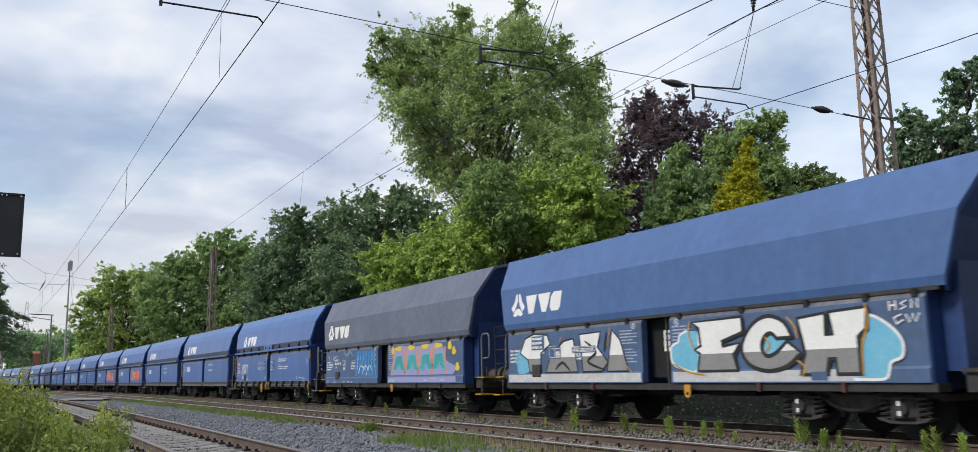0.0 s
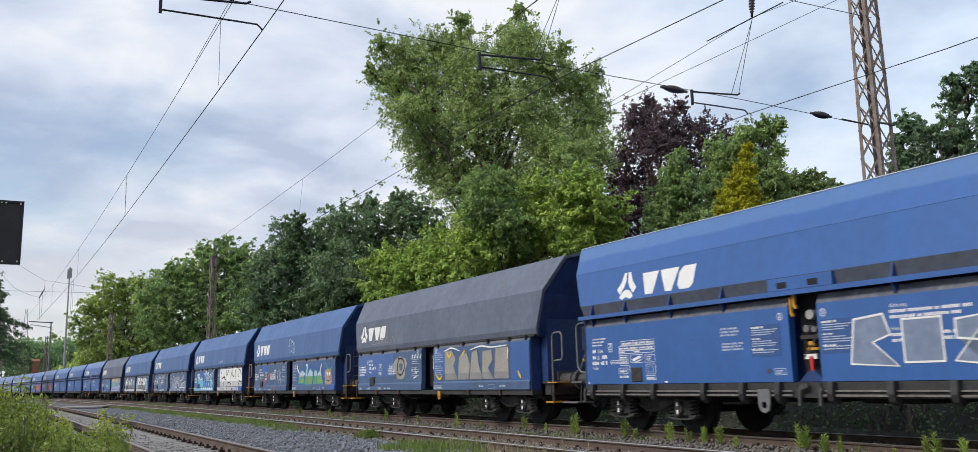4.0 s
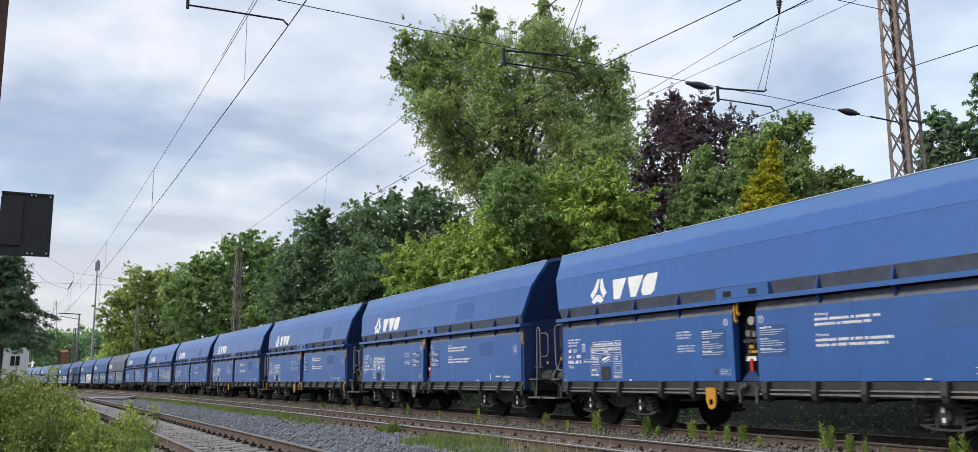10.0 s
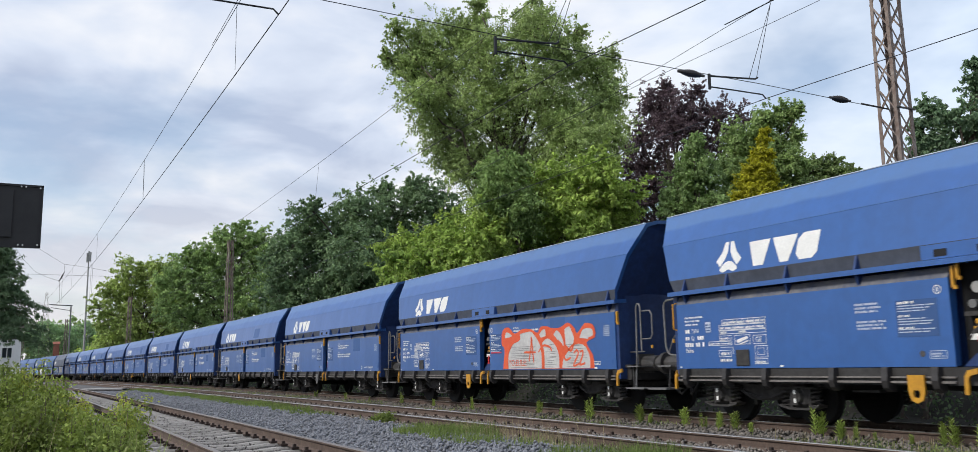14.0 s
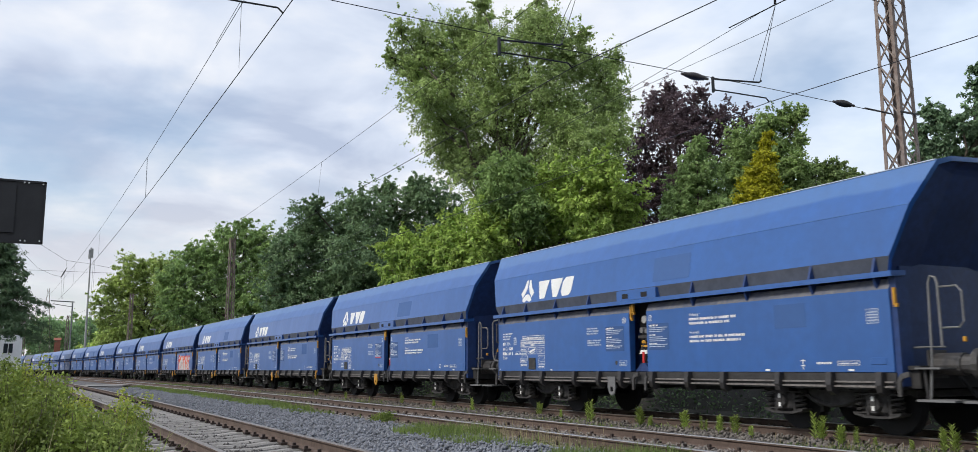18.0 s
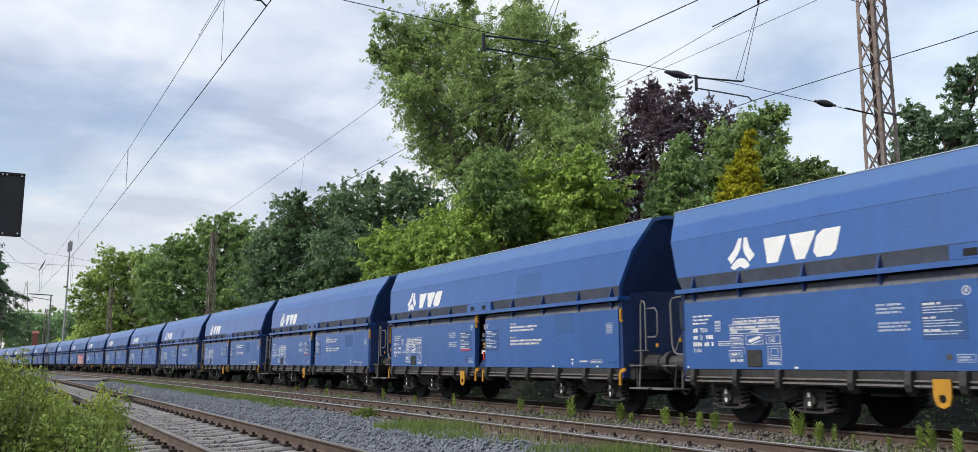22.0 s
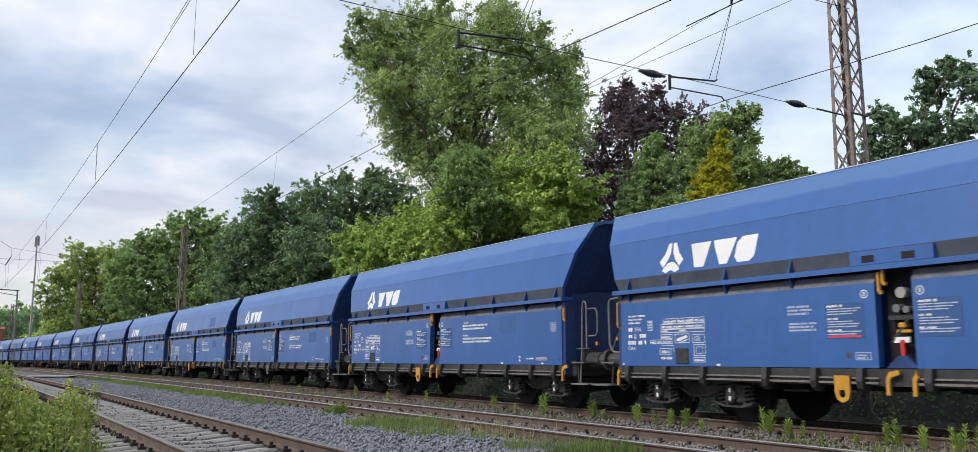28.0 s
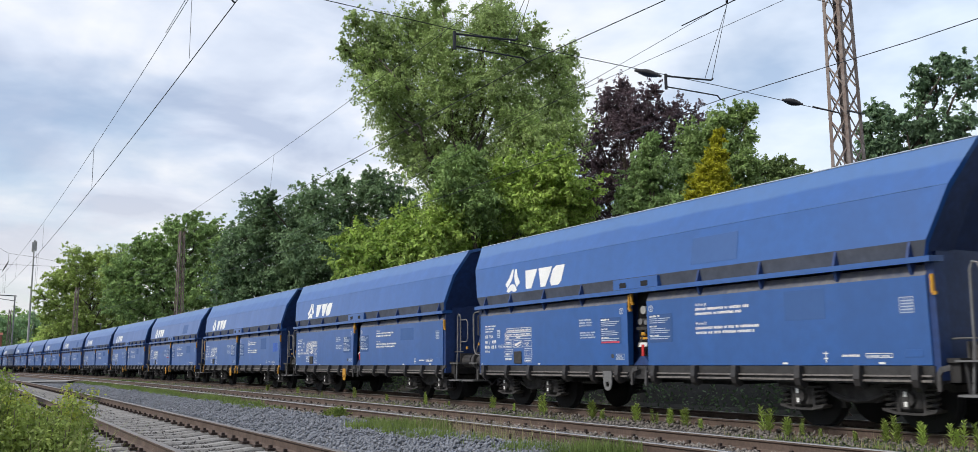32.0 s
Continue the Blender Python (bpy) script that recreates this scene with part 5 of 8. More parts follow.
def tree(at, crown, mat, label, leaf_size, clumps, per, seed, trunk=0.25, deep=0.8, base=-0.6, bunch=0.34, droop=0.3, name="tree", aspect=0.3, boughs=8, ragged=0.15, loose=1.0, core=0.45, lump=0.36):
    """A tree: tapered trunk, limbs into the masses of its crown, boughs on each mass, clumps on each bough and leaves on each clump.
    crown: (across, height, radius) of its masses, across being square to the way from the camera."""
    root = thing(name, label, "tree", pose(at[0], at[1], base))
    rng, prng = np.random.default_rng(seed), random.Random(seed)
    d = math.hypot(*at)
    fx, fy = at[0] / d, at[1] / d
    rx, ry = fy, -fx
    low = min(z - r for _, z, r in crown) - base
    high = max(z for _, z, r in crown) - base
    mean = sum(a * r for a, _, r in crown) / sum(r for _, _, r in crown)
    wood = Shape()
    fork = Vector((rx * mean * 0.5, ry * mean * 0.5, max(low * 0.8, 1.2)))
    top = Vector((rx * mean, ry * mean, high * 0.8))
    limb(wood, prng, (0, 0, 0), fork, trunk, trunk * 0.8, 0.04)
    spine = limb(wood, prng, fork, top, trunk * 0.8, 0.03, 0.06)
    cen, rad, out = [], [], []
    total = sum(r * r for _, _, r in crown)
    for a, z, r in crown:
        off = prng.uniform(-deep, deep) * r
        c = np.array([rx * a + fx * off, ry * a + fy * off, z - base])
        start = spine[min(5, max(0, int(5 * (c[2] - fork.z) / max(high - fork.z, 0.1)) - 1))]
        limb(wood, prng, start, Vector(c), trunk * 0.32, 0.025, 0.15)
        k = max(3, int(clumps * r * r / total / boughs))
        for _ in range(boughs):
            w = rng.normal(0, 1, 3) + np.array([-fx * 0.35, -fy * 0.35, 0.25])
            w /= np.linalg.norm(w)
            sr = r * lump * rng.uniform(0.6, 1.35)
            sc = c + w * (r - sr) * rng.uniform(0.8, 1.08) * loose
            limb(wood, prng, Vector(c), Vector(sc), 0.04, 0.015, 0.12)
            # clumps lie along the bough and thin out round it
            u = np.clip(rng.normal(0, 0.5, (k, 3)), -1.15, 1.15)
            u += w * rng.uniform(-0.9, 0.75, (k, 1))
            cen.append(sc + u * sr)
            u /= np.linalg.norm(u, axis=1, keepdims=True) + 1e-9
            out.append(0.5 * u + 0.5 * w + np.array([0, 0, 0.15]))
            rad.append(rng.uniform(0.6, 1.35, k) * (r * 0.36 * bunch + 0.05))
        # inner foliage
        k = int(k * boughs * core)
        u = rng.normal(0, 1, (k, 3))
        u /= np.linalg.norm(u, axis=1, keepdims=True)
        cen.append(c + u * r * 0.85 * rng.uniform(0.2, 1, (k, 1)) ** 0.5)
        out.append(u)
        rad.append(rng.uniform(0.7, 1.3, k) * (r * 0.36 * bunch + 0.06))
    cen, rad, out = np.concatenate(cen), np.concatenate(rad), np.concatenate(out)
    part("trunk", wood, BARK, root)
    v, f = clump_leaves(rng, cen, rad, out, per, leaf_size, aspect, droop, ragged)
    part("crown", quick_mesh("crown", v, f, mat), None, root)
    return root


POPLAR_AT = (21.0, 38.6)
POPLAR_CROWN = ((-4.5, 18.0, 1.51), (-4.9, 16.6, 1.37), (-2.8, 18.3, 1.58), (-1.3, 18.8, 1.19), (1.7, 19.3, 1.06), (1.6, 17.8, 1.51), (3.2, 17.0, 1.63), (5.0, 15.9, 1.5), (-0.6, 16.6, 1.83), (-3.2, 15.8, 1.79), (-4.0, 14.4, 1.36), (-2.9, 13.1, 1.78), (-0.9, 14.1, 2.07), (1.7, 15.0, 2.14), (3.6, 13.8, 1.94), (5.5, 14.3, 1.29), (5.5, 12.3, 1.28), (3.2, 11.7, 2.05), (0.3, 11.7, 2.05), (-1.6, 11.1, 1.47), (-2.9, 11.8, 1.16), (1.5, 9.4, 2.03), (4.4, 9.7, 1.72), (-0.7, 8.8, 1.75), (1.8, 20.2, 0.4), (-1.3, 19.8, 0.46), (-5.5, 18.6, 0.79), (-6.0, 17.2, 0.53), (5.7, 16.9, 0.59), (3.8, 18.1, 0.59))
ROBINIA_AT = (18.7, 31.9)
ROBINIA_CROWN = ((-5.3, 5.8, 1.29), (-3.9, 6.3, 1.17), (-2.6, 6.5, 1.04), (-0.8, 7.8, 1.23), (1.0, 8.1, 1.47), (2.8, 8.8, 1.16), (3.3, 7.7, 1.22), (1.7, 6.9, 1.46), (-0.2, 6.5, 1.52), (-2.1, 6.0, 1.47), (3.6, 6.5, 0.79), (-6.0, 6.0, 0.62), (-5.8, 5.2, 1.1), (-4.6, 5.3, 1.1), (3.2, 6.8, 1.03), (3.9, 7.4, 0.61), (2.8, 7.7, 1.1), (-3.2, 5.5, 1.22))
OAK_AT = (19.9, 58.7)
OAK_CROWN = ((-3.6, 10.6, 1.99), (-1.4, 10.8, 2.11), (0.3, 11.7, 1.93), (2.5, 12.2, 2.06), (4.7, 12.6, 2.09), (6.0, 12.5, 1.47), (-4.4, 8.9, 1.87), (-2.3, 8.1, 2.59), (0.3, 8.5, 2.83), (2.9, 9.4, 2.67), (5.6, 10.3, 2.19), (-4.8, 6.8, 1.86), (4.3, 13.6, 0.94), (2.0, 13.4, 0.82), (-3.1, 12.0, 0.9), (-0.5, 6.3, 2.4), (6.7, 11.6, 1.26), (6.5, 9.4, 1.88), (-5.7, 8.5, 1.27), (-5.4, 6.0, 1.65), (3.8, 7.6, 2.31), (-3.1, 5.5, 1.86), (-1.0, 5.1, 1.88), (1.6, 5.9, 1.91), (4.2, 6.3, 1.76), (6.4, 7.2, 1.79))
CHESTNUT_AT = (17.2, 93.4)
CHESTNUT_CROWN = ((2.1, 14.9, 2.24), (0.3, 14.2, 2.07), (3.9, 14.1, 2.12), (-2.4, 12.4, 2.02), (-0.5, 11.6, 2.93), (3.2, 11.5, 3.15), (-3.4, 12.2, 1.72), (-4.0, 10.3, 2.28), (-1.5, 8.5, 3.04), (2.1, 7.9, 3.41), (4.8, 11.8, 1.81), (5.2, 9.2, 2.42), (-2.7, 6.0, 2.42), (-5.3, 9.8, 1.83), (-4.9, 7.3, 2.11), (4.3, 6.6, 2.54), (5.9, 6.6, 1.92), (0.3, 5.3, 2.09), (4.0, 4.7, 1.89))
LIME_AT = (14.2, 149.3)
LIME_CROWN = ((-1.3, 16.1, 3.02), (1.5, 16.3, 2.84), (4.2, 16.6, 2.78), (-3.4, 13.7, 2.87), (0.3, 11.8, 4.12), (4.9, 12.8, 4.23), (-5.2, 10.8, 2.09), (-4.0, 8.4, 2.73), (-0.9, 7.9, 3.21), (4.1, 7.9, 3.74), (5.9, 15.8, 2.01), (6.4, 9.8, 3.35), (1.9, 5.5, 2.81), (-3.9, 5.5, 2.3))
COPSE_AT = (7.75, 287.3)
COPSE_CROWN = ((3.0, 13.6, 4.38), (-3.5, 11.9, 4.38), (-8.2, 11.0, 4.00), (8.1, 12.1, 4.12), (13.4, 10.9, 4.62), (-0.0, 8.2, 4.00), (-12.9, 9.2, 3.88), (-6.5, 7.4, 4.00), (6.6, 8.1, 4.38))
BEECH_AT = (33.6, 39.7)
BEECH_CROWN = ((-1.1, 16.4, 1.38), (0.6, 16.1, 1.36), (2.1, 15.4, 1.18), (3.4, 15.3, 0.78), (-1.8, 15.2, 1.22), (-0.5, 14.3, 1.84), (1.3, 14.0, 1.65), (-1.9, 12.9, 1.29), (-1.7, 10.9, 1.36), (-0.6, 11.6, 1.51), (-0.7, 17.3, 0.57), (-1.8, 16.4, 0.82), (2.8, 14.2, 1.09), (1.0, 16.9, 0.52), (-2.3, 14.1, 0.73), (-2.5, 11.1, 1.05), (-2.6, 9.4, 1.2), (-1.1, 9.5, 1.34), (-3.1, 12.6, 1.0), (-3.4, 11.0, 1.1), (-3.3, 9.6, 1.0), (-2.9, 14.0, 0.8))
MAPLE_AT = (28.3, 33.7)
MAPLE_CROWN = ((0.8, 11.6, 0.63), (0.5, 10.7, 0.98), (1.3, 10.3, 1.04), (-0.1, 9.7, 0.91), (0.5, 9.0, 1.14), (1.5, 8.8, 1.03), (0.9, 12.1, 0.32), (-0.4, 8.5, 0.98), (0.8, 7.9, 1.1), (1.8, 8.4, 0.89))
WALNUT_AT = (33.7, 34.2)
WALNUT_CROWN = ((1.8, 14.0, 0.85), (0.8, 13.7, 0.9), (-0.4, 12.6, 1.18), (1.0, 12.1, 1.3), (2.1, 12.7, 0.61), (2.4, 14.1, 0.37), (-0.9, 11.3, 1.15), (0.4, 10.8, 1.3), (-0.9, 10.0, 1.18), (0.8, 10.0, 1.15), (2.0, 11.1, 0.87), (2.1, 10.1, 0.87))
THUJA_AT = (29.4, 29.9)
THUJA_CROWN = ((0.7, 11.6, 0.18), (0.6, 11.1, 0.32), (0.5, 10.5, 0.53), (0.4, 9.7, 0.76), (0.4, 8.9, 0.93), (0.2, 8.1, 1.04))
HAZEL_AT = (43.2, 38.7)
HAZEL_CROWN = ((0.3, 13.1, 0.8), (1.3, 13.3, 0.61), (-0.1, 12.6, 0.8), (2.1, 12.6, 0.52), (-0.5, 13.1, 0.72), (1.0, 12.5, 0.79), (2.7, 12.4, 0.3), (-0.8, 12.2, 0.81), (0.6, 12.1, 0.88), (1.9, 12.3, 0.61))
PLUM_AT = (24.9, 16.7)
PLUM_CROWN = ((1.1, 9.6, 0.47), (0.7, 9.2, 0.46), (-0.4, 8.6, 0.49), (-0.7, 8.8, 0.21), (0.1, 8.2, 0.56), (0.8, 8.2, 0.69), (-0.9, 8.2, 0.25), (-0.5, 7.7, 0.49), (0.4, 7.5, 0.69), (1.8, 9.3, 0.84), (1.7, 7.9, 0.84), (0.7, 10.0, 0.17), (1.3, 10.2, 0.2), (-1.0, 7.7, 0.39), (-0.2, 7.3, 0.63), (-0.9, 7.4, 0.42), (0.8, 7.2, 0.72))
SPRUCE_AT = (-1.1, 30.0)



def build_trees():
    tree(POPLAR_AT, POPLAR_CROWN, LEAF_POPLAR, "tall grey-green poplar with a loose uneven crown", 0.115, 7200, 22, 1, 0.4, 0.9, droop=0.4, aspect=0.38, boughs=14, ragged=0.8, core=0.5, loose=1.1, bunch=0.23, lump=0.62)
    tree(ROBINIA_AT, ROBINIA_CROWN, LEAF_ROBINIA, "bright yellow-green broad-leaved tree below the poplar", 0.23, 2700, 24, 2, 0.2, 0.9, lump=0.55, droop=0.3, aspect=0.2, boughs=16, ragged=0.7, loose=1.05, bunch=0.26, core=0.25)
    tree((18.2, 31.0), ((-1.2, 9.2, 1.0), (-1.3, 8.2, 1.2), (-0.6, 7.4, 1.2)), LEAF_ASH, "slim deep green young ash beside the poplar", 0.19, 420, 32, 13, 0.12, 0.5, droop=0.6, aspect=0.2, ragged=0.7, bunch=0.28, lump=0.55)
    tree(OAK_AT, OAK_CROWN, LEAF_OAK, "dense dark green broad tree behind the tracks", 0.2, 2600, 32, 3, 0.4, 0.8, boughs=15, core=0.8, bunch=0.25, ragged=0.7, lump=0.56)
    tree(CHESTNUT_AT, CHESTNUT_CROWN, LEAF_CHESTNUT, "dark green chestnut tree with layered foliage", 0.26, 2000, 32, 4, 0.4, 0.8, boughs=15, droop=0.7, core=0.6, bunch=0.26, ragged=0.3, lump=0.42)
    tree(LIME_AT, LIME_CROWN, LEAF_LIME, "light green lime tree beside the line", 0.3, 1800, 32, 5, 0.4, 0.8, boughs=15, core=0.6, bunch=0.25, ragged=0.3, lump=0.44)
    tree(BEECH_AT, BEECH_CROWN, LEAF_BEECH, "copper beech with dark purple leaves", 0.14, 2300, 28, 6, 0.35, 0.8, boughs=15, ragged=0.8, loose=1.12, bunch=0.22, lump=0.5, core=0.15)
    tree(MAPLE_AT, MAPLE_CROWN, LEAF_MAPLE, "young green maple with a narrow crown", 0.14, 800, 32, 7, 0.15, 0.5, boughs=14, bunch=0.25, ragged=0.7, lump=0.56)
    tree(WALNUT_AT, WALNUT_CROWN, LEAF_WALNUT, "mid-green walnut tree with rounded masses", 0.15, 1500, 32, 8, 0.3, 0.7, boughs=14, bunch=0.25, ragged=0.7, lump=0.56)
    tree(THUJA_AT, THUJA_CROWN, LEAF_THUJA, "golden yellow cone-shaped thuja", 0.15, 620, 40, 9, 0.12, 0.2, droop=-0.5, aspect=0.2, boughs=9, ragged=0.5, loose=1.2, bunch=0.25)
    tree(HAZEL_AT, HAZEL_CROWN, LEAF_WALNUT, "loose green tree top with sky showing through", 0.17, 380, 28, 10, 0.2, 0.6, boughs=13, ragged=0.5, bunch=0.25)
    tree(PLUM_AT, PLUM_CROWN, LEAF_PLUM, "dark green fruit tree with drooping twigs", 0.16, 620, 24, 11, 0.22, 0.7, droop=0.8, ragged=0.8, aspect=0.22, loose=1.15, core=0.1, bunch=0.24, boughs=13, lump=0.5)
    conifer(*SPRUCE_AT, 5.6, 2.45, 12)
    # woods that close the view
    far_wood(LEAF_WALNUT, COPSE_AT, COPSE_CROWN, 0.6, 900, 21)
    far_wood(LEAF_CHESTNUT, (-10.0, 195.0), ((-7, 4.5, 4.0), (-2, 5.0, 3.5), (2, 4.5, 3.2), (-12, 5.5, 4.5)), 0.6, 700, 22)
    far_wood(LEAF_OAK, (5.6, 268.8), ((-7.0, 10.8, 4.20), (-2.1, 11.6, 4.48), (2.8, 11.3, 4.20), (7.0, 11.9, 3.64), (-10.5, 8.7, 3.64), (0.0, 6.6, 4.20), (5.6, 6.6, 4.20), (-5.6, 5.9, 4.20)), 0.5, 800, 24)
    far_wood(LEAF_LIME, (16.0, 205.0), ((-5, 4.5, 3.5), (0, 6.0, 4.5), (6, 7.0, 5.0), (12, 6.0, 5.0)), 0.6, 700, 23)
    hedge()


def conifer(x, y, height, reach, seed):
    """A feathery conifer: level branches that hang at their tips, with narrow sprays of needles."""
    root = thing("conifer", "dark conifer with feathery branches by the near track", "tree", pose(x, y, -0.6))
    rng, prng = np.random.default_rng(seed), random.Random(seed)
    wood = Shape().tube([(0, 0, 0), (0.03, 0, height * 0.5), (0, 0.02, height)], [0.12, 0.07, 0.012], 8)
    cen, out = [], []
    for k in range(150):
        t = 0.48 + 0.52 * k / 149
        ln = reach * (1 - t) ** 0.6 * prng.uniform(0.6, 1.12) + 0.12
        a = k * 2.4 + prng.uniform(-0.4, 0.4)
        d = Vector((math.cos(a), math.sin(a), 0))
        z = height * t
        pts = [Vector((0, 0, z)) + d * ln * q + Vector((0, 0, ln * (0.22 * q - 0.38 * q * q))) for q in (0, 0.35, 0.7, 1.0)]
        wood.tube(pts, [0.018, 0.012, 0.008, 0.003], 4)
        for q in range(int(5 + ln * 11)):
            f = prng.uniform(0.15, 1.0)
            c = Vector((0, 0, z)) + d * ln * f + Vector((0, 0, ln * (0.22 * f - 0.38 * f * f)))
            side = Vector((-d.y, d.x, 0)) * prng.gauss(0, 0.16) * ln * f
            cen.append(tuple(c + side))
            out.append(tuple(d * 0.8 + side.normalized() * 0.5 if side.length > 1e-5 else d))
    cen, out = np.array(cen), np.array(out)
    v, f = clump_leaves(rng, cen, np.full(len(cen), 0.07), out, 17, 0.13, 0.1, 0.5, 0.4)
    part("trunk", wood, BARK, root)
    part("crown", quick_mesh("crown", v, f, LEAF_SPRUCE), None, root)
    return root


def far_wood(mat, at, crown, leaf_size, clumps, seed):
    tree(at, crown, mat, "distant low woodland at the bend of the line", leaf_size * 1.15, clumps * 0.7, 22, seed, 0.3, 0.6)


def hedge():
    """Undergrowth behind the train, seen below the wagons and between the trunks."""
    rng = np.random.default_rng(33)
    n = 2600
    s = rng.uniform(-25, 150, n)
    x = rng.uniform(14.9, 16.9, n)
    a, r = s / BEND, BEND + x - SIDE_X
    # the unseen upper part is added height that keeps skylight off the foot
    z = np.interp(x, (14.8, 15.9, 17.0), (-0.45, -0.1, 0.9)) + rng.uniform(0, 1, n) ** 1.7 * (3.4 + 0.2 * np.sin(s * 0.23) + 0.2 * np.sin(s * 0.71))
    c = np.stack([SIDE_X - BEND + r * np.cos(a), r * np.sin(a), z], -1)
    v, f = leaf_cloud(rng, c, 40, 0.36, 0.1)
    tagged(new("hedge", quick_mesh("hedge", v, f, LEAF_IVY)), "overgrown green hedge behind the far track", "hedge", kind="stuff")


def shrub(x, y, height, width, seed, mat, label, leaf_size=0.035, stems=16, name="shrub", per=23):
    """A leafy bush of many upright stems."""
    root = thing(name, label, "shrub", pose(x, y, -0.45), group="shrubs beside the near track")
    rng, prng = np.random.default_rng(seed), random.Random(seed)
    wood, cen = Shape(), []
    for _ in range(stems):
        a, d = prng.uniform(0, 2 * math.pi), prng.uniform(0, 0.55) * width
        hgt = height * prng.uniform(0.62, 1.0) * (1 - 0.35 * (d / width))
        p = Vector((0.4 * d * math.cos(a), 0.4 * d * math.sin(a), 0))
        q = Vector((d * math.cos(a) + prng.uniform(-0.1, 0.1), d * math.sin(a) + prng.uniform(-0.1, 0.1), hgt))
        limb(wood, prng, p, q, 0.009, 0.002, 0.1)
        for k in range(14):
            t = 0.12 + 0.88 * k / 13
            c = p.lerp(q, t)
            cen.append((c.x + prng.gauss(0, 0.05), c.y + prng.gauss(0, 0.05), c.z))
    cen = np.array(cen)
    out = rng.normal(0, 1, cen.shape) * np.array([1, 1, 0.3])
    out /= np.linalg.norm(out, axis=1, keepdims=True)
    v, f = clump_leaves(rng, cen, np.full(len(cen), 0.075), out, per, leaf_size, 0.24, 0.4, 0.25)
    part("stem_tangle", wood, BARK, root)
    part("leaves", quick_mesh("leaves", v, f, mat), None, root)
    return root


def weed_plant(seed):
    """An upright weed: stalks crowded with narrow leaves standing up all round."""
    rng = random.Random(seed)
    sh, lf = Shape(), Shape()
    for _ in range(rng.choice((2, 3, 4))):
        ox, oy, hgt = rng.uniform(-0.09, 0.09), rng.uniform(-0.09, 0.09), rng.uniform(0.26, 0.48)
        sh.tube([(ox, oy, -0.08), (ox * 1.4, oy * 1.4, hgt)], [0.007, 0.004], 4)
        n = 36
        for k in range(n):
            t = 0.1 + 0.9 * k / n
            a = k * 2.4 + rng.uniform(-0.3, 0.3)
            ln = 0.15 * (1.05 - 0.35 * t) * rng.uniform(0.8, 1.2)
            c = Vector((ox * (1 + 0.4 * t), oy * (1 + 0.4 * t), hgt * t))
            d = Vector((math.cos(a), math.sin(a), 0.75 + 0.5 * t)).normalized()
            p = Vector((-math.sin(a), math.cos(a), 0)) * 0.021
            tip = c + d * ln - Vector((0, 0, 0.02))
            lf.add([c, c + d * ln * 0.5 + p, tip, c + d * ln * 0.5 - p], [(0, 1, 2, 3)])
    return sh.mesh("stalk", LEAF_WEED), lf.mesh("leaves", LEAF_WEED)


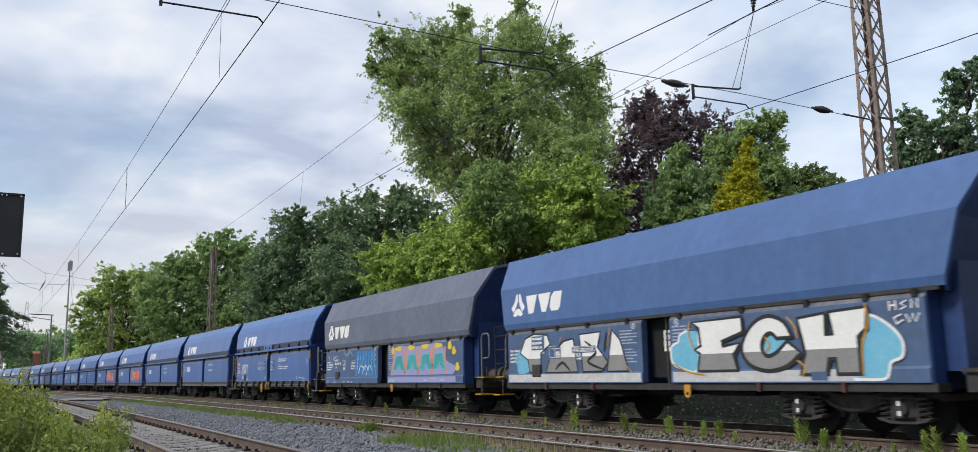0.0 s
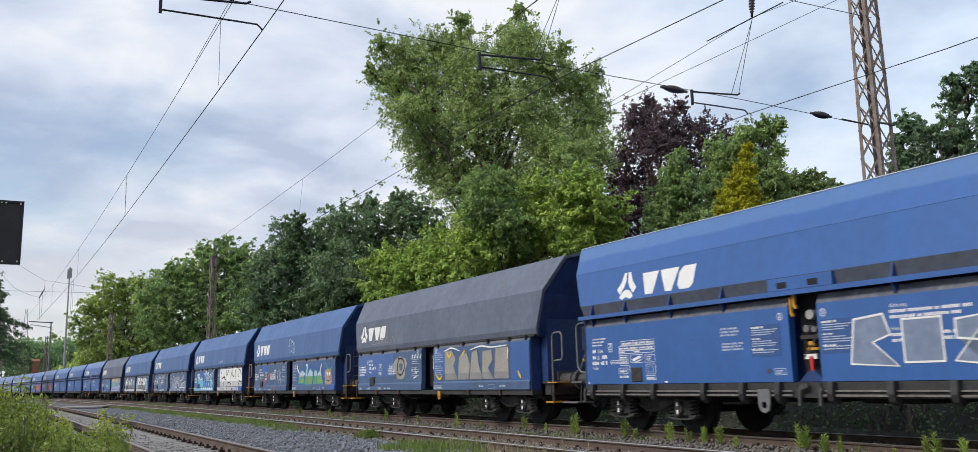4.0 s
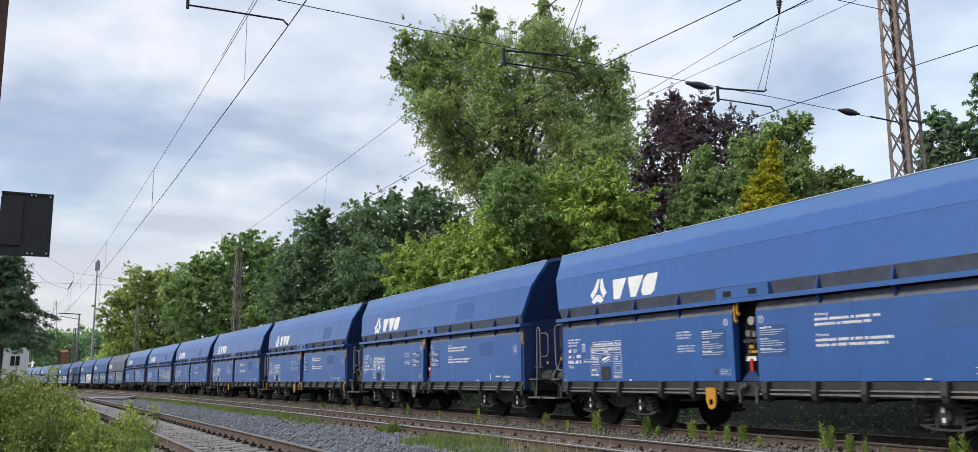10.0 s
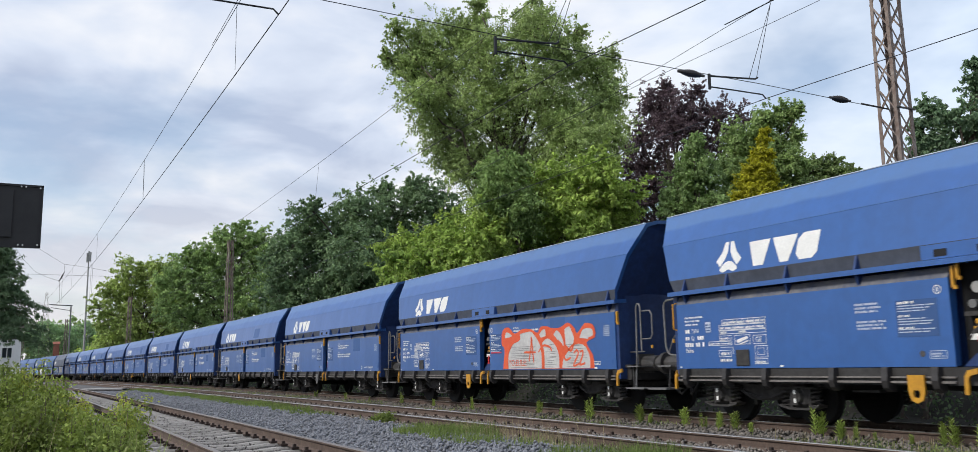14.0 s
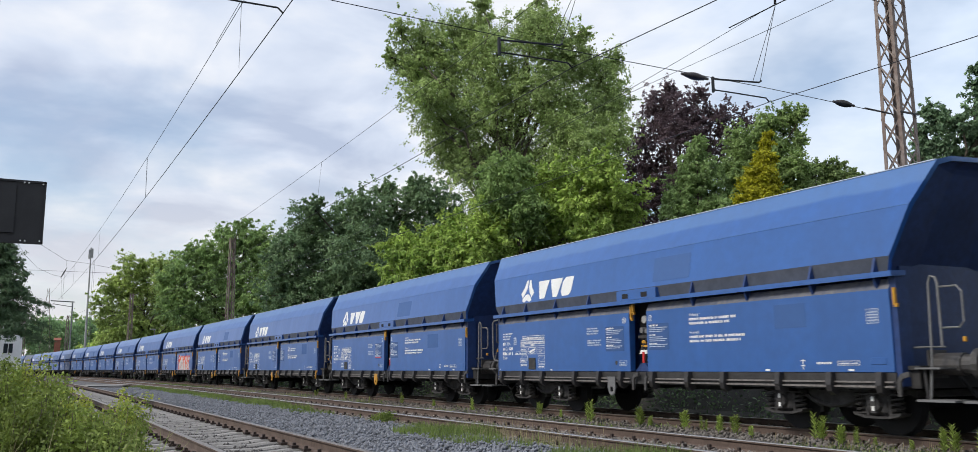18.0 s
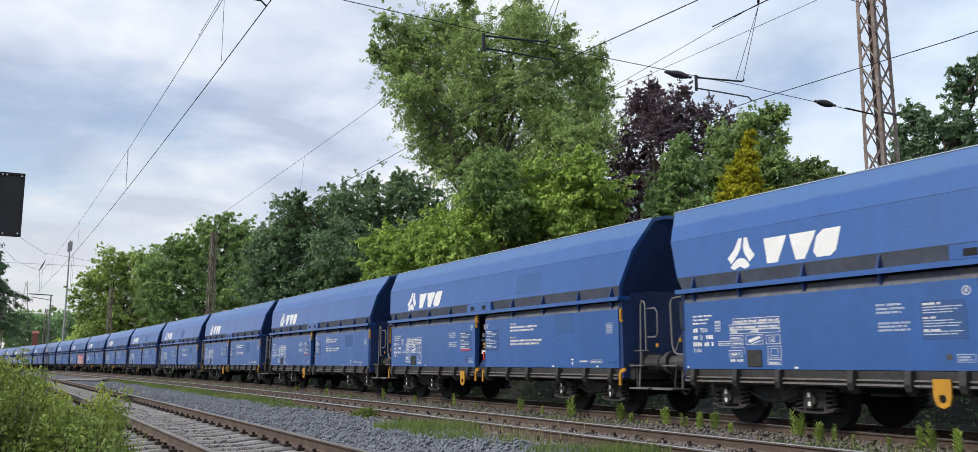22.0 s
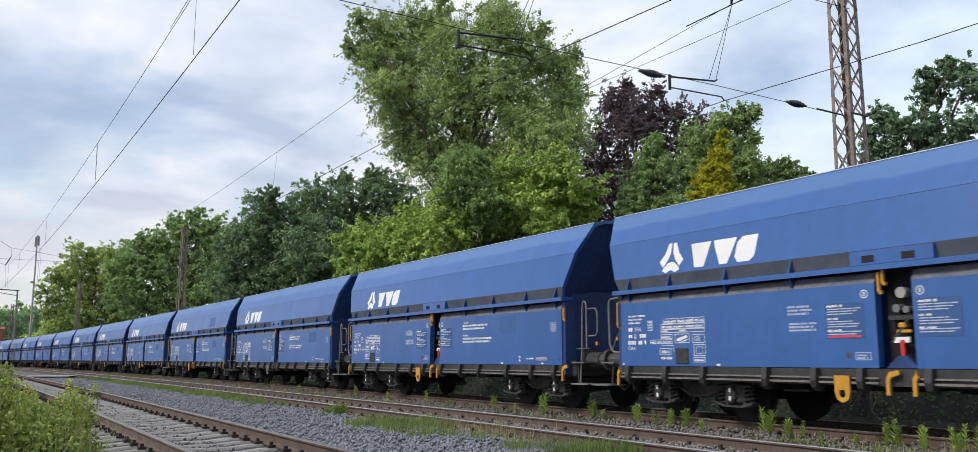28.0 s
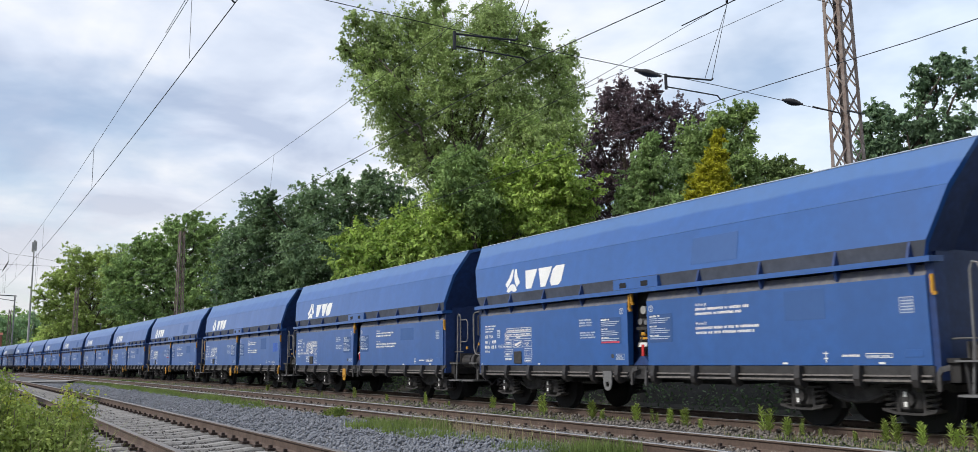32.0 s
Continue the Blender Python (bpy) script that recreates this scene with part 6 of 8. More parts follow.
def build_plants():
    rng = random.Random(11)
    kinds = [weed_plant(k) for k in range(6)]
    spots = [(27.6, 11.15, 0.8), (22.6, 11.25, 0.75), (21.3, 11.31, 0.4), (19.2, 11.3, 0.9), (17.9, 11.19, 0.55), (16.5, 11.14, 1.0), (14.8, 11.18, 1.15), (14.4, 11.08, 0.5), (13.5, 11.31, 0.95), (12.9, 11.14, 0.6), (12.5, 11.08, 0.85), (12.1, 11.27, 0.9), (11.6, 11.1, 0.5), (10.3, 11.27, 0.95), (9.8, 11.08, 0.9), (9.5, 11.14, 0.6), (9.2, 11.2, 0.4), (8.2, 11.32, 0.9), (7.9, 11.13, 0.95), (8.6, 11.17, 0.35), (25.3, 11.27, 0.5), (33.4, 11.29, 0.7), (37.4, 11.3, 0.6), (30.7, 11.21, 0.45), (7.6, 11.2, 0.9), (7.1, 11.3, 0.8), (6.6, 11.1, 0.9), (5.9, 11.2, 0.8)]
    for s, x, size in spots:
        st, lv = rng.choice(kinds)
        at = line_pose(s, x, -0.16) @ pose(0, 0, 0, 0, 0, rng.uniform(0, 360)) @ Matrix.Scale(size, 4)
        root = thing("weed", "green upright weed growing in the ballast", "plant", at, group="weeds between the tracks")
        part("stalk", st, None, root)
        part("leaves", lv, None, root)
    # a low clump beside the middle track
    shrub(*on_line(19.4, 7.4).xy, 0.5, 0.46, 71, LEAF_SHRUB, "low green clump of weeds in the ballast", 0.045, 40, "plant_clump")
    # the thicket beside the camera
    for k, (x, y, hgt, w) in enumerate(((-0.37, 7.2, 1.68, 0.50), (-0.71, 7.0, 1.70, 0.50), (-1.16, 8.0, 1.75, 0.60), (-0.59, 8.4, 1.73, 0.50), (-0.40, 9.8, 1.73, 0.50), (-0.19, 8.8, 1.69, 0.42), (-0.01, 9.0, 1.66, 0.34), (0.17, 8.7, 1.59, 0.30), (-0.18, 7.6, 1.55, 0.50), (0.10, 7.7, 1.47, 0.42), (0.00, 6.7, 1.37, 0.45), (0.30, 7.7, 1.36, 0.33), (0.45, 7.3, 1.28, 0.28), (0.69, 8.2, 1.42, 0.16), (0.77, 8.5, 1.39, 0.14), (0.33, 9.6, 1.29, 0.35), (0.35, 6.6, 1.31, 0.36), (0.49, 6.5, 1.25, 0.30), (0.71, 7.7, 1.28, 0.18))):
        kind = (LEAF_SHRUB, LEAF_NETTLE, LEAF_WEED)[(0, 2, 0, 0, 0, 0, 1, 0, 0, 2, 0, 1, 2, 1, 0, 2, 0, 2, 0)[k]]
        shrub(x, y, hgt, w, 80 + k, kind, "tall yellow-green weeds by the near track" if kind is LEAF_NETTLE else "dense leafy green shrub by the near track", 0.036, 46 if w > 0.2 else 22, per=28)

    def bank(rng, n):
        x = rng.uniform(-1.6, 0.75, n)
        y = rng.uniform(5.6, 10.5, n)
        return np.stack([x, y, np.full(n, -0.4)], -1)
    blades("tall_grass", GRASS, "tall green grass among the shrubs", 4200, bank, (0.7, 1.4), 0.005, 3, 0.5)
    blades("dry_grass", STRAW, "pale dry grass stalks among the shrubs", 1300, bank, (0.9, 1.5), 0.0035, 4, 0.6)
    blades("grass_strip", GRASS, "bright green grass strip beside the middle track", 26000, patchy(strip(6.5, 7.5, 25.0, 62, -0.22, 0.01, 1.1), 0.5), (0.1, 0.34), 0.008, 6)
    blades("grass_tuft", GRASS, "scattered tufts of grass at the edge of the ballast", 2600, patchy(strip(6.3, 7.4, 14.5, 26, -0.2, 0.01, 1.0), 0.08), (0.08, 0.26), 0.006, 16)
    blades("grass_patch", GRASS, "patch of tall grass in front of the middle track", 13000, patchy(strip(5.9, 7.6, 9.0, 15.4, -0.22, 0.01, 1.0), 0.35), (0.1, 0.36), 0.005, 7)
    blades("dry_grass", STRAW, "pale seed stalks above the grass patch", 320, strip(6.6, 7.6, 11.0, 15.0, -0.22, 0.01, 1.0), (0.34, 0.56), 0.003, 17, 0.4)
    blades("thin_grass", GRASS, "low thin weeds growing between the tracks", 12000, patchy(strip(9.4, 11.6, 5, 80, -0.17, 0.01, 1.4), 0.3), (0.03, 0.14), 0.008, 8, 0.8)
    blades("dead_grass", STRAW, "dry grey-brown stalks between the tracks", 1500, patchy(strip(9.8, 11.5, 5, 60, -0.17, 0.01, 1.4), 0.2), (0.08, 0.3), 0.003, 10)
    rng2 = np.random.default_rng(44)
    c = patchy(strip(9.5, 11.6, 4, 70, -0.15, 0.01, 1.5), 0.22)(rng2, 900)
    v, f = leaf_cloud(rng2, c, 16, 0.07, 0.05, flat=0.35)
    tagged(new("creeping_weed", quick_mesh("creeping_weed", v, f, LEAF_HEDGE)), "low dull green creeping weeds in the stones", "weeds", kind="stuff")
    blades("verge_grass", GRASS, "green verge beyond the near track", 9000, strip(-5, 1.0, 11, 90, -0.4, 0.03, 1.3), (0.2, 0.6), 0.012, 9)


def patchy(place, share):
    """Keeps a share of the places, in tufts and patches of uneven size."""
    def kept(rng, n):
        p = place(rng, n * 3)
        x, y = p[:, 0], p[:, 1]
        f = np.sin(x * 2.1 + 0.9 * np.sin(y * 0.6)) + np.sin(y * 0.83 + 1.3) + 0.7 * np.sin(y * 2.3 + x * 1.7) + 0.5 * np.sin(y * 5.1 - x * 3.0)
        order = np.argsort(-f + rng.normal(0, 0.5, len(f)))[: int(len(f) * share)]
        pick = rng.choice(order, min(n, len(order)), replace=False)
        return p[pick] if len(pick) == n else np.concatenate([p[pick], p[rng.choice(order, n - len(pick))]])
    return kept


# ---- overhead line ----
def lattice_mast(x, y, z0, height, half0, half1, turn, label, bays=16, apart=True):
    """A square mast of four angle legs with crossed bracing on each face."""
    root = thing("lattice_mast", label, "mast", pose(x, y, z0, 0, 0, turn), group="masts of the overhead line")
    def half(z):
        return half0 + (half1 - half0) * z / height
    leg = 0.04
    for sx in (-1, 1):
        for sy in (-1, 1):
            sh = Shape()
            v = []
            for z in (0, height):
                c = half(z)
                for dx, dy in ((0, 0), (leg * 2, 0), (leg * 2, 0.012), (0.012, 0.012), (0.012, leg * 2), (0, leg * 2)):
                    v.append((sx * (c - dx), sy * (c - dy), z))
            sh.add(v, [(k, (k + 1) % 6, 6 + (k + 1) % 6, 6 + k) for k in range(6)] + [(0, 1, 2, 3, 4, 5), (6, 7, 8, 9, 10, 11)])
            part("leg", sh, MAST, root)
    joined = Shape()
    for k in range(bays):
        za, zb = height * k / bays, height * (k + 1) / bays
        for face in range(4):
            ca, cb = half(za) - 0.01, half(zb) - 0.01
            for s in (-1, 1):
                p, q = (-s * ca, za), (s * cb, zb)
                off = 0.012 if s == 1 else -0.012
                sh = Shape()
                rot = Matrix.Rotation(math.pi / 2 * face, 4, "Z")
                w = 0.018
                d = Vector((q[0] - p[0], q[1] - p[1])).normalized()
                nrm = (-d.y * w, d.x * w)
                yy = -half((za + zb) / 2) + off
                v = [(p[0] + nrm[0], yy, p[1] + nrm[1]), (p[0] - nrm[0], yy, p[1] - nrm[1]), (q[0] - nrm[0], yy, q[1] - nrm[1]), (q[0] + nrm[0], yy, q[1] + nrm[1])]
                v += [(a, b + 0.008, c) for a, b, c in v]
                sh.add([rot @ Vector(t) for t in v], [(0, 1, 2, 3), (7, 6, 5, 4), (0, 3, 7, 4), (1, 5, 6, 2)])
                if apart:
                    part("brace", sh, MAST, root)
                else:
                    joined.add(sh.v, sh.f)
    if not apart:
        tagged(part("bracing", joined, MAST, root), kind="stuff")
    return root


def insulator_shape(p, q, r=0.075, sheds=9):
    p, q = Vector(p), Vector(q)
    pts, rad = [p], [0.025]
    for k in range(sheds):
        for t, rr in ((0.15, 0.6), (0.5, 1.0), (0.85, 0.6)):
            u = 0.14 + 0.72 * (k + t) / sheds
            e = math.sin(math.pi * min(max((k + t) / sheds, 0.12), 0.88)) ** 0.4
            pts.append(p.lerp(q, u))
            rad.append(r * rr * e)
    pts.append(q)
    rad.append(0.025)
    return Shape().tube(pts, rad, 10)


SPAN_Y = 12.05


def wire(name, points, r, label, group="wires of the overhead line"):
    return single(name, Shape().tube(points, r, 5, False), WIRE, label, "wire", group=group)


def build_overhead():
    m = lattice_mast(16.05, SPAN_Y, -0.6, 13.0, 0.30, 0.185, 0, "rust-stained lattice steel mast behind the train", 21)
    far = ((74.9, 15.9, 12.5), (126.0, 15.6, 11.6), (190.0, 15.5, 12.0), (255.0, 15.5, 12.0))
    for k, (s, x, hgt) in enumerate(far):
        p = on_line(s, x)
        lattice_mast(p.x, p.y, -0.6, hgt, 0.36, 0.2, 10, "weathered lattice steel mast beside the far track", 12, False)
    # lower cross-span with its insulators
    wire("cross_span_wire", [(15.9, SPAN_Y, 6.28), (12.15, SPAN_Y, 6.36), (7.64, SPAN_Y, 6.38), (2.7, SPAN_Y, 6.5), (-8.0, SPAN_Y, 6.8)], 0.007, "steel cross-span wire over the tracks")
    wire("head_span_wire", [(16.3, SPAN_Y, 8.8), (13.5, SPAN_Y, 8.72), (8.0, SPAN_Y, 8.5), (2.0, SPAN_Y, 8.9), (-8.0, SPAN_Y, 10.5)], 0.008, "steel head-span wire above the tracks")
    for x0, x1 in ((14.1, 14.7), (10.2, 10.82)):
        z = 6.3 if x0 > 9 else 6.4
        ins = insulator_shape((x0, SPAN_Y, z + 0.03), (x1, SPAN_Y, z + 0.02))
        single("insulator", ins, PORCELAIN, "dark ribbed insulator in the cross-span wire", "insulator", group="insulators of the cross-span", smooth=True)
    single("mast_bracket", Shape().tube([(15.0, SPAN_Y - 0.02, 6.3), (15.78, SPAN_Y - 0.02, 6.285)], [0.022, 0.016], 8).box(15.75, 16.3, SPAN_Y - 0.3, SPAN_Y - 0.27, 6.24, 6.275), STEEL, "steel bracket that ties the cross-span to the mast", "bracket")
    for x, z in ((12.34, 6.08), (7.83, 6.08), (2.89, 6.14)):
        root = thing("steady_arm", "grey tubular steady arm holding the contact wire", "steady arm", group="steady arms of the cross-span")
        part("upper_tube", Shape().tube([(x - 1.38, SPAN_Y, z + 0.26), (x - 0.24, SPAN_Y, z + 0.36), (x - 0.18, SPAN_Y, z + 0.4)], 0.018, 8), WIRE, root)
        part("drop_bracket", Shape().box(x - 1.42, x - 1.38, SPAN_Y - 0.02, SPAN_Y + 0.02, z - 0.0, z + 0.3), WIRE, root)
        part("lower_tube", Shape().tube([(x - 1.4, SPAN_Y, z + 0.05), (x - 0.9, SPAN_Y, z + 0.06), (x - 0.08, SPAN_Y, z + 0.07), (x, SPAN_Y, z)], 0.014, 8), WIRE, root)
    # contact and carrying wires along the line; each zigzags a little over its track
    for x, zc, zm, sag in ((12.34, 6.08, 8.12, 1.3), (7.83, 6.08, 7.98, 0.25), (2.89, 6.14, 7.34, -0.03)):
        centre = TRAIN_X if x > 11 else (MID_X if x > 6 else NEAR_X)
        swing = on_line(12.05, centre).x - x
        pts, top = [], []
        spans = (-51, 12.05, 75, 138, 201, 264)
        for j, (a, b) in enumerate(zip(spans, spans[1:])):
            for k in range(16):
                t = k / 16
                s = a + (b - a) * t
                side = -swing * (1 - 2 * t) * (-1) ** (j + 1)
                if s < 12.05 and centre > 4:
                    side = min(-swing + 0.085 * (12.05 - s), 0.32)
                pts.append(on_line(s, centre + side, zc))
                top.append(on_line(s, centre + (0.2 if j < 2 and centre > 11 else side * 0.5), zm - 4 * sag * t * (1 - t)))
        wire("contact_wire", pts, 0.008, "grooved copper contact wire above the track")
        wire("carrying_wire", top, 0.006, "carrying wire above the contact wire")
        if x < 4:
            wire("stitch_wire", [on_line(8.5, centre, zm + 0.12), on_line(13.2, centre + 0.02, zm + 0.1), on_line(17.1, centre, zm + 0.02)], 0.005, "short stitch wire beside the carrying wire")
            wire("dropper", [on_line(14.8, centre, zm), on_line(14.8, centre, zc)], 0.004, "thin vertical dropper between the two wires", "droppers of the overhead line")
            wire("dropper", [on_line(27.5, centre, zm), on_line(27.5, centre, zc)], 0.004, "thin vertical dropper between the two wires", "droppers of the overhead line")
        for k in range(0, len(pts) - 1):
            if k % 4 == 0 and k % 16:
                wire("dropper", [top[k], pts[k]], 0.004, "thin vertical dropper between the two wires", "droppers of the overhead line")
    wire("feeder_wire", [on_line(s, 12.6, 7.63) for s in (-40, -10, 0, 12, 20, 30)] + [on_line(s, 12.3, 7.63 - 0.012 * (s - 30)) for s in (45, 75)], 0.0055, "thin auxiliary wire above the far track")
    # suspension at the cross-span
    for x, zm in ((12.6, 8.1), (8.1, 7.95)):
        single("suspension_insulator", insulator_shape((x + 0.1, SPAN_Y, 8.72), (x + 0.05, SPAN_Y, zm + 0.05), 0.07, 7), PORCELAIN, "dark ribbed insulator hanging from the head span", "insulator", group="hanging insulators", smooth=True)
        wire("stay_wire", [(x + 0.05, SPAN_Y, zm), (x - 0.66, SPAN_Y, 6.43)], 0.006, "thin stay wire down to the cross-span", "stay wires")
        wire("stay_wire", [(x + 0.05, SPAN_Y, zm), (x - 0.47, SPAN_Y, 6.46)], 0.006, "thin stay wire down to the cross-span", "stay wires")
        single("wire_splice", Shape().tube([on_line(SPAN_Y - 0.9, x - 0.0, zm - 0.02), on_line(SPAN_Y + 1.2, x, zm - 0.04)], 0.012, 6), WIRE, "thick splice sleeve on the carrying wire", "splice")
    # the next cross-span, far down the line
    far_spans = (((-4.2, 22.4), (0.1, 19.9), (3.6, 17.7), (7.1, 17.3), (10.7, 16.7)), ((-3.3, 20.2), (-2.0, 18.2), (-0.3, 16.4), (1.6, 15.5), (3.1, 15.1)), ((-3.0, 16.0), (10.7, 16.0)))
    for pts in far_spans:
        wire("cross_span_wire", [(x, 150.0, z) for x, z in pts], 0.02, "far cross-span wire over the tracks")
    for x0, z0, x1, z1 in ((3.1, 15.1, 3.3, 11.7), (3.5, 15.96, 3.5, 11.7), (3.7, 16.2, 3.7, 17.72)):
        wire("dropper", [(x0, 150.0, z0), (x1, 150.0, z1)], 0.015, "far hanger below the cross-span", "droppers of the overhead line")
    single("insulator", insulator_shape((3.0, 150.0, 14.9), (3.8, 150.0, 16.6), 0.14, 5), PORCELAIN, "far dark insulator in the cross-span", "insulator", group="insulators of the cross-span", smooth=True)
    # distant cantilever
    for p in (Vector((5.9, 179.6, 0)),):
        root = thing("cantilever", "distant steel cantilever arm over the tracks", "cantilever")
        part("arm", Shape().tube([p + Vector((0.3, 0, 13.3)), p + Vector((-3.6, 0, 13.45))], 0.09, 6).tube([p + Vector((0, 0, 12.4)), p + Vector((-3.3, 0, 12.9))], 0.06, 5), WIRE, root)
        part("mast", Shape().tube([p + Vector((0, 0, -0.6)), p + Vector((0, 0, 13.2))], 0.13, 6), GALV, root)


def build_signal_board():
    root = thing("signal_board", "black sheet-metal board seen from behind on a brown post", "signal board")
    x0, x1, y, z0, z1 = -0.455, 0.012, 9.85, 2.32, 2.96
    part("board", Shape().chamfered(x0, x1, y - 0.02, y + 0.02, z0, z1, 0.012), BOARD, root)
    edge = Shape()
    for a, b, c, d in ((x0, x1, z1 - 0.02, z1), (x0, x1, z0, z0 + 0.02), (x1 - 0.015, x1, z0, z1)):
        edge.box(a, b, y - 0.035, y - 0.02, c, d)
    part("rim", edge, BOARD, root)
    for rx, rz in ((x1 - 0.03, z1 - 0.03), (x1 - 0.03, z0 + 0.03), (x1 - 0.16, z1 - 0.025), (x1 - 0.2, z1 - 0.025), (x1 - 0.16, z0 + 0.025), (x1 - 0.2, z0 + 0.025)):
        part("rivet", Shape().tube([(rx, y - 0.045, rz), (rx, y - 0.03, rz)], 0.008, 8), WHITE, root)
    part("fold", Shape().box(x0, x0 + 0.2, y - 0.05, y - 0.02, z0 + 0.1, z1 - 0.06), BOARD, root)
    post = Shape()
    px, py = -0.64, 10.0
    post.box(px - 0.09, px + 0.09, py - 0.085, py - 0.075, -0.6, 7.5).box(px - 0.09, px + 0.09, py + 0.075, py + 0.085, -0.6, 7.5).box(px - 0.005, px + 0.005, py - 0.075, py + 0.075, -0.6, 7.5)
    part("post", post, POST, root)
    part("clamp", Shape().box(px - 0.1, px + 0.14, py - 0.14, py - 0.085, 2.45, 2.5).box(px - 0.1, px + 0.14, py - 0.14, py - 0.085, 2.8, 2.85), STEEL, root)


def build_distance():
    # radio mast
    root = thing("radio_mast", "slim grey concrete radio mast far down the line", "radio mast", pose(9.35, 199.0, -0.6))
    part("shaft", Shape().tube([(0, 0, 0), (0, 0, 12), (0, 0, 25.2)], [0.27, 0.2, 0.12], 12), CONCRETE, root)
    part("ladder", Shape().box(0.5, 0.54, -0.6, -0.5, 3, 24).box(0.8, 0.84, -0.6, -0.5, 3, 24), GALV, root)
    for dx, z in ((0, 24.6), (-0.3, 24.2), (0.3, 24.4)):
        part("antenna", Shape().chamfered(dx - 0.16, dx + 0.16, -0.45, -0.2, z, z + 2.0, 0.05), CONCRETE, root)
    lattice_mast(2.6, 262.0, -0.6, 23.0, 1.6, 0.25, 0, "far lattice pylon beyond the bend", 8, False)
    # station lamps behind the train
    for s, x, hgt in ((70.0, 17.6, 7.2), (95.0, 16.0, 6.4), (112, 16.2, 6.2)):
        p = on_line(s, x)
        lamp = thing("platform_lamp", "grey lamp post with a white head behind the train", "street lamp", pose(p.x, p.y, -0.6), group="lamps behind the train")
        part("pole", Shape().tube([(0, 0, 0), (0, 0, hgt)], [0.07, 0.04], 8), GALV, lamp)
        part("lamp_head", Shape().chamfered(-0.5, 0.1, -0.14, 0.14, hgt, hgt + 0.14, 0.04), CONCRETE, lamp)
    # white house and brick hut beyond the thicket
    house = thing("house", "white rendered house half hidden by trees", "house", pose(-8.0, 150.0, -0.6, 0, 0, 8))
    part("wall", Shape().box(-4.5, 6.0, -4, 4, 0, 8.2), RENDER_WALL, house)
    part("roof", Shape().prism([(-4.6, 8.2), (4.6, 8.2), (0, 11.0)], (-4.9, 6.4), "x"), ROOF, house)
    for x in (-3.2, -0.8, 1.6, 4.2):
        for z in (1.2, 4.0, 6.2):
            win = part("window", Shape().box(x - 0.6, x + 0.6, -4.05, -3.98, z, z + 1.4), PANE, house)
            part("frame", Shape().box(x - 0.7, x + 0.7, -4.1, -4.04, z - 0.1, z).box(x - 0.04, x + 0.04, -4.1, -4.06, z, z + 1.4), RENDER_WALL, win)
    hut = thing("brick_hut", "slim red brick tower hut beside the line", "hut", pose(4.56, 213.6, -0.6))
    part("wall", Shape().box(-0.6, 0.6, -0.6, 0.6, 0, 7.9), BRICK, hut)
    part("roof", Shape().prism([(-0.72, 7.9), (0.72, 7.9), (0, 8.4)], (-0.72, 0.72), "x"), BRICK, hut)
    single("crossing_slab", swept([(4.6, -0.2), (4.6, -0.05), (7.3, -0.05), (7.3, -0.2)], 0.0, 0.0, stations(66, 70, 1.2)), PATH, "pale concrete crossing slab over the middle track", "crossing", kind="structure")


# ---- spray paint on the wagons ----
def blob(u, z, ru, rz, rng, n=26, rough=0.12):
    ph = [rng.uniform(0, 6.28) for _ in range(3)]
    ring = []
    for k in range(n):
        a = 2 * math.pi * k / n
        r = 1 + rough * math.sin(3 * a + ph[0]) + rough * 0.6 * math.sin(5 * a + ph[1]) + rough * 0.4 * math.sin(9 * a + ph[2])
        ring.append((u + ru * r * math.cos(a), min(max(z + rz * r * math.sin(a), 0.98), 2.16)))
    return ring


def smooth_line(points, n=5):
    """More points along a soft curve through the given ones."""
    out = []
    for k in range(len(points) - 1):
        p = [points[max(k - 1, 0)], points[k], points[k + 1], points[min(k + 2, len(points) - 1)]]
        for j in range(n):
            t = j / n
            out.append(tuple(0.5 * (2 * p[1][c] + (p[2][c] - p[0][c]) * t + (2 * p[0][c] - 5 * p[1][c] + 4 * p[2][c] - p[3][c]) * t * t + (3 * p[1][c] - 3 * p[2][c] + p[3][c] - p[0][c]) * t ** 3) for c in (0, 1)))
    return out + [tuple(points[-1])]


def stroke(points, w, lift, taper=0.0, closed=False):
    """A painted line of (u, z) points, with joined corners and, if wished, thin ends."""
    pts = [Vector(q) for q in points]
    n = len(pts)
    left, right = [], []
    for k, q in enumerate(pts):
        before, after = pts[k - 1] if k or closed else q, pts[(k + 1) % n] if k < n - 1 or closed else q
        d0, d1 = (q - before), (after - q)
        d = (d0.normalized() if d0.length > 1e-6 else Vector((0, 0))) + (d1.normalized() if d1.length > 1e-6 else Vector((0, 0)))
        d = d.normalized() if d.length > 1e-4 else Vector((1, 0))
        e = Vector((-d.y, d.x)) * w * (1 - taper * abs(2 * k / max(n - 1, 1) - 1) ** 2)
        left.append(q + e)
        right.append(q - e)
    v = [(NEAR - lift, at_u(q.x), q.y) for q in left + right]
    return Shape().add(v, [(k, (k + 1) % n, n + (k + 1) % n, n + k) for k in range(n if closed else n - 1)])


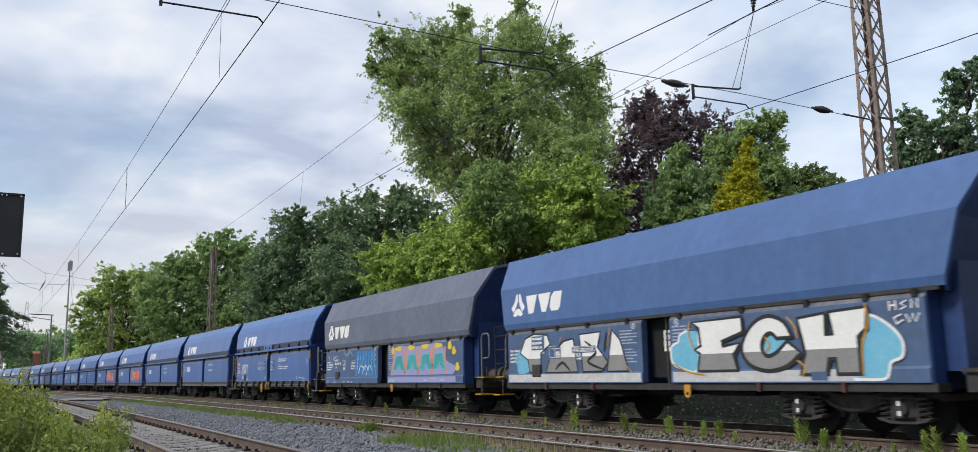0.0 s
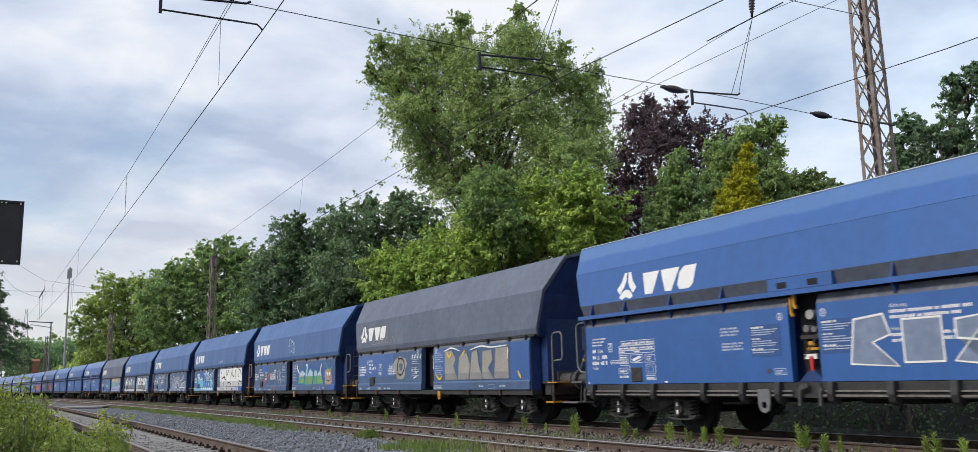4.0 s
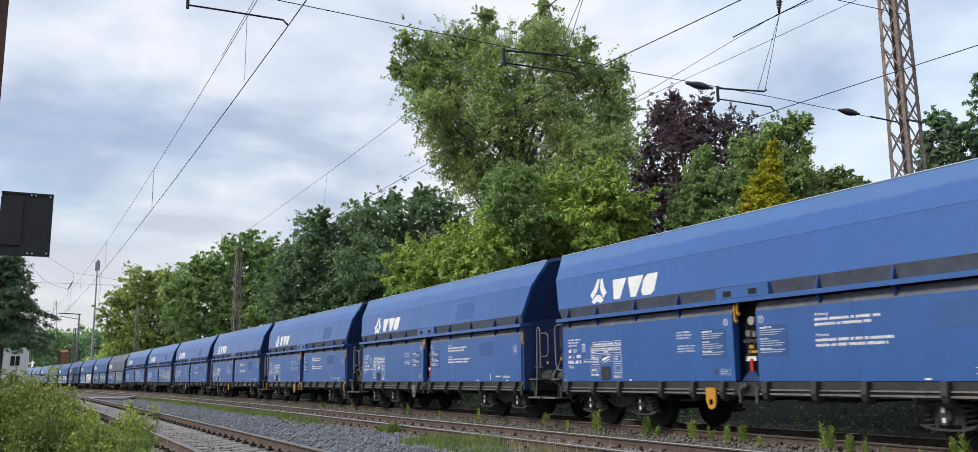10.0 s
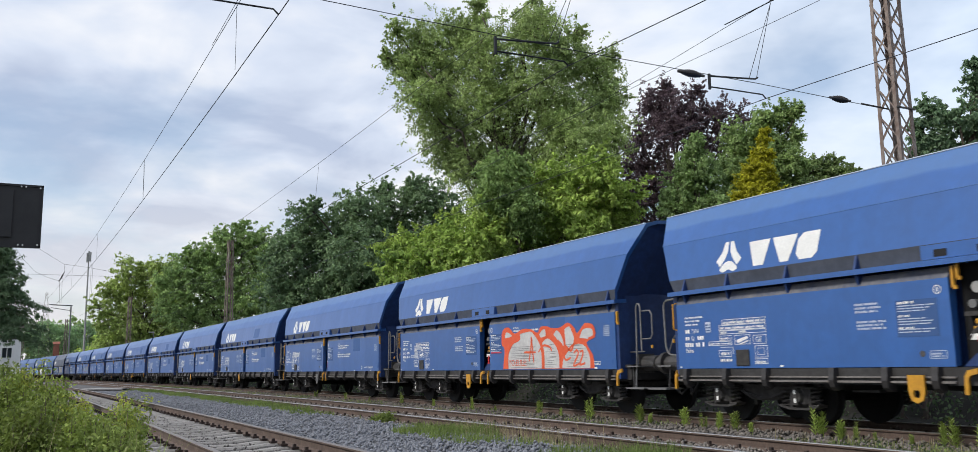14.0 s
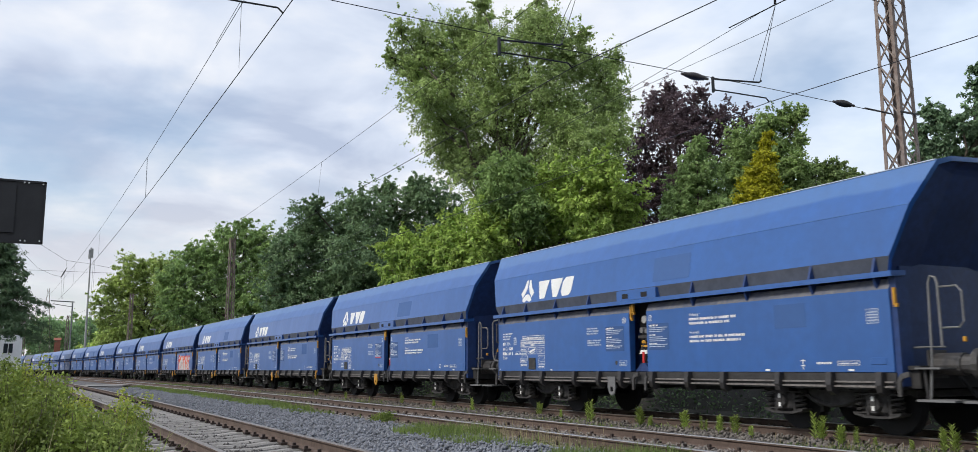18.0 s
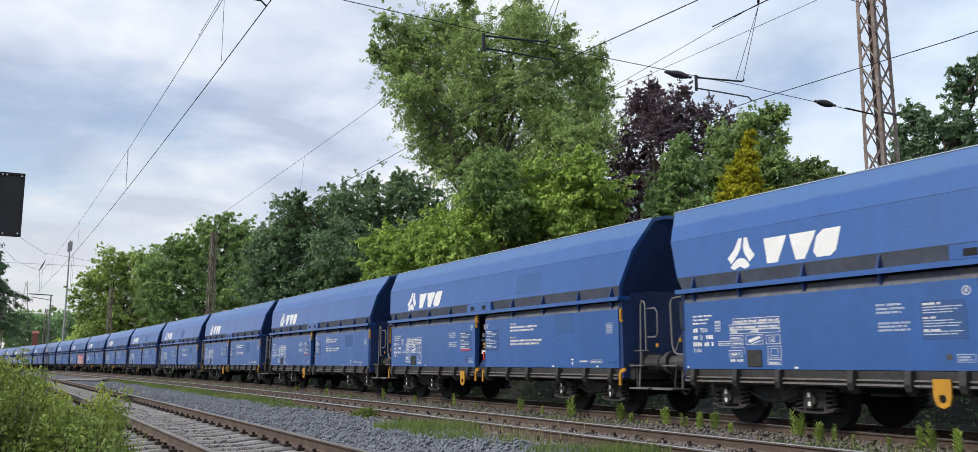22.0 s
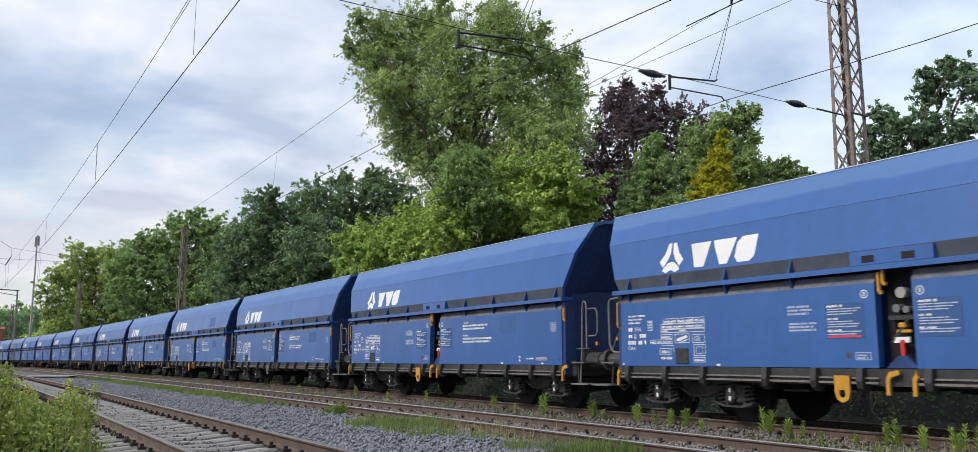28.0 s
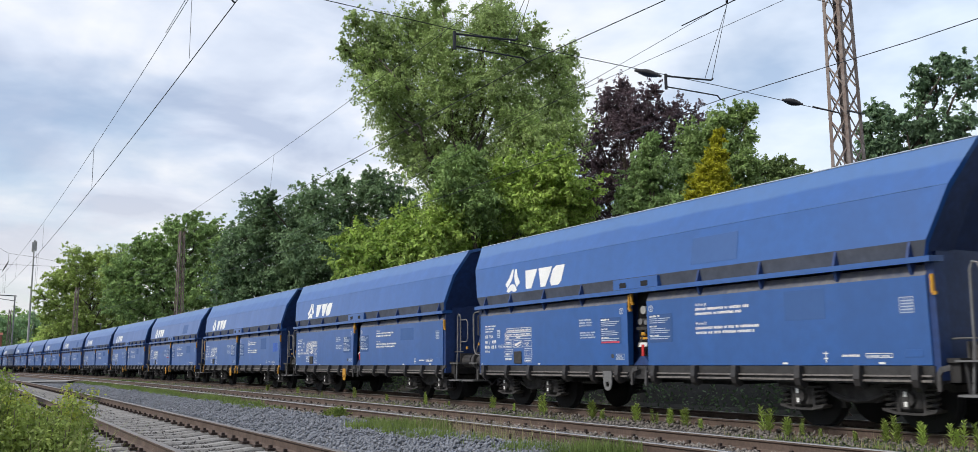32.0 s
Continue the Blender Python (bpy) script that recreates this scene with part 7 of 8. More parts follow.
def cut(ring, z, above):
    """The part of an outline above or below the height z."""
    out = []
    for (u0, z0), (u1, z1) in zip(ring, ring[1:] + ring[:1]):
        in0, in1 = (z0 >= z) == above, (z1 >= z) == above
        if in0:
            out.append((u0, z0))
        if in0 != in1:
            t = (z - z0) / (z1 - z0)
            out.append((u0 + (u1 - u0) * t, z))
    return out


def letter(root, ring, fill, edge, lift, w=0.035, lower=None, split=1.4, shadow=0.0):
    """One spray-painted letter form: fill, an optional second colour below, and its outline."""
    ring = list(ring)
    if shadow:
        paint(root, plate([(u + shadow, z - shadow * 0.6) for u, z in ring], NEAR, lift - 0.001), edge, "dark shadow of a spray-painted letter")
    paint(root, plate(ring, NEAR, lift), fill, "fill of a spray-painted letter")
    if lower:
        low = cut(ring, split, False)
        if len(low) > 2:
            paint(root, plate(low, NEAR, lift + 0.0012), lower, "darker lower half of a spray-painted letter")
    paint(root, stroke(ring, w, lift + 0.0024, closed=True), edge, "outline of a spray-painted letter")


def lines_of(root, many, w, lift, mat, label, taper=0.6, soft=True):
    """Several painted lines in one colour."""
    sh = Shape()
    for pts in many:
        q = stroke(smooth_line(pts) if soft else pts, w, lift, taper)
        sh.add(q.v, q.f)
    paint(root, sh, mat, label)


def paint(root, shape, mat, label="spray-painted graffiti shape"):
    return part("graffiti", shape, mat, root, label)


def mural(root, u0, u1, fills, edge, seed, rows=2, size=0.5, lift=0.006):
    """A painted piece along one door: leaning block forms with outlines, gaps and highlights."""
    rng = random.Random(seed)
    n = max(2, int((u1 - u0) / (size * 1.15)))
    w = (u1 - u0) / n
    for k in range(n):
        a, b = u0 + k * w, u0 + (k + 1) * w
        lean = rng.uniform(-0.12, 0.16)
        top, low = rng.uniform(1.86, 2.1), rng.uniform(1.05, 1.18)
        notch = rng.uniform(0.3, 0.7)
        mid = (top + low) / 2
        g = w * 0.3
        form = rng.choice((
            [(a, low), (a + lean, top), (a + g + lean, top), (a + g, mid + 0.08), (b - g, mid + 0.1), (b - g + lean, top - 0.05), (b + lean, top - 0.02), (b, low + 0.03), (b - g, low), (b - g, mid - 0.08), (a + g, mid - 0.1), (a + g, low)],
            [(a, low), (a + lean, top), (b + lean, top - 0.04), (b + lean, top - 0.26), (a + g + lean, top - 0.24), (a + g, mid), (b - 0.04, mid + 0.02), (b - 0.06, mid - 0.2), (a + g, mid - 0.2), (a + g, low)],
            [(a, mid), (a + 0.1 + lean, top - 0.08), (a + w * 0.5 + lean, top), (b + lean, top - 0.15), (b, mid), (b - 0.08, low + 0.12), (a + w * 0.5, low), (a + 0.05, low + 0.15)],
            [(a, low + 0.05), (a + w * notch + lean, top), (b, low), (b - g, low + 0.02), (a + w * notch + lean * 0.5, mid + 0.1), (a + g, low + 0.06)]))
        cu, cz = sum(p[0] for p in form) / len(form), sum(p[1] for p in form) / len(form)
        big = [(p[0] + 0.045 * (1 if p[0] > cu else -1), min(max(p[1] + 0.045 * (1 if p[1] > cz else -1), 0.99), 2.15)) for p in form]
        paint(root, plate(big, NEAR, lift + 0.0006 * k), edge, "outline of a spray-painted letter form")
        paint(root, plate(form, NEAR, lift + 0.004 + 0.0006 * k), fills[k % len(fills)], "fill of a spray-painted letter form")
        paint(root, stroke([(form[0][0] + 0.05, form[0][1] + 0.05), (form[1][0] + 0.05, form[1][1] - 0.06)], 0.012, lift + 0.012), WHITE, "pale highlight on graffiti")


def graffiti_red(root):
    """Red and white bubble piece over the rear door."""
    back = ((7.06, 0.97), (7.15, 1.47), (7.0, 1.62), (7.07, 1.96), (7.4, 2.03), (7.7, 1.86), (8.11, 1.96), (8.55, 1.93), (8.82, 1.84), (8.97, 1.97), (9.24, 1.98), (9.5, 1.92), (9.85, 1.92), (10.18, 2.02), (10.45, 1.89), (10.56, 1.76), (10.88, 1.97), (11.21, 1.9), (11.26, 1.65), (10.92, 1.54), (11.16, 1.25), (11.2, 0.97))
    paint(root, plate(smooth_line(back, 3), NEAR, 0.006), ORANGE, "red ground of bubble graffiti")
    bubbles = (((7.33, 0.98), (7.35, 1.34), (7.58, 1.6), (7.95, 1.71), (7.96, 1.85), (8.3, 1.9), (8.59, 1.88), (8.94, 1.58), (9.02, 1.3), (9.02, 0.98)),
               ((8.89, 1.81), (9.05, 1.92), (9.2, 1.92), (9.23, 1.74), (9.0, 1.69)),
               ((9.1, 0.98), (9.1, 1.36), (9.02, 1.6), (9.31, 1.71), (9.65, 1.53), (9.8, 1.28), (9.8, 0.98)),
               ((9.54, 1.78), (9.72, 1.89), (9.96, 1.7), (10.0, 1.46), (9.74, 1.63)),
               ((10.03, 1.9), (10.26, 1.95), (10.42, 1.74), (10.45, 1.6), (10.29, 1.37), (10.08, 1.49)),
               ((10.63, 1.65), (10.72, 1.8), (10.88, 1.88), (11.17, 1.85), (11.2, 1.68), (11.0, 1.62)),
               ((9.88, 0.98), (9.98, 1.25), (10.46, 1.53), (10.85, 1.5), (11.05, 1.26), (11.07, 0.98)),
               ((7.15, 1.8), (7.29, 1.94), (7.58, 1.84), (7.52, 1.76), (7.27, 1.74)))
    for k, ring in enumerate(bubbles):
        paint(root, plate(smooth_line(ring, 3), NEAR, 0.008 + 0.0003 * k), SILVER, "silver fill of bubble graffiti")
        paint(root, stroke(smooth_line(ring, 3), 0.026, 0.0118), ORANGE, "red outline of bubble graffiti")
    rng = random.Random(4)
    streaks = []
    for u0, u1 in ((7.42, 8.9), (9.15, 9.72), (10.05, 10.95)):
        for k in range(11):
            z = 1.02 + 0.05 * k
            a = rng.uniform(u0, u0 + 0.2)
            streaks.append(((a, z), ((a + u1) / 2, z + rng.uniform(-0.02, 0.02)), (u1 - rng.uniform(0, 0.25), z + rng.uniform(-0.02, 0.02))))
    lines_of(root, streaks, 0.007, 0.0115, OVERSPRAY, "grey roller streaks in the silver fill")
    red = (((8.17, 1.38), (8.74, 1.37)), ((8.4, 1.15), (8.5, 1.5), (8.54, 1.74), (8.58, 1.4), (8.63, 1.13)), ((8.86, 1.37), (9.08, 1.52), (9.38, 1.48), (9.46, 1.38)), ((9.74, 1.61), (9.94, 1.49), (10.04, 1.18), (10.28, 1.22)),
           ((10.41, 1.32), (10.53, 1.38), (10.58, 1.29), (10.38, 1.04), (10.62, 1.08)), ((10.66, 1.34), (10.77, 1.36), (10.75, 1.24), (10.64, 1.06), (10.85, 1.09)))
    lines_of(root, red, 0.026, 0.0125, ORANGE, "thin red spray-painted line", 0.2)
    paint(root, side_letters("YO:EULE!", 7.38, 1.05, 0.22, lift=0.0135), ORANGE, "red spray-painted writing")


def door_band(root, u0, u1, mat, z0=0.99, z1=2.15, lift=0.004):
    part("door_overspray", bars([(u0, u1, z0, z1 - z0)], lift), mat, root)


# ---- the train ----
TRAVEL = (0.0, 17.51, 34.35, 50.59, 66.28, 81.49, 96.26, 110.64, 124.67, 138.39, 151.83, 165.02, 178.0, 190.7, 203.27, 215.75, 228.03, 240.2, 252.34, 264.41, 276.44, 288.34, 300.2, 312.02, 323.83, 335.62, 347.4, 359.2, 371.0, 382.82, 394.66, 406.46, 418.28)
WAGONS = []


def build_train():
    new_label = "blue hopper wagon with a white mark on its hood"
    base = wagon(False, label=new_label)
    far = wagon(False, near_detail=False, label="blue hopper wagon far ahead in the train")
    far_grey = wagon(True, GREY_OLD, BLUE_DIRTY, False, "grey weathered hopper wagon far ahead in the train")
    old = wagon(True, label="faded blue hopper wagon covered with graffiti")
    old_grey = wagon(True, GREY_OLD, BLUE_DIRTY, True, "weathered grey hopper wagon with scribbled graffiti")
    ident = Matrix.Identity(4)
    used = set()

    def take(ob):
        if ob.name in used:
            return copy_thing(ob, ident)
        used.add(ob.name)
        return ob

    spare = {}
    for i in range(-24, 33):
        # copies are made before any wagon takes its own paint
        kind = far if i < -2 else base
        if i in (-12, -16):
            kind = far_grey
        if i in (-1, 4):
            kind = old_grey
        if i in (0, 1, 2, 3):
            kind = old
        spare[i] = copy_thing(kind, ident)
    for ob in (base, far, far_grey, old, old_grey):
        for o in [*ob.children_recursive, ob]:
            bpy.data.objects.remove(o)
    for i, w in spare.items():
        WAGONS.append((i, w))
    decorate(spare)
    for o in spare[2].children:
        if o.name.startswith("handrail") and o.data.vertices[0].co.y < 0:
            o.data = o.data.copy()
            o.data.materials[0] = YELLOW
            tagged(o, "bent yellow handrail")
    # touched-up paint lies a little differently on each wagon
    rng = random.Random(27)
    for i in range(5, 33):
        u, z, wd = rng.uniform(9.3, 9.9), rng.uniform(1.6, 1.72), rng.uniform(0.65, 0.9)
        part("paint_patch", bars([(u, u + wd, z, rng.uniform(0.34, 0.48))], 0.003), BLUE_PATCH, spare[i], "darker rectangle of touch-up paint")
        if i % 3 == 0 or i in (7, 10, 17):
            u = rng.uniform(6.4, 9.0)
            part("paint_patch", on_hood([(u, 2.72), (u + 1.1, 2.72), (u + 1.1, 3.2), (u, 3.2)], HOOD_NEW, 0.003), BLUE_PATCH, spare[i], "darker rectangle of touch-up paint")
    for i in (7, 8, 14, 17, 20, 21, 23, 24, 27, 30):
        u = 6.42 if i == 14 else 4.93
        part("warning_stripe", bars([(u, u + 0.57, 1.385, 0.035)], 0.009), SPRAY_RED, spare[i])
    # some wagons have unpainted eyes, hooks and handholds
    eye = tow_eye_mesh().mesh("towing_eye", GALV)
    for i in (5, 10, 13, 18, 25, 30):
        for o in spare[i].children:
            if o.name.startswith("towing_eye"):
                o.data = eye
                tagged(o, "grey steel towing eye")
    bare = {}
    for i in (5, 6, 7, 8, 10, 11, 12, 17, 18, 20, 22, 25, 29, 30, 31):
        for o in spare[i].children:
            kind = o.name.split(".")[0]
            if kind in ("lock_hook", "handhold"):
                if o.data.name not in bare:
                    me = o.data.copy()
                    me.materials[0] = BUFFER
                    bare[o.data.name] = me
                o.data = bare[o.data.name]
                tagged(o, "bare steel lock hook" if kind == "lock_hook" else "bare steel handhold")


def half_door_letters(root):
    """Silver letters on the front door, their lower half greyed as the shade of a door fold."""
    door_band(root, 0.2, 5.4, SILVER, 0.87, 1.05, 0.0225)
    paint(root, plate(blob(0.9, 1.35, 0.4, 0.3, random.Random(1)), NEAR, 0.004), SPRAY_CYAN, "light blue spray-painted cloud")
    forms = (((0.75, 1.56), (1.0, 1.9), (1.4, 2.0), (1.98, 1.95), (2.1, 1.73), (1.68, 1.53), (1.7, 1.09), (1.2, 1.09), (1.1, 1.4)),
             ((2.1, 1.45), (2.67, 1.78), (3.05, 1.82), (3.2, 1.09), (1.9, 1.09)),
             ((3.3, 1.9), (4.08, 1.92), (3.96, 1.6), (4.32, 1.28), (4.1, 1.09), (3.4, 1.09), (3.35, 1.55)),
             ((4.28, 1.09), (4.5, 1.93), (4.76, 1.72), (5.0, 1.09)))
    for k, ring in enumerate(forms):
        letter(root, ring, WHITE, SPRAY_BLACK, 0.006 + 0.001 * k, 0.022, OVERSPRAY, 1.42)
    lines_of(root, (((3.5, 1.75), (3.9, 1.5), (3.6, 1.3), (4.2, 1.12)), ((4.3, 1.9), (4.2, 1.5)), ((2.3, 1.15), (2.6, 1.3), (2.9, 1.12))), 0.035, 0.013, SPRAY_BLACK, "black spray-painted accents")
    lines_of(root, (((2.5, 1.75), (2.62, 1.9)), ((4.3, 1.6), (4.45, 2.0)), ((4.95, 1.2), (5.1, 1.06))), 0.014, 0.0135, YELLOW, "thin yellow spray-painted line")
    part("label_plate", bars([(1.3, 1.85, 1.62, 0.32), (2.05, 2.55, 1.4, 0.26), (3.0, 3.9, 1.5, 0.14)], 0.0142), BLUE_DIRTY, root)
    part("label_lettering", bars(boxed(2.08, 2.3, 1.42, 1.63, 0, 3) + boxed(2.32, 2.53, 1.42, 1.63, 1, 4) + boxed(3.02, 3.88, 1.52, 1.63, 2, 5) + print_rows([(1.33, 1.8, 1.65 + 0.1 * k, 0.06) for k in range(3)], 8, 0.05), 0.016), WHITE, root)


def big_letters(root):
    """Three big white letters between light blue clouds, their feet greyed as the shade of a door fold."""
    door_band(root, 6.36, 10.5, SILVER, 0.87, 1.05, 0.0225)
    left = ((6.81, 1.8), (6.6, 1.72), (6.55, 1.6), (6.36, 1.52), (6.36, 1.24), (6.6, 1.12), (7.05, 1.08), (7.11, 1.77))
    right = ((10.5, 1.45), (10.62, 1.8), (10.84, 1.8), (11.09, 1.64), (11.22, 1.5), (11.27, 1.36), (11.22, 1.2), (11.05, 1.14), (11.0, 1.0), (10.9, 0.9), (10.4, 0.9))
    for ring in (left, right):
        ring = smooth_line(ring, 3)
        paint(root, plate(ring, NEAR, 0.0235), SPRAY_CYAN, "light blue spray-painted cloud")
        paint(root, stroke(ring, 0.022, 0.0245), WHITE, "white rim of a spray-painted cloud")
    paint(root, plate(blob(8.85, 1.45, 0.3, 0.25, random.Random(3)), NEAR, 0.0235), SPRAY_CYAN, "light blue spray-painted cloud")
    effs = ((6.96, 1.94), (8.2, 1.97), (8.21, 1.7), (7.7, 1.57), (7.72, 1.48), (8.12, 1.52), (7.97, 1.33), (8.04, 1.06), (7.05, 1.06), (7.13, 1.37), (7.0, 1.44), (7.16, 1.51), (7.12, 1.82))
    round_one = smooth_line(((9.28, 1.58), (9.14, 1.82), (8.81, 1.94), (8.48, 1.84), (8.24, 1.6), (8.18, 1.36), (8.35, 1.14), (8.73, 1.04), (9.14, 1.11), (9.45, 1.32)), 3) + [(9.18, 1.51)] + smooth_line(((8.97, 1.35), (8.78, 1.28), (8.66, 1.34), (8.63, 1.48), (8.72, 1.62), (8.86, 1.65), (8.97, 1.56)), 3)
    aitch = ((9.42, 1.86), (9.96, 1.91), (9.95, 1.58), (10.09, 1.58), (10.03, 1.92), (10.72, 1.95), (10.69, 1.63), (10.54, 1.52), (10.53, 0.98), (10.12, 0.98), (10.11, 1.21), (9.98, 1.21), (9.92, 0.98), (9.42, 0.98), (9.53, 1.3))
    for k, ring in enumerate((effs, round_one, aitch)):
        letter(root, ring, WHITE, SPRAY_BLACK, 0.0255 + 0.003 * k, 0.034, OVERSPRAY, 1.36, 0.05)
    lines_of(root, (((6.9, 1.97), (6.86, 1.7), (7.0, 1.45)), ((6.4, 1.2), (6.8, 1.05), (7.2, 1.0)), ((10.7, 2.0), (10.72, 1.7), (10.6, 1.4), (10.58, 0.95)), ((8.72, 1.6), (8.8, 1.45), (8.7, 1.35)), ((9.2, 1.9), (9.35, 1.75), (9.4, 1.55)), ((9.36, 1.2), (9.5, 1.1), (9.45, 0.95))), 0.016, 0.036, YELLOW, "thin yellow spray-painted line", 0.3)
    lines_of(root, (((11.1, 2.0), (11.1, 1.86)), ((11.1, 1.93), (11.2, 1.94)), ((11.2, 2.0), (11.2, 1.86)), ((11.38, 1.99), (11.28, 1.95), (11.36, 1.9), (11.27, 1.87)), ((11.45, 1.87), (11.45, 2.0), (11.55, 1.87), (11.55, 2.0)), ((11.28, 1.8), (11.16, 1.76), (11.2, 1.67), (11.3, 1.72)), ((11.35, 1.8), (11.4, 1.68), (11.46, 1.8), (11.5, 1.68), (11.56, 1.8))), 0.014, 0.024, WHITE, "white spray-painted tag", 0.1, False)
    part("label_plate", bars([(9.62, 9.92, 0.89, 0.13)], 0.034), BLUE_DIRTY, root)


def outlined_letters(root):
    """White outlined letters with a thin hazy fill on the rear door."""
    forms = (((7.1, 1.08), (7.21, 1.45), (7.48, 1.84), (7.72, 1.82), (7.63, 1.55), (7.94, 1.82), (8.1, 1.76), (7.89, 1.54), (8.38, 1.1), (8.07, 1.06), (7.66, 1.37), (7.52, 1.07)),
             ((8.0, 1.66), (8.84, 1.85), (8.89, 1.63), (8.49, 1.56), (8.58, 1.47), (8.98, 1.5), (9.04, 1.38), (8.6, 1.29), (8.69, 1.08), (8.32, 1.12), (8.16, 1.38)),
             ((9.07, 1.76), (9.39, 1.77), (9.6, 1.68), (9.59, 1.58), (9.98, 1.55), (10.2, 1.36), (10.34, 1.07), (9.52, 1.07), (9.29, 1.31), (9.1, 1.4), (9.18, 1.56)),
             ((10.28, 1.67), (10.91, 1.87), (10.95, 1.68), (10.32, 1.51), (10.4, 1.45), (10.58, 1.34), (11.41, 1.47), (11.5, 1.07), (10.5, 1.07), (10.33, 1.32)))
    rng = random.Random(6)
    for k, ring in enumerate(forms):
        letter(root, ring, HAZE, WHITE, 0.006 + 0.003 * k, 0.026)
        paint(root, stroke([(u + 0.03, z - 0.035) for u, z in ring[:6]], 0.012, 0.0095 + 0.003 * k), SPRAY_BLACK, "thin black shading line")
        us = [q[0] for q in ring]
        lines_of(root, [((a, 1.1), (a + rng.uniform(0.05, 0.2), rng.uniform(1.3, 1.45))) for a in [rng.uniform(min(us) + 0.05, max(us) - 0.25) for _ in range(9)]], 0.01, 0.009 + 0.003 * k, PALE, "pale spray-painted streaks")
    lines_of(root, (((7.0, 1.09), (7.0, 0.87)), ((8.1, 1.05), (8.4, 0.87)), ((9.5, 1.05), (9.7, 0.87)), ((10.6, 0.86), (11.0, 0.98), (11.5, 1.04)), ((10.7, 0.86), (11.3, 0.95))), 0.016, 0.026, WHITE, "white spray-painted line")
    part("foot_band", bars([(7.0, 10.3, 0.88, 0.15)], 0.0225), HAZE, root)


def bubbly_blue(root):
    """Blue and light blue piece with white rims on the front door."""
    base = ((0.75, 1.1), (0.9, 1.55), (1.3, 1.8), (1.7, 1.6), (2.1, 1.5), (2.6, 1.6), (2.85, 1.86), (3.1, 1.8), (3.4, 1.98), (3.7, 1.8), (4.0, 1.93), (4.3, 1.7), (4.66, 1.82), (4.75, 1.5), (5.1, 1.1))
    paint(root, plate(smooth_line(base, 3) + [(2.9, 1.09)], NEAR, 0.005), SPRAY_CYAN, "light blue ground of graffiti")
    for k, (u, a) in enumerate(((1.0, 0.25), (2.95, 0.3), (3.55, 0.32), (4.2, 0.3))):
        ring = [(u - a, 1.1), (u - a * 0.9, 1.55), (u - a * 0.3, 1.84), (u + a * 0.4, 1.82), (u + a, 1.5), (u + a * 1.2, 1.1)]
        paint(root, plate(smooth_line(ring, 3), NEAR, 0.0065 + 0.0006 * k), SPRAY_BLUE, "blue fill of graffiti")
    rims = (base[2:6], ((2.7, 1.6), (2.87, 1.86), (3.12, 1.75), (3.15, 1.5)), ((3.15, 1.75), (3.41, 1.98), (3.6, 1.85), (3.62, 1.6)), ((3.65, 1.8), (3.99, 1.93), (4.1, 1.7)), ((4.3, 1.6), (4.66, 1.82), (4.78, 1.5), (4.4, 1.45)), ((4.8, 1.5), (5.0, 1.3), (5.1, 1.1)), ((0.75, 1.3), (1.0, 1.75), (1.3, 1.8)), ((2.9, 1.5), (3.0, 1.1)), ((3.6, 1.3), (3.75, 1.1)), ((4.0, 1.35), (4.3, 1.1)))
    lines_of(root, rims, 0.028, 0.0105, WHITE, "white rim of graffiti", 0.3)
    door_band(root, 0.3, 5.4, SPRAY_CYAN, 0.88, 1.03, 0.0225)
    lines_of(root, [((2.2 + 0.5 * k, 0.9), (2.4 + 0.5 * k, 1.02), (2.6 + 0.5 * k, 0.9)) for k in range(6)], 0.05, 0.0235, WHITE, "white rim of graffiti")
    part("label_plate", bars([(1.95, 2.8, 1.66, 0.35)], 0.0145), BLUE_BRIGHT, root)
    part("label_plate", bars([(3.4, 4.25, 1.42, 0.3), (2.55, 2.78, 1.45, 0.3)], 0.0125), BLUE_DIRTY, root)
    part("label_lettering", bars(boxed(3.42, 4.23, 1.56, 1.7, 2, 5) + boxed(3.42, 4.23, 1.43, 1.55, 2, 6) + print_rows([(1.3, 1.85, 1.62 + 0.1 * k, 0.06) for k in range(3)], 8, 0.05), 0.016), WHITE, root)


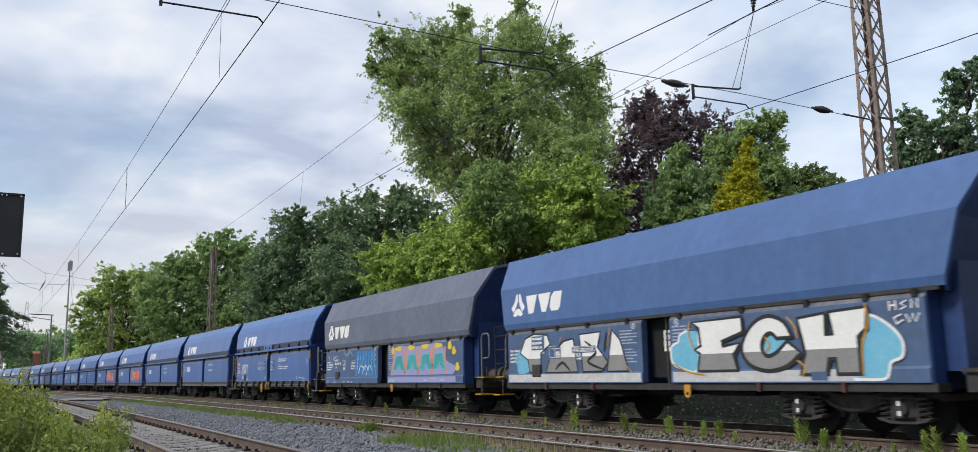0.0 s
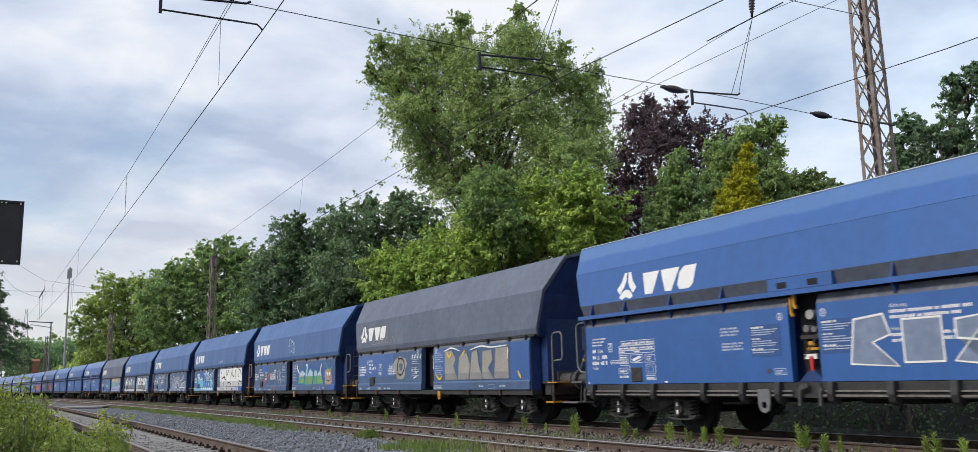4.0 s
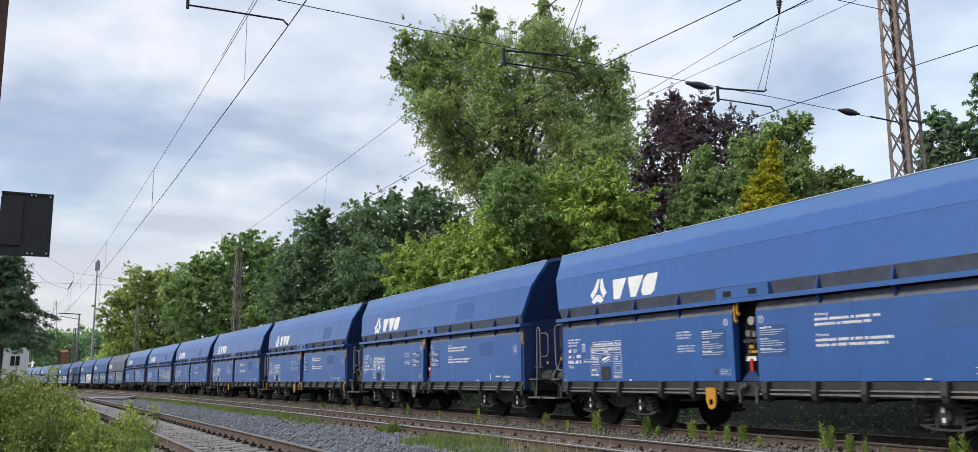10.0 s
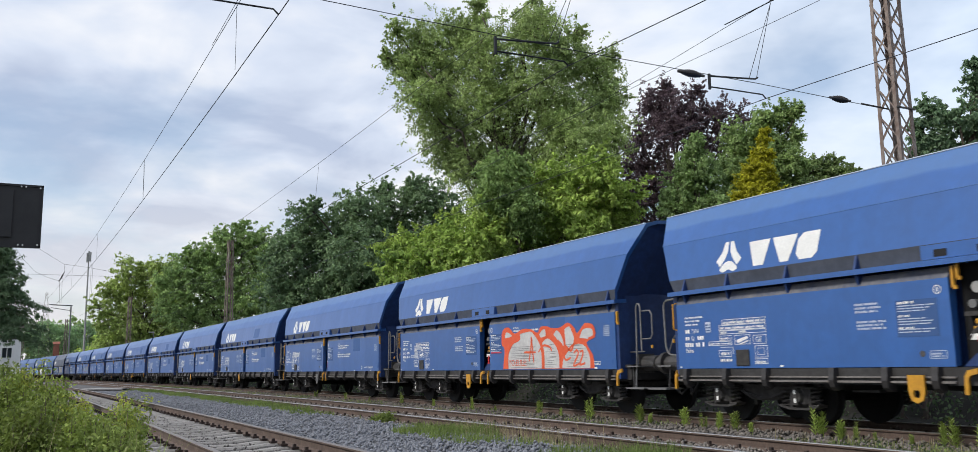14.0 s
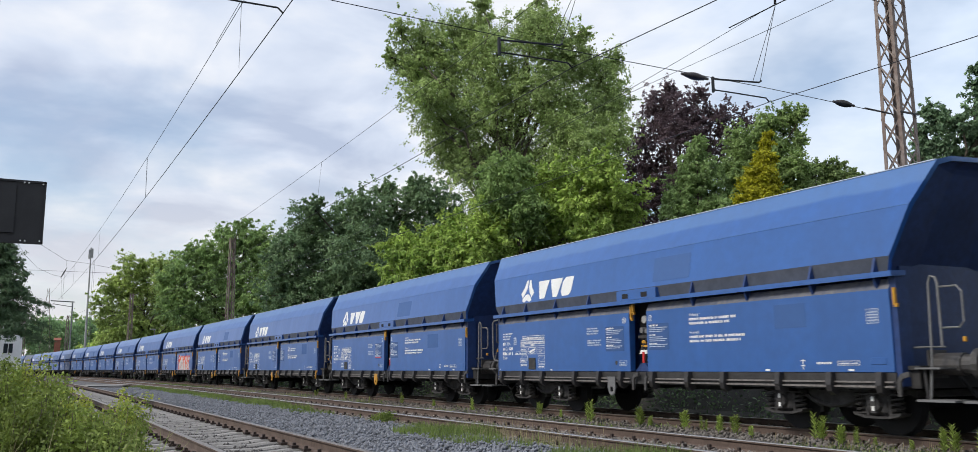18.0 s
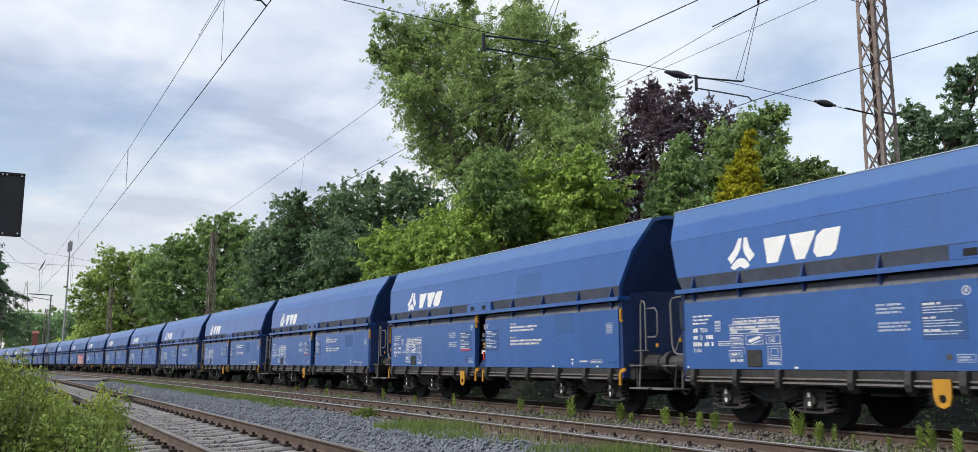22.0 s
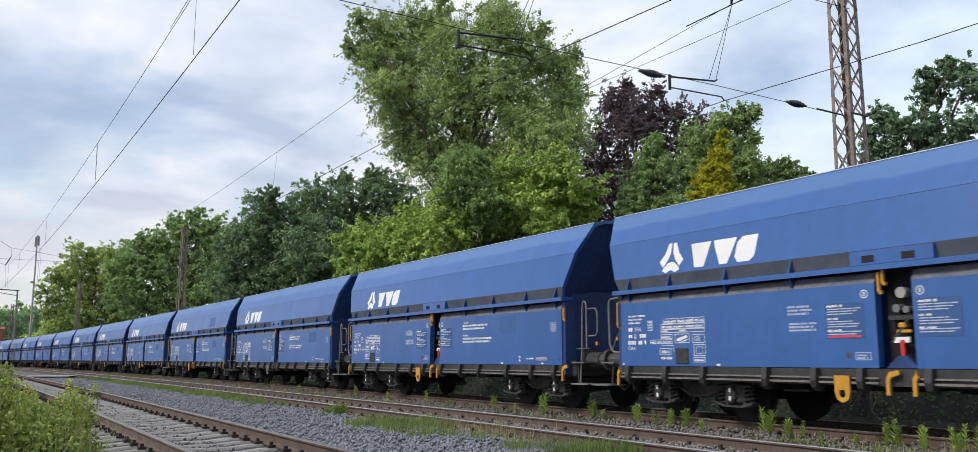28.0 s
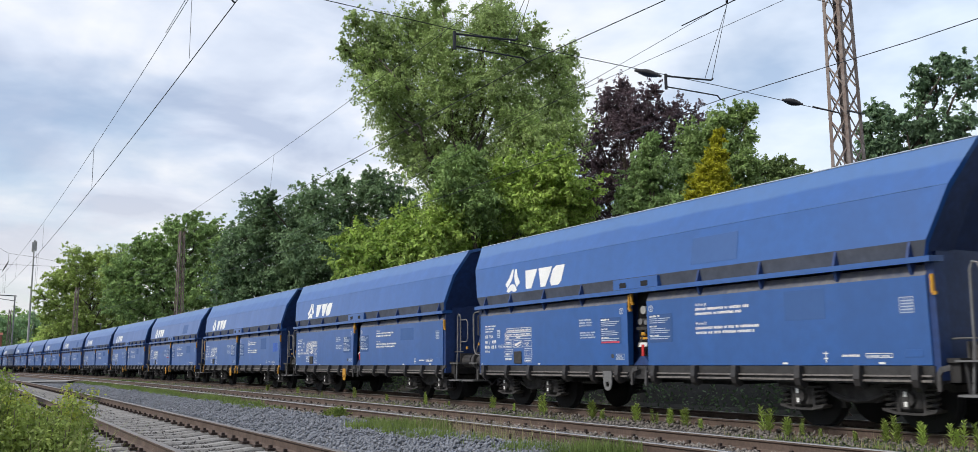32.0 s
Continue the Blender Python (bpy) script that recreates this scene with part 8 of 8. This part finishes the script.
def white_panel(root):
    """White ground with black brush lines and a grey foot on the rear door."""
    door_band(root, 6.9, 11.64, WHITE, 1.36, 2.02, 0.0045)
    # this lower band is greyed in place of the door fold's shade
    door_band(root, 6.9, 11.64, SILVER, 1.08, 1.36, 0.0045)
    door_band(root, 6.32, 11.64, SILVER, 0.87, 1.04, 0.0225)
    thick = (((7.1, 1.98), (7.35, 1.67), (7.3, 1.37)), ((7.38, 1.5), (7.8, 1.58), (8.1, 1.45), (8.4, 1.44)), ((7.75, 1.62), (8.05, 1.58), (8.15, 1.46)), ((8.35, 1.97), (8.42, 1.68), (8.65, 1.78), (8.9, 1.98)), ((9.3, 1.55), (9.5, 1.75), (9.62, 1.98)), ((9.62, 1.98), (9.66, 1.72), (9.9, 1.6), (10.03, 1.65), (10.05, 1.5)), ((10.4, 1.97), (10.3, 1.74), (10.35, 1.42)), ((10.9, 1.97), (11.3, 1.88), (11.55, 1.65)), ((11.0, 1.4), (11.3, 1.32), (11.62, 1.28)),
             ((7.75, 1.34), (7.75, 1.12)), ((8.45, 1.1), (8.7, 1.26), (9.0, 1.3), (9.35, 1.22), (9.42, 1.08)), ((10.9, 1.28), (11.05, 1.18), (11.15, 1.06)))
    lines_of(root, thick, 0.034, 0.0075, SPRAY_BLACK, "black spray-painted brush line", 0.55)
    lines_of(root, (((10.95, 1.85), (10.9, 1.6), (11.2, 1.55)), ((7.2, 1.9), (7.3, 1.75)), ((8.6, 1.95), (8.72, 1.85)), ((9.15, 1.95), (9.05, 1.7))), 0.012, 0.0075, SPRAY_BLACK, "thin black spray-painted line")
    lines_of(root, (((8.5, 1.0), (8.7, 0.92)), ((10.6, 1.02), (10.75, 0.9)), ((11.1, 1.03), (11.2, 0.9))), 0.03, 0.0245, SPRAY_BLACK, "black spray-painted brush line")
    paint(root, side_letters("YO. AQUA", 7.3, 0.9, 0.15, lift=0.0245), SPRAY_BLACK, "black spray-painted writing")
    part("label_plate", bars([(10.98, 11.62, 0.88, 0.17)], 0.026), BLUE_BRIGHT, root)
    part("label_plate", bars([(9.55, 9.85, 0.89, 0.12)], 0.026), NOTICE, root)


def green_piece(root):
    """Green and white flame letters with a pale mask-like shape on the rear door."""
    paint(root, plate(smooth_line(((6.7, 1.1), (6.9, 1.7), (7.6, 1.75), (8.2, 1.95), (9.0, 1.9), (9.6, 2.0), (10.2, 1.95), (11.0, 1.95), (11.5, 1.6), (11.5, 1.1)), 3), NEAR, 0.004), BLUE_PATCH, "dark ground of graffiti")
    forms = (((7.16, 1.14), (7.34, 1.55), (7.7, 1.68), (8.13, 1.52), (7.9, 1.42), (8.0, 1.14)), ((8.1, 1.1), (8.15, 1.5), (8.3, 1.87), (8.42, 1.85), (8.35, 1.4), (8.7, 1.72), (9.06, 1.57), (9.0, 1.1)), ((9.1, 1.1), (9.3, 1.66), (9.58, 1.6), (9.5, 1.1)), ((9.55, 1.1), (9.64, 1.5), (9.9, 1.62), (10.05, 1.58), (10.3, 1.12)))
    for k, ring in enumerate(forms):
        letter(root, ring, PALE, SPRAY_TEAL, 0.006 + 0.001 * k, 0.022, SPRAY_GREEN, 1.42)
    lines_of(root, (((6.98, 1.93), (7.1, 1.7), (7.34, 1.55)), ((10.1, 1.88), (10.05, 1.7), (10.05, 1.58)), ((8.2, 1.86), (8.38, 1.88))), 0.05, 0.013, WHITE, "white drop of graffiti", 0.5)
    lines_of(root, (((7.3, 1.2), (7.6, 1.35), (7.9, 1.3)), ((8.3, 1.2), (8.6, 1.5)), ((9.2, 1.2), (9.35, 1.5)), ((9.7, 1.2), (9.9, 1.45), (10.1, 1.2))), 0.02, 0.0125, SPRAY_TEAL, "dark green spray-painted line")
    mask = smooth_line(((10.54, 1.6), (10.89, 1.66), (11.2, 1.55), (11.28, 1.35), (11.25, 1.1), (10.54, 1.1), (10.6, 1.3), (10.48, 1.36)), 3)
    paint(root, plate(mask, NEAR, 0.007), SPRAY_PINK, "pale pink spray-painted shape")
    lines_of(root, (((10.7, 1.25), (11.0, 1.2), (11.2, 1.3)), ((10.65, 1.5), (10.75, 1.38)), ((11.0, 1.4), (11.15, 1.36))), 0.022, 0.0085, POST, "brown spray-painted line")
    for u, z in ((10.8, 1.48), (11.05, 1.47)):
        paint(root, plate(blob(u, z, 0.08, 0.07, random.Random(2)), NEAR, 0.0095), WHITE, "white spray-painted spot")
    lines_of(root, (((10.43, 1.84), (10.6, 1.9), (10.75, 1.72), (11.11, 1.63), (11.34, 1.72)), ((11.2, 1.65), (11.25, 1.45))), 0.03, 0.0105, SPRAY_GREEN, "green spray-painted hair-like line", 0.3)
    part("label_plate", bars([(11.15, 11.6, 0.88, 0.15)], 0.024), BLUE_BRIGHT, root)


def decorate(w):
    # grey wagon: blue stripes in front, a many-coloured piece behind
    ribs = [((3.4 + 0.3 * k, 1.1), (3.42 + 0.27 * k, 1.5), (3.55 + 0.26 * k, 1.95)) for k in range(7)]
    lines_of(w[-1], ribs, 0.11, 0.005, SPRAY_BLUE, "blue spray-painted stripe", 0.3)
    lines_of(w[-1], [tuple((u + 0.1, z) for u, z in r) for r in ribs], 0.018, 0.008, SPRAY_CYAN, "light blue spray-painted line", 0.2)
    lines_of(w[-1], [((3.6 + 0.4 * k, 1.15), (3.9 + 0.4 * k, 1.45), (4.3 + 0.3 * k, 1.3)) for k in range(3)], 0.02, 0.009, WHITE, "white spray-painted line")
    lines_of(w[-1], (((0.4, 1.9), (0.6, 1.75), (0.5, 1.6)), ((2.2, 1.95), (2.5, 1.85), (2.8, 1.98), (3.1, 1.8)), ((0.7, 1.95), (0.75, 1.7))), 0.016, 0.008, PALE, "pale spray-painted tag")
    body = ((6.5, 1.1), (6.7, 1.5), (6.95, 1.95), (7.6, 2.0), (8.3, 1.95), (9.2, 1.98), (9.9, 2.0), (10.4, 1.9), (10.6, 1.5), (11.2, 1.3), (11.0, 1.1))
    paint(w[-1], plate(smooth_line(body, 3), NEAR, 0.005), SPRAY_VIOLET, "violet ground of graffiti")
    for k, u in enumerate((6.9, 7.9, 8.9, 9.8)):
        ring = ((u - 0.1, 1.25), (u + 0.1, 1.7), (u + 0.55, 1.72), (u + 0.75, 1.25), (u + 0.5, 1.25), (u + 0.35, 1.45), (u + 0.15, 1.25))
        letter(w[-1], ring, SPRAY_TEAL, SPRAY_CYAN, 0.007 + 0.0003 * k, 0.018)
        lines_of(w[-1], (((u - 0.25, 1.1), (u - 0.1, 1.5), (u - 0.05, 1.95)), ((u + 0.8, 1.1), (u + 0.7, 1.6), (u + 0.75, 1.9))), 0.07, 0.0065, SPRAY_PEACH, "orange spray-painted bar", 0.4)
        paint(w[-1], plate(blob(u + 0.3, 1.93, 0.26, 0.08, random.Random(k)), NEAR, 0.011), SPRAY_YELLOW, "yellow spray-painted cap")
    for u, z in ((10.85, 1.9), (11.1, 1.75), (11.3, 1.3), (6.75, 1.88)):
        paint(w[-1], plate(blob(u, z, 0.12, 0.12, random.Random(9)), NEAR, 0.011), SPRAY_YELLOW, "yellow spray-painted spot")
    door_band(w[-1], 6.4, 11.2, SPRAY_VIOLET, 0.88, 1.04, 0.0225)
    # silver pieces
    half_door_letters(w[0])
    big_letters(w[0])
    # outlined letters beside white writing
    for text, u, z, size in (("HANSA ACAB", 1.95, 1.72, 0.36), ("ROSTOCK", 0.7, 0.88, 0.17), ("GREVESMUHLEN", 3.0, 0.88, 0.17)):
        paint(w[1], side_letters(text, u, z, size, lift=0.012 if z > 1 else 0.026), WHITE, "white spray-painted writing")
    lines_of(w[1], (((1.0, 1.62), (1.05, 1.4), (1.2, 1.6), (1.3, 1.4)), ((1.5, 1.6), (1.45, 1.42)), ((1.7, 1.6), (1.6, 1.5), (1.75, 1.4)), ((3.1, 1.65), (3.1, 1.4)), ((3.3, 1.4), (3.4, 1.65), (3.5, 1.4)), ((4.02, 1.68), (4.02, 1.5))), 0.022, 0.013, WHITE, "white spray-painted stroke", 0.1, False)
    for u in (1.95, 2.55):
        paint(w[1], plate(blob(u + 0.2, 1.35, 0.26, 0.22, random.Random(4)), NEAR, 0.006), HAZE, "thin white overspray")
    lines_of(w[1], (((4.6, 1.9), (4.75, 1.6), (4.65, 1.3), (4.95, 1.2)), ((4.9, 1.95), (4.8, 1.7), (5.0, 1.4)), ((4.5, 1.7), (4.6, 1.4))), 0.05, 0.012, BLUE_DEEP, "smudged dark spray-painted line")
    outlined_letters(w[1])
    bubbly_blue(w[2])
    white_panel(w[2])
    # the wagon with the green piece
    part("label_plate", bars([(1.62, 2.34, 1.7, 0.28)], 0.006), BLUE_BRIGHT, w[3])
    lines_of(w[3], (((2.45, 1.44), (2.85, 1.6), (2.84, 1.3)), ((1.75, 1.45), (1.9, 1.35), (1.92, 1.15)),), 0.035, 0.008, ORANGE, "faded red spray-painted line")
    lines_of(w[3], (((3.1, 0.99), (3.3, 1.0), (3.28, 0.87)), ((3.45, 1.0), (3.7, 1.0)), ((3.5, 1.0), (3.5, 0.87)), ((3.65, 1.0), (3.66, 0.9))), 0.025, 0.026, ORANGE, "faded red spray-painted line", 0.1, False)
    rng = random.Random(9)
    lines_of(w[3], [((u, z), (u + rng.uniform(-0.1, 0.1), z - 0.1), (u + rng.uniform(0, 0.12), z - 0.25)) for u, z in [(rng.uniform(4.1, 4.7), rng.uniform(1.3, 1.85)) for _ in range(11)]], 0.02, 0.008, PALE, "splashes of pale green paint", 0.8)
    green_piece(w[3])
    sec = HOOD_OLD
    tag = Shape()
    for pts in (((5.55, 3.0), (5.85, 3.02)), ((5.7, 3.0), (5.68, 2.72)), ((5.55, 2.72), (5.82, 2.74)), ((5.95, 2.65), (5.95, 2.98), (6.15, 2.9), (5.97, 2.8)), ((6.2, 2.6), (6.22, 2.9), (6.4, 2.6), (6.42, 2.9)), ((5.7, 2.6), (5.75, 2.45), (6.0, 2.55), (6.2, 2.42)), ((6.3, 2.42), (6.5, 2.42), (6.5, 2.58), (6.3, 2.58), (6.3, 2.42))):
        for (a, b), (c, d) in zip(pts, pts[1:]):
            q = on_hood([(a, b), (c, d), (c + 0.03, d + 0.03), (a + 0.03, b + 0.03)], sec, 0.006)
            tag.add(q.v, q.f)
    paint(w[3], tag, PALE, "pale spray-painted tag on the hood")
    tag = Shape()
    for pts in (((6.7, 2.36), (6.85, 2.42)), ((6.95, 2.38), (7.1, 2.46)), ((7.15, 2.38), (7.35, 2.46))):
        for (a, b), (c, d) in zip(pts, pts[1:]):
            q = on_hood([(a, b), (c, d), (c, d + 0.05), (a, b + 0.05)], sec, 0.006)
            tag.add(q.v, q.f)
    paint(w[2], tag, WHITE, "small white spray-painted tag on the hood")
    # weathered grey wagon: fresh blue panels, silver letters
    door_band(w[4], 0.18, 3.3, BLUE, 1.28, 2.02, 0.0025)
    door_band(w[4], 6.34, 7.05, BLUE, 1.3, 2.02, 0.003)
    door_band(w[4], 10.75, 11.62, BLUE, 0.88, 2.02, 0.003)
    paint(w[4], plate(blob(3.85, 1.55, 0.5, 0.36, random.Random(2)), NEAR, 0.006), BEIGE, "faded beige round letter")
    lines_of(w[4], (((3.6, 1.3), (3.65, 1.6), (3.75, 1.85)), ((3.7, 1.82), (4.05, 1.8), (4.2, 1.55), (3.95, 1.32), (3.7, 1.35))), 0.03, 0.008, SPRAY_BLACK, "dark outline of a faded letter", 0.2)
    paint(w[4], plate(blob(3.92, 1.57, 0.14, 0.12, random.Random(2)), NEAR, 0.009), GREY_OLD, "dark middle of a faded letter")
    lines_of(w[4], [((4.75 + 0.2 * k, 1.8), (4.85 + 0.2 * k, 1.92), (4.78 + 0.2 * k, 1.78)) for k in range(4)] + [((4.7, 1.45), (4.85, 1.45)), ((5.0, 1.5), (5.02, 1.38), (5.2, 1.4)), ((4.85, 1.2), (5.1, 1.25))], 0.016, 0.008, WHITE, "white spray-painted tag", 0.1)
    silver = (((7.05, 1.12), (7.05, 1.92), (7.5, 1.95), (7.75, 1.7), (7.6, 1.5), (7.85, 1.12)), ((7.85, 1.12), (7.95, 1.75), (8.4, 1.85), (8.6, 1.5), (8.5, 1.12)), ((8.55, 1.12), (8.7, 1.85), (9.0, 1.9), (9.1, 1.5), (9.3, 1.12)), ((9.25, 1.12), (9.3, 1.85), (9.8, 1.88), (9.85, 1.6), (9.6, 1.4), (9.9, 1.12)), ((9.9, 1.12), (10.0, 1.9), (10.65, 1.92), (10.66, 1.12)))
    for k, ring in enumerate(silver):
        # grey below 1.3 paints in the shaded lower part of the door
        letter(w[4], ring, BEIGE, GREY_OLD, 0.006 + 0.0008 * k, 0.016, OVERSPRAY, 1.3)
    lines_of(w[4], (((7.0, 1.92), (7.5, 2.0), (8.0, 1.9)), ((8.6, 1.9), (9.2, 1.98), (9.8, 1.93), (10.6, 1.95)), ((10.66, 1.9), (10.6, 1.6))), 0.02, 0.0125, WHITE, "white rim of silver letters")
    lines_of(w[4], (((7.2, 1.9), (7.35, 1.75), (7.5, 1.9)), ((6.45, 1.3), (6.7, 1.15), (6.9, 1.25)), ((8.1, 1.75), (8.3, 1.9)), ((11.1, 1.3), (11.25, 1.12))), 0.035, 0.013, SPRAY_YELLOW, "yellow spray-painted line")
    tag = Shape()
    for pts in (((1.45, 2.46), (1.75, 2.5), (1.45, 2.36), (1.8, 2.36)), ((1.95, 2.52), (1.95, 2.37), (2.15, 2.37)), ((1.95, 2.45), (2.12, 2.46)), ((2.25, 2.36), (2.25, 2.55), (2.45, 2.5), (2.27, 2.45), (2.5, 2.36)), ((2.6, 2.38), (2.8, 2.36), (2.85, 2.55), (2.6, 2.55), (2.6, 2.38)), ((3.05, 2.36), (3.1, 2.6), (3.4, 2.38), (3.5, 2.8))):
        for (a, b), (c, d) in zip(pts, pts[1:]):
            q = on_hood([(a, b), (c, d), (c + 0.03, d + 0.03), (a + 0.03, b + 0.03)], sec, 0.007)
            tag.add(q.v, q.f)
    paint(w[4], tag, OVERSPRAY, "faint grey spray-painted tag on the hood")
    # pale outlines on the first clean wagons
    for k, ring in enumerate((((6.9, 1.2), (7.0, 1.85), (7.5, 1.9), (7.6, 1.6), (7.3, 1.5), (7.7, 1.15)), ((7.8, 1.2), (7.8, 1.8), (8.4, 1.8), (8.4, 1.2)), ((9.1, 1.8), (8.6, 1.75), (8.6, 1.5), (9.05, 1.45), (9.0, 1.15), (8.55, 1.2)), ((9.25, 1.15), (9.5, 1.7), (9.8, 1.15)), ((9.95, 1.15), (10.0, 1.8), (10.5, 1.75), (10.4, 1.5), (10.7, 1.15)))):
        letter(w[5], ring, HAZE, WHITE, 0.006 + 0.0005 * k, 0.02)
    brown = (((6.7, 1.4), (7.0, 1.25), (7.45, 1.4), (7.4, 1.6), (7.2, 2.0), (7.05, 2.0), (7.08, 1.5)), ((7.8, 1.42), (8.0, 1.32), (8.5, 1.24), (8.82, 1.3), (8.8, 1.45), (8.2, 1.42)), ((8.98, 1.74), (9.4, 1.8), (9.9, 1.8), (10.12, 1.6), (10.1, 1.3), (9.8, 1.2), (9.2, 1.22), (9.0, 1.4)), ((10.4, 1.75), (10.8, 1.85), (11.3, 1.92), (11.7, 1.8), (11.75, 1.3), (11.5, 1.15), (10.6, 1.2), (10.38, 1.3)))
    for k, ring in enumerate(brown):
        paint(w[6], plate(smooth_line(ring, 3), NEAR, 0.0055 + 0.0003 * k), BEIGE, "faded beige overspray")
    for ring, k in ((((9.15, 1.66), (9.85, 1.68), (9.85, 1.52), (9.15, 1.5)), 0), (((10.95, 1.5), (11.05, 1.55), (11.12, 1.2), (10.85, 1.15)), 1)):
        paint(w[6], plate(ring, NEAR, 0.0075), BLUE, "blue gap in the overspray")
    lines_of(w[6], (((7.1, 1.42), (7.05, 2.05), (7.15, 2.08), (7.2, 1.5)), ((7.25, 1.95), (7.3, 1.45)), ((6.9, 1.3), (7.4, 1.45)), ((7.85, 1.45), (8.3, 1.32), (8.7, 1.32), (8.85, 1.25)), ((8.2, 1.48), (8.8, 1.5)), ((9.1, 1.35), (9.5, 1.3), (9.9, 1.4), (10.0, 1.75)), ((9.2, 1.45), (9.15, 1.65)), ((10.6, 1.65), (11.5, 1.65)), ((10.7, 1.25), (10.75, 1.55)), ((11.1, 1.65), (11.4, 1.4), (11.55, 1.2)), ((11.55, 1.6), (11.6, 1.2))), 0.022, 0.009, SPRAY_CYAN, "light blue spray-painted line")
    lines_of(w[6], (((6.95, 1.27), (7.4, 1.38)), ((7.82, 1.38), (8.2, 1.3), (8.7, 1.22)), ((9.3, 1.22), (9.9, 1.22), (10.12, 1.5)), ((10.95, 1.58), (11.1, 1.5), (11.15, 1.3)), ((11.2, 1.92), (11.6, 1.85))), 0.022, 0.0085, SPRAY_RED, "pinkish red spray-painted line")
    graffiti_red(w[14])
    part("label_plate", bars([(11.15, 11.75, 1.5, 0.35)], 0.006), BLUE_BRIGHT, w[28])
    mural(w[-8], 6.6, 11.4, (SPRAY_CYAN, SILVER), SPRAY_BLUE, 14)
    mural(w[-6], 6.6, 11.0, (ORANGE, SPRAY_PINK), ORANGE, 15)
    mural(w[-5], 6.6, 11.0, (ORANGE, SPRAY_PINK), BLUE_DIRTY, 16)


# ---- the place ----
build_ground()
build_overhead()
build_signal_board()
build_distance()
build_trees()
build_plants()
build_train()
build_track(NEAR_X, 0.10, "near track with rusty rails on grey concrete sleepers", 8.0, 62.0, 1, RAIL_HEAD)
build_track(MID_X, 0.0, "middle track with brown rails partly sunk in ballast", 3.0, 55.0, 2, RAIL_POLISHED)
build_track(TRAIN_X, 0.0, "far track on which the goods train runs", -2.0, 50.0, 3, RAIL_POLISHED)
scatter("ballast_stones", STONE, "loose blue-grey crushed stone between the tracks", "ballast", 34000, strip(3.95, 6.9, 9.5, 60, -0.11, 0.02, 1.7), (0.02, 0.041), 1)
scatter("ballast_stones", STONE_DARK, "grimy crushed stone between the sleepers of the near track", "ballast", 19000, strip(1.3, 4.2, 9, 55, -0.135, 0.012, 1.5), (0.02, 0.034), 2)
scatter("ballast_stones", STONE_BROWN, "brown-grey crushed stone in the middle track", "ballast", 16000, strip(7.2, 9.7, 5, 60, -0.165, 0.014, 1.5), (0.022, 0.042), 3)
scatter("ballast_stones", STONE_BROWN, "brown-grey crushed stone beside the far track", "ballast", 26000, strip(9.4, 13.6, 3, 60, -0.155, 0.022, 1.4), (0.025, 0.05), 4)


def travelled(t):
    """Metres that the train has gone by the time t, read between the whole seconds."""
    k = min(int(t), 31)
    p = [TRAVEL[min(max(j, 0), 32)] for j in (k - 1, k, k + 1, k + 2)]
    if k == 0:
        p[0] = 2 * p[1] - p[2]
    if k == 31:
        p[3] = 2 * p[2] - p[1]
    u = t - k
    return 0.5 * (2 * p[1] + (p[2] - p[0]) * u + (2 * p[0] - 5 * p[1] + 4 * p[2] - p[3]) * u * u + (3 * p[1] - 3 * p[2] + p[3] - p[0]) * u ** 3)


def motions():
    """The train rolls away along the curve, slowing a little; wheels turn while they pass close by."""
    for i, w in WAGONS:
        start = 19.42 - FRONT - i * PITCH
        rows = [(t / 2, line_pose(start + travelled(t / 2), TRAIN_X)) for t in range(65)]
        walk(w, rows)
        if i < -1:
            continue
        times = [k / FPS for k in range(32 * FPS + 1) if -6 < start + travelled(k / FPS) < 34]
        if len(times) < 3:
            continue
        for axle in [o for o in w.children_recursive if o.name.startswith("wheelset")]:
            y = axle.location.y
            spin = [(t, pose(0, y, 0.46, -math.degrees((travelled(t) - travelled(times[0])) / 0.46) % 360, 0, 0)) for t in times]
            if times[0] > 0:
                spin.insert(0, (0.0, spin[0][1]))
            if times[-1] < 32:
                spin.append((32.0, spin[-1][1]))
            walk(axle, spin)


motions()
